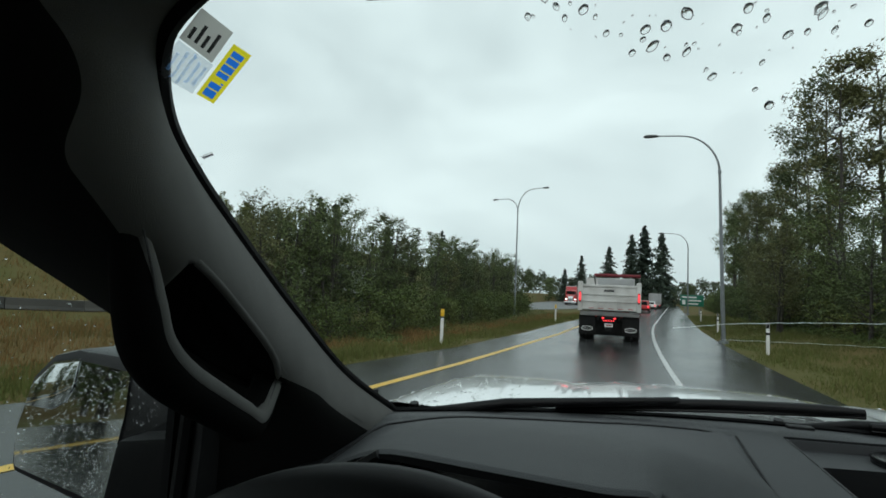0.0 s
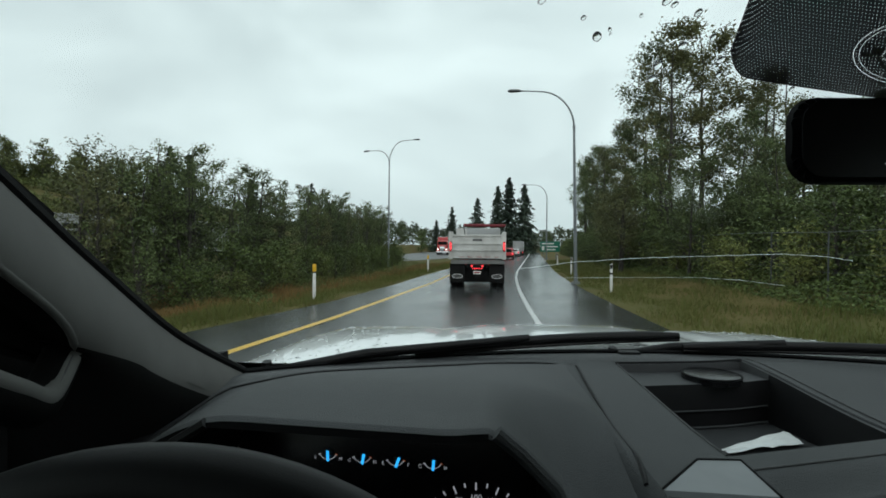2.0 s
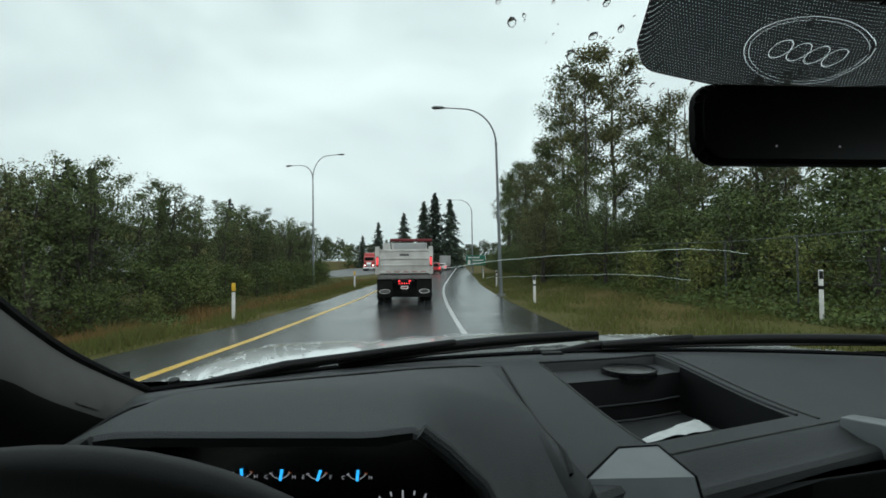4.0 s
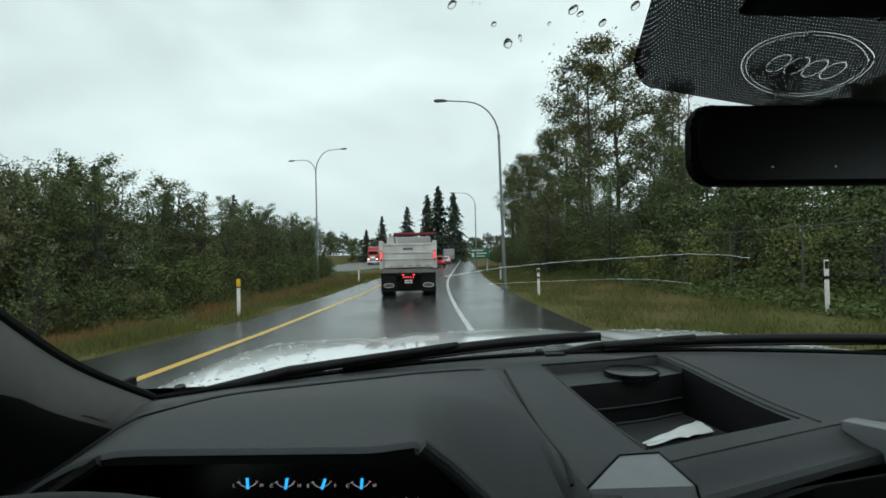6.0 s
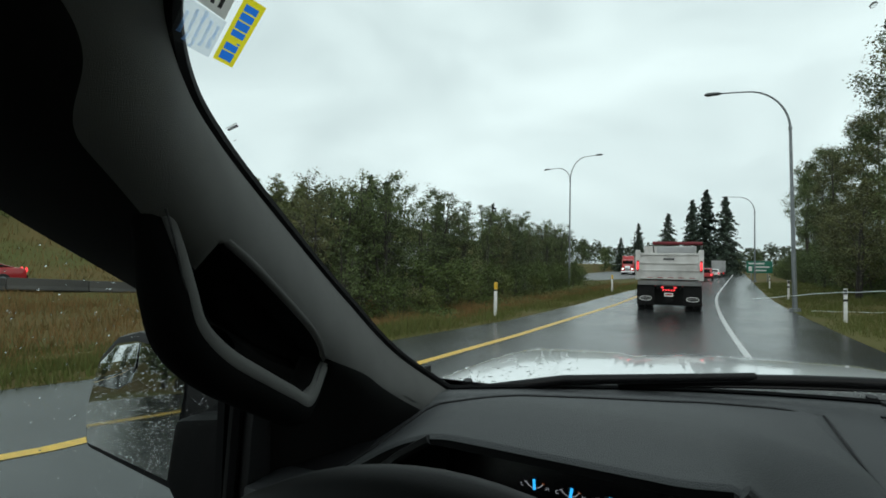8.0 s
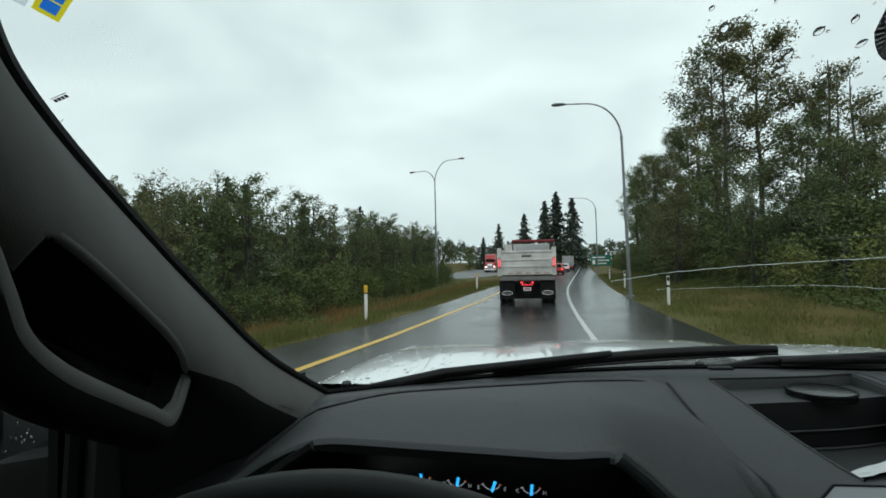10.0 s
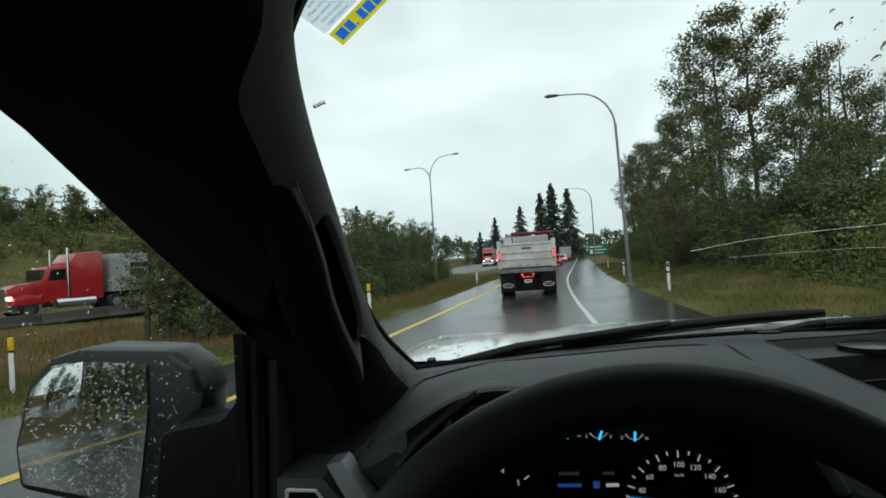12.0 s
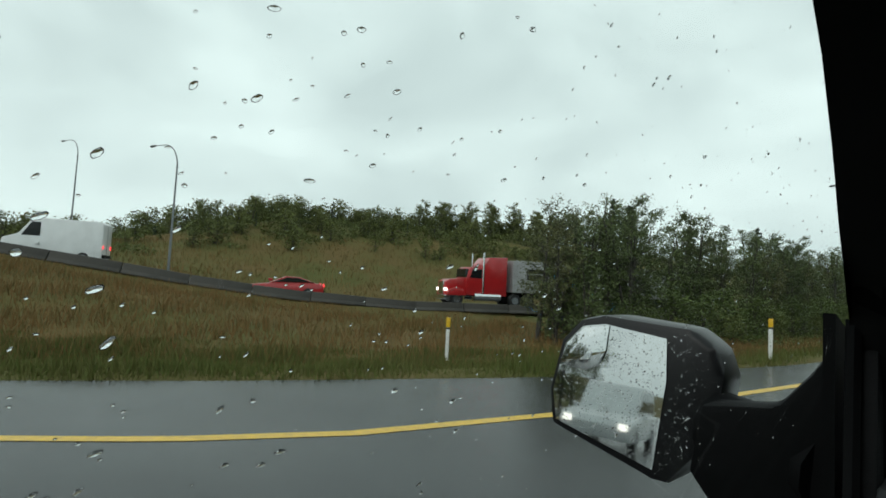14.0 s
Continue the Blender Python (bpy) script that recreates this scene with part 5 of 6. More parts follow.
vent = thing("dash_vent", "black dash air vent with a bright chrome outline", "air vent")
outer = [(-0.800, 1.524), (-0.750, 1.524), (-0.712, 1.480), (-0.712, 1.400), (-0.806, 1.400)]
inner = [(-0.788, 1.513), (-0.757, 1.512), (-0.728, 1.476), (-0.728, 1.410), (-0.794, 1.410)]
part("housing", prismm(outer, "y", 0.428, 0.52, 0.003), M["dash"], vent)
part("mouth", prismm(inner, "y", 0.4265, 0.43), M["black"], vent)
part("chrome_outline", tubem([(x, 0.426, z) for x, z in inner + inner[:1]], 0.0020, 6), M["bright_trim"], vent)
for k in range(5):
    z = 1.498 - 0.019 * k
    part("slat", boxm(-0.786, lerp_at([(1.40, -0.731), (1.476, -0.731), (1.512, -0.758)], z), 0.418, 0.428, z - 0.0025, z + 0.0025, 0.001), M["dash_dark"], vent)

puck = thing("speaker_disc", "flat black mesh speaker disc on the dash", "speaker")
part("disc", tubem([(0.034, 0.866, STEP_Z - 0.002), (0.034, 0.866, STEP_Z + 0.007), (0.034, 0.866, STEP_Z + 0.008)], [0.045, 0.045, 0.042], 40), M["gloss_black"], puck, smooth=40)
part("rim", tubem([(0.034 + 0.044 * math.cos(a), 0.866 + 0.044 * math.sin(a), STEP_Z + 0.0075) for a in (2 * math.pi * k / 48 for k in range(49))], 0.0022, 6), M["black"], puck)

sheet = thing("paper_slip", "crumpled white paper slip in a dark dash tray", "paper")


def slip_point(u, v):
    x, y = -0.008 + 0.126 * u - 0.005 * v, 0.722 + 0.042 * u + 0.010 * v + 0.030 * u * v
    return Vector((x, y, 1.4775 + 0.006 * abs(noise.noise((u * 3.1, v * 2.7, 0.4))) + 0.004 * v * u))


part("sheet", grid(14, 10, slip_point), M["paper"], sheet, smooth=20)


# ---- instruments ----
cluster = thing("instrument_cluster", "dark instrument cluster with lit gauges and cyan needles", "gauge cluster")
FACE_Y = 0.607
part("face", boxm(-0.640, -0.285, FACE_Y + 0.001, FACE_Y + 0.02, 1.36, 1.545, 0.004), M["gloss_black"], cluster)


def face_pose(x, z, off=0.0015):
    return pose(x, FACE_Y - off, z, 90, 0, 0)


def arc_strip(cx, cz, r, a0, a1, w, steps=10):
    bm = bmesh.new()
    rows = []
    for k in range(steps + 1):
        a = radians(a0 + (a1 - a0) * k / steps)
        rows.append([bm.verts.new((cx + q * math.cos(a), FACE_Y - 0.001, cz + q * math.sin(a))) for q in (r - w / 2, r + w / 2)])
    for p, q in zip(rows, rows[1:]):
        bm.faces.new((p[0], p[1], q[1], q[0]))
    return bm


def bar(cx, cz, a, r0, r1, w, off=0.0016):
    a = radians(a)
    d, n = Vector((math.cos(a), 0, math.sin(a))), Vector((-math.sin(a), 0, math.cos(a)))
    c = Vector((cx, FACE_Y - off, cz))
    bm = bmesh.new()
    bm.faces.new([bm.verts.new(c + d * q + n * s) for q, s in ((r0, -w), (r1, -w), (r1, w), (r0, w))])
    return bm


for (gx, gz), left, right, ang in zip(((-0.530, 1.506), (-0.489, 1.5035), (-0.449, 1.501), (-0.405, 1.4985)), "LCEC", "HHFH", (92, 80, 70, 84)):
    part("gauge_arc", arc_strip(gx, gz + 0.007, 0.0112, 205, 335, 0.0008), M["white_lit"], cluster)
    part("gauge_tick", bar(gx, gz + 0.007, 205, 0.0095, 0.013, 0.0004), M["white_lit"], cluster)
    part("gauge_tick", bar(gx, gz + 0.007, 335, 0.0095, 0.013, 0.0004), M["amber_lit"], cluster)
    part("gauge_needle", bar(gx, gz - 0.0060, ang, 0.0, 0.0125, 0.0016, 0.002), M["cyan"], cluster, "lit cyan needle")
    part("gauge_symbol", boxm(gx - 0.0025, gx + 0.005, FACE_Y - 0.001, FACE_Y - 0.0005, gz + 0.001, gz + 0.006), M["dark_print"], cluster)
    text_part("gauge_letter", left, 0.0058, M["white_lit"], cluster, face_pose(gx - 0.0150, gz - 0.0015))
    text_part("gauge_letter", right, 0.0058, M["white_lit"], cluster, face_pose(gx + 0.0150, gz - 0.003))

SX, SZ, SR = -0.354, 1.412, 0.068
for k in range(0, 21):
    a = 205 - 230 * k / 20
    part("speed_tick", bar(SX, SZ, a, SR - (0.009 if k % 2 == 0 else 0.005), SR, 0.0009), M["white_lit"], cluster)
for k, val in enumerate(("0", "20", "40", "60", "80", "100", "120", "140", "160", "180", "200")):
    a = radians(205 - 230 * k / 10)
    text_part("speed_number", val, 0.0095, M["white_lit"], cluster, face_pose(SX + 0.050 * math.cos(a), SZ + 0.050 * math.sin(a)))
text_part("unit", "km/h", 0.0055, M["white_lit"], cluster, face_pose(SX, SZ + 0.037))
part("speed_needle", bar(SX, SZ, 172, 0.012, 0.062, 0.0012, 0.002), M["cyan"], cluster, "lit cyan needle")
TX = -0.590
for k, val in enumerate(("4", "5", "6", "7")):
    a = radians(70 - 32 * k)
    text_part("rev_number", val, 0.0095, M["white_lit"], cluster, face_pose(TX + 0.044 * math.cos(a), SZ + 0.047 * math.sin(a)))
    part("rev_tick", bar(TX, SZ, 70 - 32 * k, 0.054, 0.062, 0.0009), M["white_lit"], cluster)
part("rev_red_band", arc_strip(TX, SZ, 0.058, -40, -5, 0.006), M["red_lit"], cluster)
for k, (w, x, z) in enumerate(((0.026, -0.490, 1.452), (0.014, -0.440, 1.452), (0.030, -0.490, 1.437), (0.016, -0.436, 1.437), (0.030, -0.487, 1.415))):
    part("display_bar", boxm(x - w / 2, x + w / 2, FACE_Y - 0.0012, FACE_Y - 0.0008, z - 0.0022, z + 0.0022), M["blue_lit" if k == 2 else "white_lit" if k == 3 else "grey_label"], cluster)
part("display_icon", boxm(-0.460, -0.452, FACE_Y - 0.0012, FACE_Y - 0.0008, 1.433, 1.442), M["blue_lit"], cluster)

# ---- steering wheel ----
WC, WR, WT = Vector((-0.479, 0.137, 1.497)), 0.176, 0.343
wup, wn = Vector((0, math.sin(WT), math.cos(WT))), Vector((0, -math.cos(WT), math.sin(WT)))
wx = Vector((1, 0, 0))
wheel = thing("steering_wheel", "black leather steering wheel with a thick rim", "steering wheel")
rim = bmesh.new()
tube(rim, [WC + WR * (math.cos(a) * wx + math.sin(a) * wup) for a in (2 * math.pi * k / 96 for k in range(96))] + [WC + WR * wx], 0.0155, 14, caps=False)
part("rim", rim, M["leather"], wheel, smooth=60)
hub = bmesh.new()
tube(hub, [WC - wn * 0.03, WC - wn * 0.005 , WC + wn * 0.012, WC + wn * 0.018], [0.06, 0.07, 0.062, 0.03], 28)
part("hub", hub, M["dash_dark"], wheel)
for a in (195, -15, 270):
    d = math.cos(radians(a)) * wx + math.sin(radians(a)) * wup
    part("spoke", tubem([WC + d * 0.05, WC + d * 0.11 - wn * 0.004, WC + d * (WR - 0.004)], [0.022, 0.017, 0.012], 10), M["dash_dark"], wheel)
part("silver_insert", tubem([WC + 0.075 * wx + 0.02 * wup + 0.016 * wn, WC + 0.115 * wx - 0.01 * wup + 0.014 * wn, WC + 0.135 * wx - 0.03 * wup + 0.010 * wn], [0.006, 0.010, 0.004], 8), M["silver"], wheel)
part("column", tubem([WC - wn * 0.02, WC - wn * 0.34], [0.045, 0.060], 16), M["black"], wheel)

# ---- rear-view mirror and its stem ----
rvm = thing("rear_view_mirror", "black rear-view mirror housing hung from the windshield", "rear-view mirror")
shell = bmesh.new()
prism(shell, [(x - 0.040, z + 1.821) for x, z in rounded_rect(0.272, 0.052, 0.016)], "y", 0.315, 0.340, 0.006)
for v in shell.verts:
    if v.co.y > 0.325:
        v.co.x, v.co.z = -0.028 + (v.co.x + 0.028) * 0.82, 1.821 + (v.co.z - 1.821) * 0.8
part("housing", shell, M["black"], rvm, smooth=50)
part("mirror_glass", prismm([(x - 0.040, z + 1.821) for x, z in rounded_rect(0.262, 0.045, 0.013)], "y", 0.3125, 0.3160), M["gloss_black"], rvm, "dimmed dark mirror glass")
part("stem", tubem([(0.0, 0.338, 1.825), (0.01, 0.375, 1.858), on_glass(0.015, 1.872, -0.002)], [0.010, 0.010, 0.016], 10), M["black"], rvm)
for k in range(2):
    part("indicator", boxm(-0.125 + 0.042 * k, -0.1242 + 0.042 * k, 0.3118, 0.3122, 1.8060, 1.8066), M["white_lit"], rvm)
pod = thing("sensor_cover", "black sensor cover high on the windshield", "sensor cover")
part("cover", prismm([(0.205, 1.985), (0.345, 1.917), (0.335, 1.911), (0.29, 1.917), (0.205, 1.950)], "x", -0.125, 0.125, 0.005), M["black"], pod)
part("lens_window", prismm([(0.296, 1.9145), (0.333, 1.9095), (0.333, 1.9080), (0.296, 1.9130)], "x", -0.03, 0.03), M["gloss_black"], pod, "dark camera window")

# ---- outside mirror on the driver's door ----
side = thing("side_mirror", "black towing side mirror beaded with rain", "side mirror")
side.location.y = 0.0145
out = [(-1.230, 1.464), (-1.239, 1.520), (-1.225, 1.602), (-1.195, 1.638), (-1.155, 1.648), (-1.030, 1.638), (-0.995, 1.613), (-0.982, 1.575), (-0.988, 1.530), (-1.015, 1.460), (-1.048, 1.416), (-1.070, 1.418)]


def turned(bm):
    """Lean the face of the mirror towards the driver."""
    for v in bm.verts:
        v.co.y += (0.16 * (v.co.x + 1.14) + 0.10 * (v.co.z - 1.53)) * smooth01(0.66, 0.56, v.co.y)
    return bm


part("housing", turned(prismm(out, "y", 0.545, 0.640, 0.012)), M["mirror_shell"], side, smooth=50)
glass = [(-1.218, 1.474), (-1.228, 1.520), (-1.213, 1.598), (-1.186, 1.627), (-1.150, 1.633), (-1.058, 1.620), (-1.055, 1.560), (-1.066, 1.434)]
# the glass leans outward a little
part("mirror_glass", turned(prismm(glass, "y", 0.5405, 0.546)), M["mirror"], side, "rain-spotted mirror glass")
spot = [(-1.219, 1.562), (-1.210, 1.597), (-1.184, 1.624), (-1.142, 1.631), (-1.144, 1.592), (-1.154, 1.570), (-1.174, 1.558)]
part("blind_spot_mirror", turned(prismm(spot, "y", 0.5375, 0.5415, 0.001)), M["mirror"], side, "small convex mirror")
part("arm", tubem([(-0.990, 0.585, 1.505), (-0.90, 0.545, 1.505), (-0.84, 0.50, 1.50)], [0.050, 0.045, 0.050], 12), M["black"], side)
sail = [(-0.835, 1.665), (-0.858, 1.615), (-0.895, 1.568), (-0.975, 1.555), (-0.990, 1.470), (-0.955, 1.430), (-0.915, 1.400), (-0.835, 1.360)]
part("mount", prismm(sail, "y", 0.472, 0.525, 0.012), M["black"], side, smooth=50)
part("arm", tubem([(-1.01, 0.59, 1.45), (-0.90, 0.56, 1.46), (-0.84, 0.50, 1.46)], [0.020, 0.030, 0.030], 10), M["black"], side)

# ---- hood, cowl and wipers outside the glass ----
def hood_z(x, y):
    t = (y - 1.10) / 1.35
    ax = abs(x)
    z = 1.453 - 0.030 * t - 0.060 * t * t * t
    z += 0.032 * smooth01(0.50, 0.85, ax) * (1 - t) - 0.05 * smooth01(0.88, 1.02, ax)
    z += 0.012 * smooth01(0.40, 0.30, ax) - 0.010 * smooth01(0.43, 0.47, ax) * smooth01(0.56, 0.49, ax)
    return z - 0.12 * smooth01(0.90, 1.0, t) - 0.02 * smooth01(0.06, 0.0, t)


hood = thing("hood", "wet silver pickup hood covered in rain beads", "vehicle hood")
part("panel", grid(80, 40, lambda u, v: Vector((-1.0 + 2.0 * u, 1.125 + 1.32 * v + 0.16 * (1 - (2 * u - 1) ** 2) * v - 0.22 * (2 * u - 1) ** 2 * (1 - v), hood_z(-1.0 + 2.0 * u, 1.10 + 1.35 * v)))), M["paint_silver"], hood, smooth=40)
skirt = bmesh.new()
box(skirt, -0.98, 0.98, 1.0, 2.50, 0.55, 1.30, 0.03)
part("body_front", skirt, M["paint_silver"], hood)
for sx in (-1, 1):
    part("tyre", tubem([(sx * 0.70, 1.75, 0.42), (sx * 0.98, 1.75, 0.42)], 0.42, 24), M["tyre"], hood)
rear = thing("pickup_body", "wet silver pickup body behind the cab", "vehicle body")
part("rear_door", boxm(-0.99, -0.875, -1.30, -0.30, 0.60, 1.36, 0.02), M["paint_silver"], rear)
part("rear_door", boxm(0.875, 0.99, -1.30, -0.30, 0.60, 1.36, 0.02), M["paint_silver"], rear)
for sx in (-1, 1):
    part("front_door", boxm(sx * 0.95 - 0.045, sx * 0.95 + 0.045, -0.285, 0.985, 0.60, 1.335, 0.02), M["paint_silver"], rear)
part("roof_skin", grid(24, 20, lambda u, v: roof_point(0.03 + 0.94 * u, 0.03 + 0.94 * v) + Vector((0, 0, 0.056))), M["paint_silver"], rear, smooth=60)
part("bed_side", boxm(-1.0, -0.90, -4.2, -1.36, 0.60, 1.42, 0.02), M["paint_silver"], rear)
part("bed_side", boxm(0.90, 1.0, -4.2, -1.36, 0.60, 1.42, 0.02), M["paint_silver"], rear)
part("tailgate", boxm(-0.90, 0.90, -4.2, -4.1, 0.60, 1.40, 0.02), M["paint_silver"], rear)
part("bed_floor", boxm(-0.92, 0.92, -4.1, -1.36, 0.60, 0.70), M["black"], rear)
for sx in (-1, 1):
    part("tyre", tubem([(sx * 0.68, -3.0, 0.42), (sx * 0.97, -3.0, 0.42)], 0.42, 24), M["tyre"], rear)
cowl = thing("cowl", "black plastic cowl below the windshield", "cowl")
def cowl_point(u, v):
    x = -0.80 + 1.6 * u
    return Vector((x, far_y(x) + 0.005 + 0.165 * v, 1.540 - (0.014 + 0.05 * smooth01(0.48, 0.98, abs(x))) * v + 0.014 * math.sin(v * 3.1)))


part("grille", grid(60, 8, cowl_point), M["rubber"], cowl, smooth=60)
part("seal", tubem([(x, far_y(x) + 0.172, 1.526 - 0.055 * smooth01(0.48, 0.98, abs(x)) + 0.005 * noise.noise((x * 26, 1.0, 0.0)) + 0.003 * noise.noise((x * 90, 4.0, 0.0))) for x in (-0.82 + 0.006 * k for k in range(274))], 0.011, 6), M["rubber"], cowl, "ragged rubber hood seal")
part("tray", boxm(-0.80, 0.80, 0.86, 1.20, 1.29, 1.42, 0.01), M["black"], cowl)


def wiper(pivot, knee, tip0, tip1, label):
    w = thing("wiper", label, "wiper", group="windshield wipers")
    a, b = on_glass(*pivot, 0.010), on_glass(*knee, 0.017)
    part("arm", tubem([a + Vector((0, 0.01, -0.012)), a.lerp(b, 0.35) + Vector((0, 0, 0.006)), b], [0.012, 0.009, 0.007], 8), M["wiper"], w, smooth=60)
    line = [on_glass(tip0[0] + (tip1[0] - tip0[0]) * k / 10, tip0[1] + (tip1[1] - tip0[1]) * k / 10, 0.009 + 0.004 * math.sin(math.pi * k / 10)) for k in range(11)]
    part("blade", tubem(line, [0.006] + [0.0095] * 9 + [0.006], 8), M["wiper"], w, smooth=60)
    part("rubber_edge", tubem([on_glass(tip0[0] + (tip1[0] - tip0[0]) * k / 10, tip0[1] + (tip1[1] - tip0[1]) * k / 10 - 0.001, 0.003) for k in range(11)], 0.0035, 5), M["wiper"], w)
    part("pivot_cap", tubem([a + Vector((0, 0.012, -0.03)), a + Vector((0, 0.004, 0.012))], [0.014, 0.008], 12), M["wiper"], w)


wiper((-0.700, 1.540), (-0.25, 1.572), (-0.46, 1.555), (0.02, 1.589), "black wiper resting low on the driver's side")
wiper((-0.070, 1.533), (0.22, 1.568), (0.05, 1.558), (0.58, 1.582), "black wiper resting low on the passenger side")


# ---- rain ----
def drops(name, label, count, where, rmin, rmax, seed, flat=0.45, stretch=1.0):
    """Low domes of water; where(rng) gives a place, a normal and the way down."""
    rng = random.Random(seed)
    vs, fs = [], []
    ring = 8
    for _ in range(count):
        got = where(rng)
        if got is None:
            continue
        c, n, down = got
        n = n.normalized()
        d = (down - n * down.dot(n)).normalized()
        s = n.cross(d)
        r = rmin + (rmax - rmin) * rng.random() ** 3
        ln = r * (1 + (stretch - 1) * rng.random())
        tilt = rng.uniform(-0.5, 0.5)
        d, s = d * math.cos(tilt) + s * math.sin(tilt), s * math.cos(tilt) - d * math.sin(tilt)
        base = len(vs)
        for lift, k in ((0.0, 1.0), (0.55, 0.78), (0.9, 0.4)):
            for j in range(ring):
                a = 2 * math.pi * j / ring
                wob = 1 + 0.16 * math.sin(2 * a + base)
                vs.append(c + d * (math.cos(a) * ln * k * wob) + s * (math.sin(a) * r * k) + n * (lift * r * flat))
        vs.append(c + n * r * flat)
        for lv in range(2):
            for j in range(ring):
                p, q = base + lv * ring + j, base + lv * ring + (j + 1) % ring
                fs.append((p, q, q + ring, p + ring))
        fs += [(base, base + k + 2, base + k + 1, base + k) for k in (1, 3, 5)]
        for j in range(0, ring, 2):
            fs.append((base + 2 * ring + j, base + 2 * ring + (j + 1) % ring, base + 2 * ring + (j + 2) % ring, base + 3 * ring))
    ob = new(name, raw_mesh(name, [tuple(v) for v in vs], fs, M["water"]))
    ob.data.shade_smooth()
    ob.visible_shadow = False
    return tagged(ob, label, "rain drops", kind="stuff")


def on_shield(rng):
    x = rng.uniform(-0.44, 0.60)
    low = lerp_at([(-0.44, 1.926), (-0.30, 1.905), (-0.20, 1.868), (0.6, 1.80)], x)
    z = low + (1.938 - low) * rng.random()
    return on_glass(x, z, 0.001), Vector((0.84 * x, 1.0, 1.85)), Vector((0, 1, -0.5))


def on_far_corner(rng):
    x = 0.14 + 0.46 * rng.random() ** 0.8
    low = lerp_at([(0.14, 1.912), (0.30, 1.852), (0.60, 1.79)], x)
    z = low + (1.936 - low) * rng.random()
    return on_glass(x, z, 0.001), Vector((0.84 * x, 1.0, 1.85)), Vector((0, 1, -0.5))


def on_side(rng):
    y, z = rng.uniform(-0.5, 0.42), max(1.45, min(1.88, rng.gauss(1.70, 0.075)))
    return side_glass_point(y, z, 0.0012), Vector((-1, 0, 0.25)), Vector((0, -0.9, -0.45))


def on_hood(rng):
    x, v = rng.uniform(-0.98, 0.98), rng.random() ** 1.6
    if -0.62 < x < 0.62 and rng.random() < 0.97:
        return None
    u = (x + 1) / 2
    y = 1.125 + 1.32 * v + 0.16 * (1 - (2 * u - 1) ** 2) * v - 0.22 * (2 * u - 1) ** 2 * (1 - v)
    return Vector((x, y, hood_z(x, 1.10 + 1.35 * v) + 0.0005)), Vector((0, 0, 1)), Vector((0, 1, 0))


def on_cowl(rng):
    u, v = rng.random(), 0.15 + 0.85 * rng.random()
    return cowl_point(u, v) + Vector((0, 0, 0.0006)), Vector((0, 0.2, 1)), Vector((0, 1, 0))


def on_mirror(rng):
    x, z = rng.uniform(-1.24, -1.04), rng.uniform(1.44, 1.635)
    if poly_distance(glass, x, z) > -0.002:
        return None
    return Vector((x, (0.5540 if poly_distance(spot, x, z) > 0 else 0.5510) + 0.16 * (x + 1.14) + 0.10 * (z - 1.53), z)), Vector((0, -1, 0)), Vector((0, 0, -1))


def on_shell(rng):
    x, z = rng.uniform(-1.06, -0.97), rng.uniform(1.43, 1.64)
    if poly_distance(out, x, z) > -0.012 or poly_distance(glass, x, z) < 0.002:
        return None
    return Vector((x, 0.5590 + 0.16 * (x + 1.14) + 0.10 * (z - 1.53), z)), Vector((0, -1, 0)), Vector((0, 0, -1))


drops("windshield_drops", "rain drops on the unwiped upper windshield", 420, on_shield, 0.0006, 0.0036, 3, 0.4, 1.7)
drops("passenger_side_drops", "dense rain drops on the unwiped far corner of the windshield", 620, on_far_corner, 0.0006, 0.0040, 13, 0.35, 1.9)
drops("cowl_drops", "rain beads on the black cowl", 1700, on_cowl, 0.0012, 0.0048, 8, 0.5, 1.3)
drops("side_window_drops", "rain drops and short streaks on the door window", 1700, on_side, 0.00025, 0.00078, 4, 0.32, 2.6)
drops("hood_drops", "dense rain beads on the silver hood", 3000, on_hood, 0.0022, 0.0066, 5, 0.48, 1.3)
drops("mirror_drops", "fine rain beads on the mirror glass", 1900, on_mirror, 0.0003, 0.0012, 6, 0.5, 1.4)
drops("mirror_shell_drops", "rain beads on the black mirror housing", 260, on_shell, 0.0006, 0.0017, 7, 0.6, 1.3)


# ---- vehicles and road furniture ----
def wheel_part(parent, x, y, r, w, rim_mat, dual=False):
    t = part("wheel", tubem([(x - w / 2, y, r), (x - w / 2 + 0.03, y, r), (x + w / 2 - 0.03, y, r), (x + w / 2, y, r)], [r - 0.03, r, r, r - 0.03], 24), M["tyre"], parent)
    part("rim", tubem([(x - w / 2 - 0.006, y, r), (x + w / 2 + 0.006, y, r)], r * 0.55, 18), rim_mat, t)
    return t


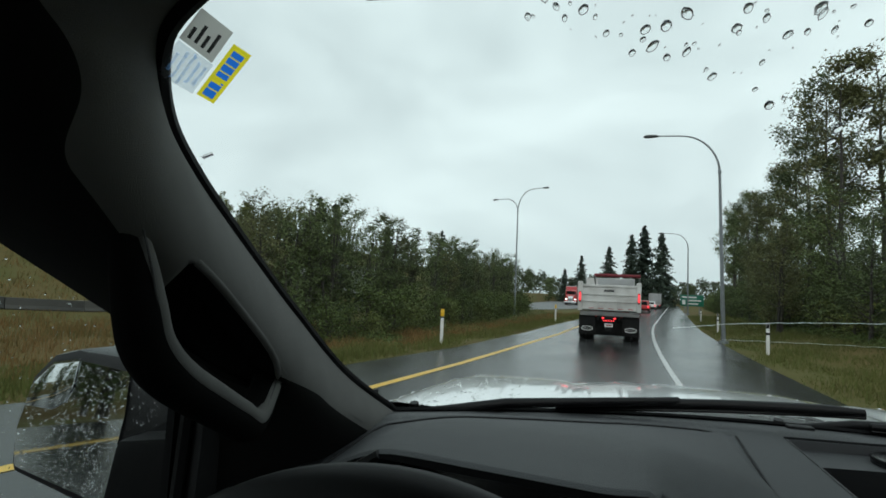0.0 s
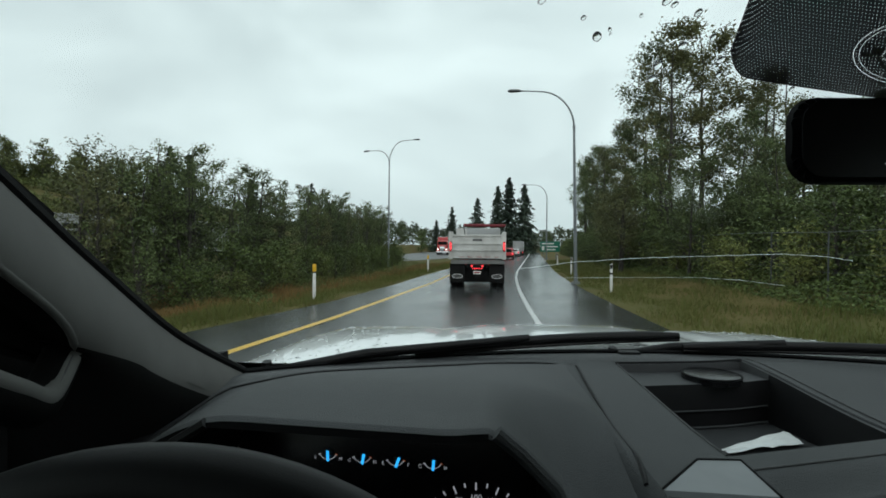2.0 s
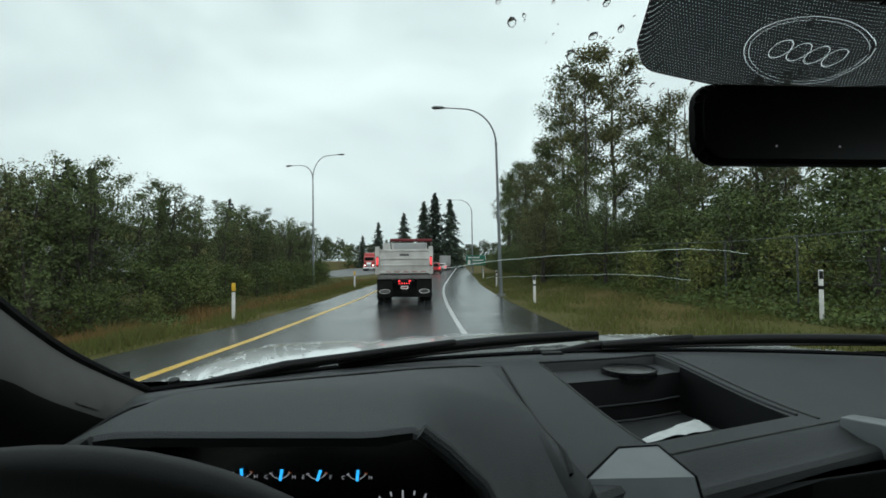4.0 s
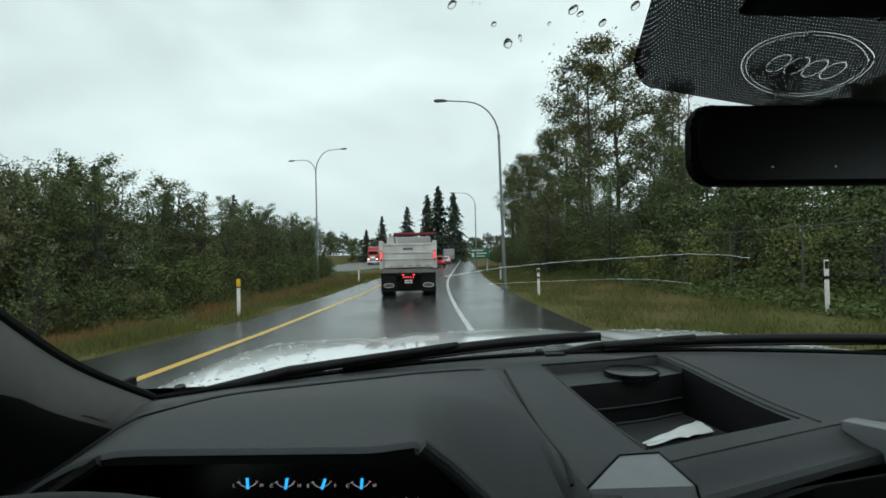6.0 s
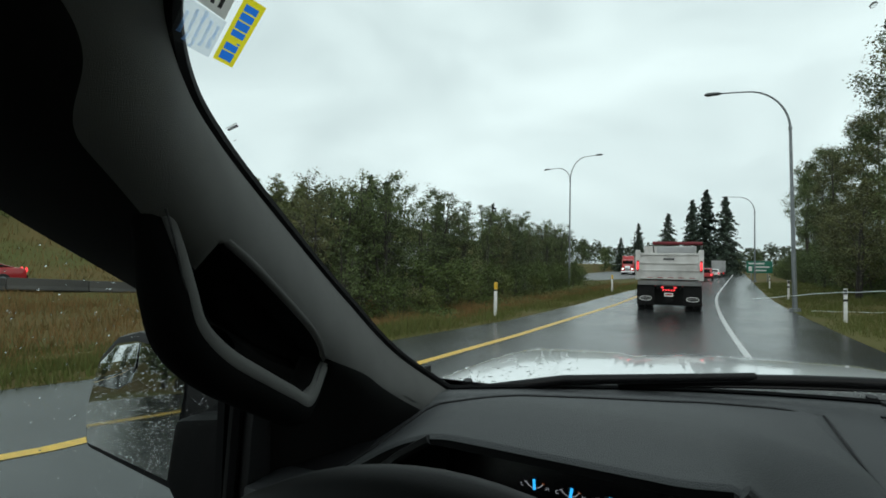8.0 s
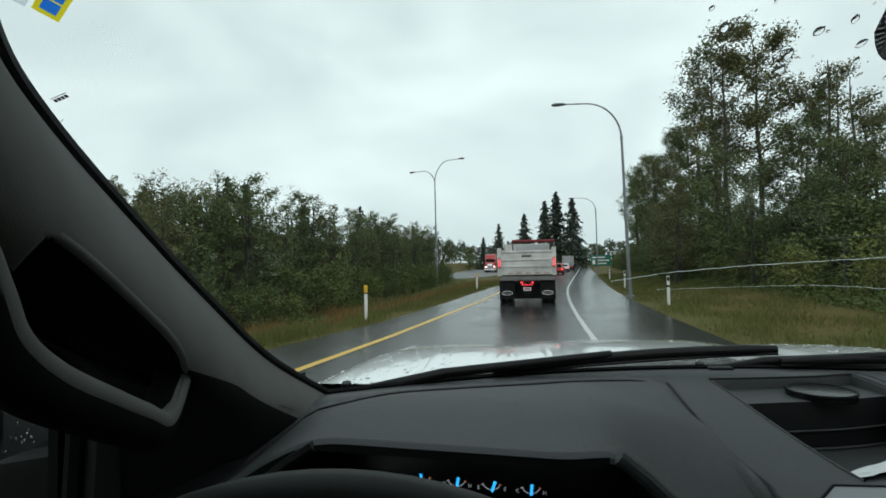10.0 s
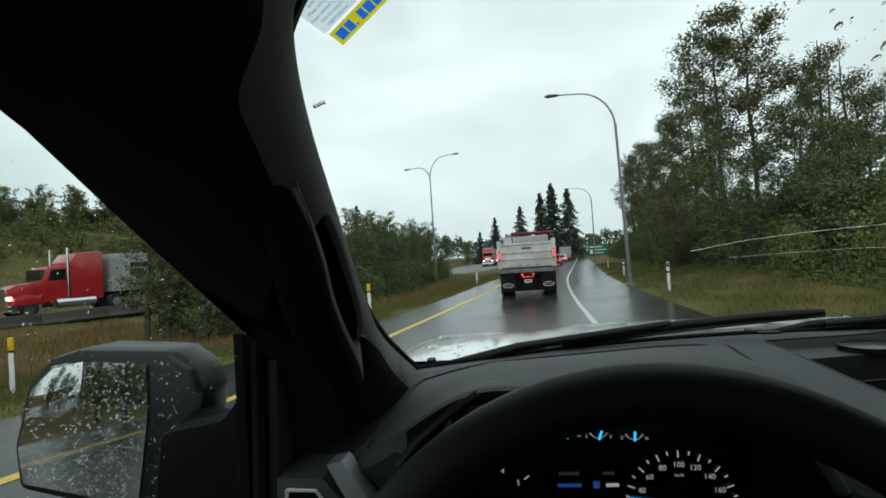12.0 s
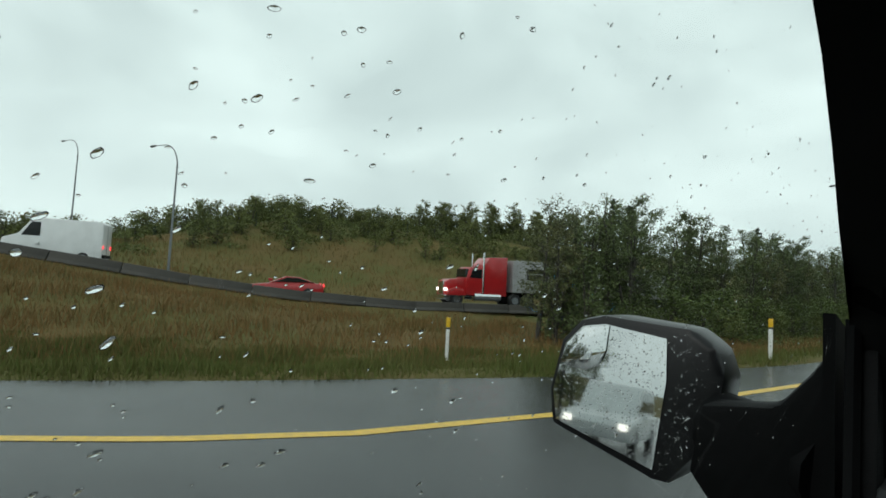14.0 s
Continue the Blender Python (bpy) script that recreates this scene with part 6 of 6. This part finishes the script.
def dump_truck():
    """Tail end towards the camera at local y = 0, 2.5 m wide."""
    t = thing("dump_truck", "dirty white dump truck with lit tail lamps on wet road", "dump truck", pose(0.00, 22.3, 0, 0, 0, -1.5))
    W = 1.15
    # box body with ribbed tailgate
    part("box_floor", boxm(-W, W, 0.05, 4.9, 1.22, 1.32, 0.01), M["truck_grey"], t)
    for sx in (-1, 1):
        part("box_side", boxm(sx * W - 0.05, sx * W + 0.05, 0.05, 4.9, 1.30, 2.36, 0.012), M["truck_white"], t)
        part("corner_post", boxm(sx * W - 0.09, sx * W + 0.09, -0.04, 0.10, 1.22, 2.42, 0.012), M["truck_white"], t)
        lamp = part("tail_lamp", boxm(sx * W - 0.042, sx * W + 0.042, -0.075, -0.035, 1.56, 2.00, 0.01), M["tail_off"], t, "tall lit red tail lamp")
        part("lit_lens", boxm(sx * W - 0.032, sx * W + 0.032, -0.082, -0.074, 1.64, 1.94, 0.006), M["lit_tail"], lamp)
    part("box_front", boxm(-W, W, 4.85, 4.95, 1.30, 2.75, 0.012), M["truck_white"], t)
    gate = part("tailgate", boxm(-W + 0.09, W - 0.09, 0.0, 0.06, 1.28, 2.30, 0.01), M["truck_white"], t, "ribbed white tailgate")
    for z in (1.30, 1.62, 1.90, 2.24):
        part("rib", boxm(-W + 0.10, W - 0.10, -0.035, 0.0, z - 0.035, z + 0.035, 0.012), M["truck_white"], gate)
    for x in (-0.35, 0.35):
        part("rib", boxm(x - 0.03, x + 0.03, -0.028, 0.0, 1.335, 1.585, 0.01), M["truck_white"], gate)
    plate = part("name_plate", boxm(-0.20, 0.20, -0.02, -0.004, 2.02, 2.10, 0.006), M["dark_print"], gate, "small dark maker's plate")
    part("plain_bar", boxm(-0.14, 0.14, -0.026, -0.021, 2.045, 2.075), M["truck_grey"], plate)
    for k in range(5):
        part("red_marker", boxm(-0.80 + 0.38 * k, -0.58 + 0.38 * k, -0.040, -0.034, 1.315, 1.34), M["tail_off"], gate)
    # rolled tarp, its bow and cab shield
    part("tarp_roll", tubem([(-0.62, 0.5, 2.72), (1.22, 0.5, 2.70)], 0.07, 12), M["tarp"], t, "dark red rolled tarp")
    for sx in (-0.60, 1.20):
        part("tarp_arm", tubem([(sx, 0.5, 2.70), (sx + 0.02, 2.4, 1.9)], 0.03, 6), M["truck_grey"], t)
    part("side_board", boxm(-0.58, 1.12, 4.7, 4.8, 2.30, 2.72, 0.01), M["container"], t)
    # chassis, bumper bar, flaps
    for sx in (-0.42, 0.42):
        part("frame_rail", boxm(sx - 0.05, sx + 0.05, 0.1, 8.2, 0.85, 1.15, 0.01), M["chassis"], t)
    part("rear_bar", boxm(-W, W, 0.06, 0.20, 1.02, 1.20, 0.02), M["truck_grey"], t)
    lampbar = part("lamp_panel", boxm(-0.30, 0.30, 0.02, 0.07, 0.72, 0.98, 0.01), M["chassis"], t)
    for k in range(5):
        part("stop_lamp", boxm(-0.225 + 0.10 * k, -0.175 + 0.10 * k, 0.005, 0.022, 0.81, 0.855, 0.008), M["lit_tail"], lampbar)
    for k in range(2):
        part("stop_lamp", boxm(-0.28 + 0.46 * k, -0.18 + 0.46 * k, 0.005, 0.022, 0.91, 0.96, 0.008), M["lit_tail"], lampbar)
    part("number_plate", boxm(-0.16, 0.16, 0.03, 0.045, 0.58, 0.72, 0.004), M["post_white"], t, "white number plate")
    part("plate_bar", boxm(-0.12, 0.12, 0.024, 0.029, 0.63, 0.68), M["tail_off"], t)
    part("hitch", boxm(-0.12, 0.12, 0.0, 0.12, 0.40, 0.58, 0.02), M["chassis"], t)
    for sx in (-1, 1):
        flap = part("mud_flap", boxm(sx * 0.86 - 0.33, sx * 0.86 + 0.33, 0.20, 0.23, 0.22, 1.02, 0.006), M["chassis"], t)
        ring = bmesh.new()
        tube(ring, [(sx * 0.86 + 0.22 * math.cos(a), 0.192, 0.48 + 0.085 * math.sin(a)) for a in (2 * math.pi * k / 28 for k in range(29))], 0.014, 5)
        part("oval_ring", ring, M["post_white"], flap, "pale oval outline")
        part("plain_bar", boxm(sx * 0.86 - 0.14, sx * 0.86 + 0.14, 0.19, 0.197, 0.46, 0.50), M["truck_grey"], flap)
        for y in (0.85, 2.1):
            for dx in (0.0, 0.31):
                wheel_part(t, sx * (1.06 - dx), y, 0.50, 0.27, M["truck_grey"])
        wheel_part(t, sx * 1.05, 7.2, 0.50, 0.28, M["truck_grey"])
        part("cab_mirror", boxm(sx * 1.30 - 0.08, sx * 1.30 + 0.08, 6.0, 6.08, 1.75, 2.25, 0.02), M["chassis"], t)
        part("mirror_bracket", tubem([(sx * 1.0, 6.3, 2.2), (sx * 1.28, 6.05, 2.2)], 0.02, 5), M["chassis"], t)
        part("exhaust_stack", tubem([(sx * 0.98, 5.15, 0.9), (sx * 0.98, 5.15, 2.95)], 0.065, 10), M["chrome"], t)
    part("axle_housing", boxm(-0.62, 0.62, 0.45, 0.75, 0.20, 0.95, 0.06), M["chassis"], t)
    part("axle", tubem([(-1.0, 0.85, 0.50), (1.0, 0.85, 0.50)], 0.10, 8), M["chassis"], t)
    part("axle", tubem([(-1.0, 2.1, 0.50), (1.0, 2.1, 0.50)], 0.10, 8), M["chassis"], t)
    cabp = part("cab", prismm([(5.2, 1.0), (5.2, 2.62), (5.5, 2.72), (6.6, 2.70), (7.0, 2.0), (8.5, 1.85), (8.6, 0.7), (5.2, 0.7)], "x", -0.98, 0.98, 0.05), M["red_paint"], t, "dark red truck cab")
    part("rear_window", boxm(-0.55, 0.55, 5.18, 5.199, 2.05, 2.45), M["car_glass"], cabp)


dump_truck()


def car(label, length, width, height, paint, m, kind="suv", lit=True, category="car", group="cars on the road", front=False):
    """Rear at local y = 0, facing +y."""
    c = thing("car", label, category, m, group=group)
    L, H, w = length, height, width / 2
    if kind == "coupe":
        low = [(0.0, 0.45), (0.02, 0.82), (0.25, 0.92), (L * 0.62, 0.86), (L * 0.95, 0.70), (L, 0.52), (L - 0.05, 0.28), (0.08, 0.28)]
        top = [(0.35, 0.90), (L * 0.30, H - 0.02), (L * 0.46, H), (L * 0.66, 0.86)]
    elif kind == "van":
        low = [(0.0, 0.40), (0.0, H - 0.12), (0.10, H), (L * 0.70, H), (L * 0.83, H * 0.62), (L * 0.98, H * 0.50), (L, 0.45), (L - 0.05, 0.30), (0.05, 0.30)]
        top = None
    else:
        low = [(0.0, 0.45), (0.0, 0.95), (0.08, 1.02), (L * 0.72, 1.00), (L * 0.96, 0.90), (L, 0.70), (L - 0.04, 0.32), (0.05, 0.32)]
        top = [(0.04, 1.00), (0.30, H - 0.05), (0.6, H), (L * 0.52, H), (L * 0.72, 0.99)]
    body = part("body", prismm(low, "x", -w, w, 0.06), paint, c)
    if top:
        part("cabin", prismm(top, "x", -w * 0.88, w * 0.88, 0.05), paint, c)
        for sx in (-1, 1):
            cy = sum(p[0] for p in top) / len(top)
            cz = sum(p[1] for p in top) / len(top)
            part("side_window", prismm([(cy + (y - cy) * 0.84, cz + (z - cz) * 0.72) for y, z in top], "x", sx * w * 0.88 - 0.006, sx * w * 0.88 + 0.006), M["car_glass"], c)
        if kind == "suv":
            part("rear_window", prismm([(-w * 0.72, 1.06), (w * 0.72, 1.06), (w * 0.62, H - 0.14), (-w * 0.62, H - 0.14)], "y", 0.06, 0.14), M["car_glass"], c)
    else:
        part("rear_door_seam", boxm(-0.01, 0.01, -0.008, 0.004, 0.5, H - 0.15), M["chassis"], c)
        for sx in (-1, 1):
            part("side_window", prismm([(L * 0.62, H * 0.58), (L * 0.62, H * 0.9), (L * 0.71, H * 0.9), (L * 0.80, H * 0.58)], "x", sx * w - 0.006, sx * w + 0.006), M["car_glass"], c)
    part("bumper", boxm(-w * 0.96, w * 0.96, -0.05, 0.10, 0.36, 0.56, 0.03), M["chassis"], c)
    for sx in (-1, 1):
        z = 0.80 if kind != "van" else 1.0
        part("tail_lamp", boxm(sx * w * 0.82 - 0.11, sx * w * 0.82 + 0.11, -0.02, 0.05, z - 0.10, z + 0.12, 0.015), M["lit_tail"] if lit else M["tail_off"], c, "red tail lamp")
        for y in (L * 0.19, L * 0.81):
            wheel_part(c, sx * (w - 0.10), y, 0.33, 0.22, M["galv"])
        part("headlamp", boxm(sx * w * 0.78 - 0.13, sx * w * 0.78 + 0.13, L - 0.06, L + 0.03, 0.62, 0.80, 0.02), M["headlamp"] if front else M["truck_grey"], c, "headlamp")
        part("door_mirror", boxm(sx * (w + 0.07) - 0.07, sx * (w + 0.07) + 0.07, L * 0.62, L * 0.66, 0.98, 1.12, 0.02), paint, c)
    return c


def heading(s, p, back=False):
    """A pose on the highway; facing forwards along it, or back."""
    x, y = hw(s, p)
    q = hw(s + 1, p)
    a = math.degrees(math.atan2(x - q[0], q[1] - y))
    return pose(x, y, 0.04 + hw_base(s), 0, 0, a + (180 if back else 0))


car("red sport utility vehicle with lit tail lamps on wet asphalt", 4.5, 1.85, 1.65, M["red_paint"], pose(white_x(74) - 2.6, 74, 0, 0, 0, -7))
car("white car with lit tail lamps far down the ramp", 4.4, 1.8, 1.5, M["white_paint"], pose(white_x(96) - 2.4, 96, 0, 0, 0, -7))
car("low red coupe passing behind the concrete barrier", 4.7, 1.85, 1.28, M["red_paint"], heading(17.5, -2.4, True), "coupe")
car("tall white delivery van with lit tail lamps", 5.0, 2.0, 2.5, M["white_paint"], heading(5.0, 2.2, True), "van", True, "van")
car("white sport utility vehicle with lit tail lamps", 4.6, 1.9, 1.75, M["white_paint"], heading(-0.9, 2.4, True))


car("white pickup with lit headlamps following behind", 5.4, 2.0, 1.9, M["white_paint"], pose(-4.4, -19.5, 0, 0, 0, 0), front=True)


def box_truck():
    t = thing("box_truck", "small pale box truck far along the ramp", "truck", pose(white_x(112) - 2.2, 112, 0, 0, 0, -7), group="cars on the road")
    part("cargo_box", boxm(-1.15, 1.15, 0, 5.2, 0.95, 3.1, 0.03), M["container"], t)
    part("cab", prismm([(5.3, 0.6), (5.3, 2.3), (6.4, 2.3), (7.0, 1.5), (7.6, 1.3), (7.6, 0.6)], "x", -1.0, 1.0, 0.05), M["white_paint"], t)
    part("bumper", boxm(-1.1, 1.1, -0.05, 0.1, 0.55, 0.75, 0.02), M["chassis"], t)
    for sx in (-1, 1):
        part("tail_lamp", boxm(sx * 0.95 - 0.08, sx * 0.95 + 0.08, -0.08, -0.04, 0.6, 0.7), M["lit_tail"], t)
        for y in (1.2, 6.4):
            wheel_part(t, sx * 0.95, y, 0.45, 0.26, M["galv"])


box_truck()


def semi(label, m, paint, trailers, group="highway trucks"):
    """A long-nosed tractor; front bumper at local y = 0, facing -y, trailer behind at +y."""
    t = thing("semi_truck", label, "semi truck", m, group=group)
    part("nose", prismm([(0.15, 0.75), (0.15, 1.75), (0.5, 1.95), (1.9, 2.1), (1.9, 0.75)], "x", -0.85, 0.85, 0.06), paint, t)
    cabin = part("cabin", prismm([(1.75, 0.8), (1.75, 2.1), (2.05, 2.95), (3.2, 3.05), (3.2, 0.8)], "x", -1.1, 1.1, 0.06), paint, t)
    part("sleeper", prismm([(3.2, 0.8), (3.2, 3.2), (3.6, 3.75), (5.1, 3.85), (5.1, 0.8)], "x", -1.2, 1.2, 0.06), paint, t)
    part("windscreen", prismm([(-0.98, 2.15), (0.98, 2.15), (0.9, 2.8), (-0.9, 2.8)], "y", 1.72, 1.95), M["car_glass"], cabin)
    part("grille", boxm(-0.5, 0.5, 0.08, 0.18, 0.8, 1.75, 0.02), M["chrome"], t, "bright chrome grille")
    part("bumper", boxm(-1.2, 1.2, -0.05, 0.15, 0.40, 0.75, 0.04), M["chrome"], t, "chrome bumper")
    for sx in (-1, 1):
        part("side_window", prismm([(2.0, 2.1), (2.2, 2.75), (3.0, 2.8), (3.0, 2.1)], "x", sx * 1.1 - 0.008, sx * 1.1 + 0.008), M["car_glass"], cabin)
        part("fender", prismm([(0.2, 0.75), (0.3, 1.15), (0.9, 1.35), (1.5, 1.2), (1.75, 0.75)], "x", sx * 1.02 - 0.18, sx * 1.02 + 0.18, 0.04), paint, t)
        part("headlamp", boxm(sx * 0.85 - 0.16, sx * 0.85 + 0.16, 0.08, 0.25, 1.05, 1.28, 0.03), M["headlamp"], t, "lit headlamp")
        part("exhaust_stack", tubem([(sx * 1.12, 3.12, 1.0), (sx * 1.12, 3.12, 4.1)], 0.08, 10), M["chrome"], t)
        part("fuel_tank", tubem([(sx * 1.0, 2.4, 0.7), (sx * 1.0, 4.6, 0.7)], 0.30, 14), M["chrome"], t)
        wheel_part(t, sx * 1.02, 1.0, 0.50, 0.28, M["chrome"])
        for y in (5.9, 7.1):
            wheel_part(t, sx * 0.95, y, 0.50, 0.5, M["galv"])
    part("frame_rail", boxm(-0.5, 0.5, 1.0, 8.0, 0.7, 0.95, 0.02), M["chassis"], t)
    y = 5.6
    for L in trailers:
        tr = part("trailer", boxm(-1.25, 1.25, y, y + L, 1.15, 3.65, 0.03), M["container"], t, "grey container trailer")
        n = int(L / 0.45)
        for k in range(n):
            yy = y + 0.2 + (L - 0.4) * k / n
            for sx in (-1, 1):
                part("corrugation", boxm(sx * 1.262 - 0.018, sx * 1.262 + 0.018, yy, yy + 0.2, 1.3, 3.7), M["container"], tr)
        for k, (a, b) in enumerate(((0.30, 0.42), (0.47, 0.62))):
            for sx in (-1, 1):
                part("plain_bar", boxm(sx * 1.284 - 0.005, sx * 1.284 + 0.005, y + L * 0.15, y + L * (0.36 - 0.05 * k), 1.15 + 2.7 * (1 - b), 1.15 + 2.7 * (1 - a)), M["dark_print"], tr)
        for dy in (1.0, 2.2):
            for sx in (-1, 1):
                wheel_part(t, sx * 0.95, y + L - dy, 0.48, 0.5, M["galv"])
        part("under_frame", boxm(-0.5, 0.5, y + 0.3, y + L - 0.2, 0.75, 1.15), M["chassis"], t)
        y += L + 0.8


semi("red long-nosed semi truck hauling grey container trailers", heading(27.0, 2.8), M["red_paint"], (8.2, 9.4))
semi("red semi truck with lit headlamps far along the highway", heading(112, -2.3), M["red_paint"], (12.0,))
semi("white semi truck following on the highway", heading(140, -2.3), M["white_paint"], (12.0,))


def street_lamp(label, m, height=9.4, arms=((-2.6, 1.0),), lean=0.0):
    """A tapered pole with one or two long curved arms; arms are (reach, rise)."""
    t = thing("street_lamp", label, "street lamp", m, group="street lamps")
    top = height - 1.7
    part("pole", tubem([(0, 0, -0.1), (0, 0, top * 0.5), (0, 0, top)], [0.095, 0.075, 0.055], 12), M["galv"], t)
    part("base_plate", tubem([(0, 0, -0.05), (0, 0, 0.10)], [0.22, 0.20], 12), M["galv"], t)
    part("collar", tubem([(0, 0, top - 0.06), (0, 0, top + 0.06)], 0.075, 12), M["galv"], t)
    for reach, rise in arms:
        pts = [(reach * (1 - math.cos(k / 10 * math.pi / 2)) * 0.62, 0, top + 1.7 * rise * math.sin(k / 10 * math.pi / 2)) for k in range(11)]
        end = pts[-1]
        pts.append((reach, 0, end[2] + 0.02))
        arm = part("arm", tubem(pts, [0.05 - 0.0018 * k for k in range(12)], 8), M["galv"], t)
        sg = 1 if reach > 0 else -1
        head = bmesh.new()
        tube(head, [(reach, 0, end[2] + 0.02), (reach + sg * 0.15, 0, end[2] + 0.03), (reach + sg * 0.55, 0, end[2] + 0.01), (reach + sg * 0.68, 0, end[2])], [0.05, 0.10, 0.12, 0.05], 10)
        for v in head.verts:
            v.co.z = end[2] + (v.co.z - end[2]) * 0.7
        part("lamp_head", head, M["lamp_head"], arm, "dark cobra lamp head")
    return t


street_lamp("tall grey steel street lamp with a curved arm", pose(4.9, 25.6, 0, 0, -1.2, 8))
street_lamp("grey street lamp far along the ramp", pose(9.5, 66, 0.3, 0, 0, 5), 9.4)
street_lamp("two-armed grey street lamp in the grass median", pose(-8.2, 50, land_z(-8.2, 50), 0, 0, -20), 11.8, ((-2.2, 0.8), (2.6, 1.25)))
street_lamp("single-arm street lamp beside the highway", pose(-40, 9.5, 0, 0, 0, 20), 10.5)
street_lamp("street lamp far behind on the highway", pose(-62, 6, land_z(-62, 6), 0, 0, 20), 10.5)


def delineator(x, y, yellow, label):
    t = thing("marker_post", label, "marker post", pose(x, y, land_z(x, y) - 0.02, 0, 0, 0), group="marker posts")
    part("post", prismm([(-0.055, -0.012), (0.055, -0.012), (0.045, 0.012), (-0.045, 0.012)], "z", -0.1, 1.15, 0.003), M["post_white"], t)
    part("reflector", boxm(-0.045, 0.045, -0.018, -0.012, 0.95, 1.12, 0.003), M["amber_reflector"] if yellow else M["dark_print"], t)
    if yellow:
        part("yellow_cap", boxm(-0.058, 0.058, -0.017, 0.017, 0.93, 1.17, 0.003), M["amber_reflector"], t, "yellow reflective cap")
        part("black_band", boxm(-0.058, 0.058, -0.0165, 0.0165, 0.88, 0.925, 0.002), M["dark_print"], t)
    else:
        part("black_band", boxm(-0.058, 0.058, -0.0165, 0.0165, 0.72, 0.80, 0.002), M["dark_print"], t)


delineator(-5.4, 16.6, True, "white marker post with a yellow cap beside the road")
delineator(left_x(36) - 0.6, 36, True, "distant white marker post with a yellow cap")
delineator(-10.2, 8.6, True, "leaning white marker post with a yellow cap in tall grass")
delineator(right_x(21) + 0.9, 21, False, "white marker post with a black band beside the shoulder")
delineator(right_x(34) + 0.8, 34, False, "white marker post with a black band beside the shoulder")
delineator(right_x(52) + 0.8, 52, False, "small white marker post far along the shoulder")
delineator(8.9, 10.5, False, "white marker post with a black band in tall grass")


def road_sign():
    t = thing("road_sign", "green direction sign with pale bars on two posts", "road sign", pose(right_x(70) + 0.6, 70, land_z(right_x(70) + 0.6, 70), 0, 0, -4))
    for sx in (-0.8, 0.8):
        part("post", tubem([(sx, 0, -0.1), (sx, 0, 2.4)], 0.05, 8), M["galv"], t)
    part("panel", boxm(-1.3, 1.3, -0.06, -0.03, 1.2, 2.6, 0.02), M["sign_green"], t)
    for k, (a, b, z) in enumerate(((-1.1, 0.5, 2.3), (-0.4, 1.0, 1.9), (-0.4, 0.7, 1.5))):
        part("pale_bar", boxm(a, b, -0.072, -0.062, z - 0.08, z + 0.08), M["post_white"], t)
    part("pale_bar", boxm(-1.1, -0.75, -0.072, -0.062, 1.4, 1.95), M["post_white"], t)


road_sign()


def wire_fence():
    t = thing("wire_fence", "old chain-link fence with a top rail before the wood", "fence")
    ys = [9 + 3.0 * k for k in range(12)]
    def fx(y):
        return right_x(y) + 5.6
    for y in ys:
        z = land_z(fx(y), y)
        part("fence_post", tubem([(fx(y), y, z - 0.1), (fx(y), y, z + 1.85)], 0.022, 6), M["lamp_head"], t)
    part("top_rail", tubem([(fx(y), y, land_z(fx(y), y) + 1.83) for y in ys], 0.012, 6), M["lamp_head"], t)
    for h in (0.2, 0.7, 1.2):
        part("strand", tubem([(fx(y), y, land_z(fx(y), y) + h) for y in ys], 0.006, 4), M["lamp_head"], t)


wire_fence()

shed = thing("far_building", "long pale building with a flat roof beyond the highway", "building", pose(-150, -6, land_z(-150, -6) - 0.4, 0, 0, 86))
part("wall", boxm(-20, 20, 0, 12, 0, 5.0, 0.1), M["far_building"], shed)
part("roof", boxm(-20.4, 20.4, -0.4, 12.4, 5.0, 5.5, 0.1), M["truck_grey"], shed)
for k in range(9):
    part("window", boxm(-18.4 + 4.4 * k, -15.6 + 4.4 * k, -0.05, 0.05, 1.6, 3.2), M["car_glass"], shed)
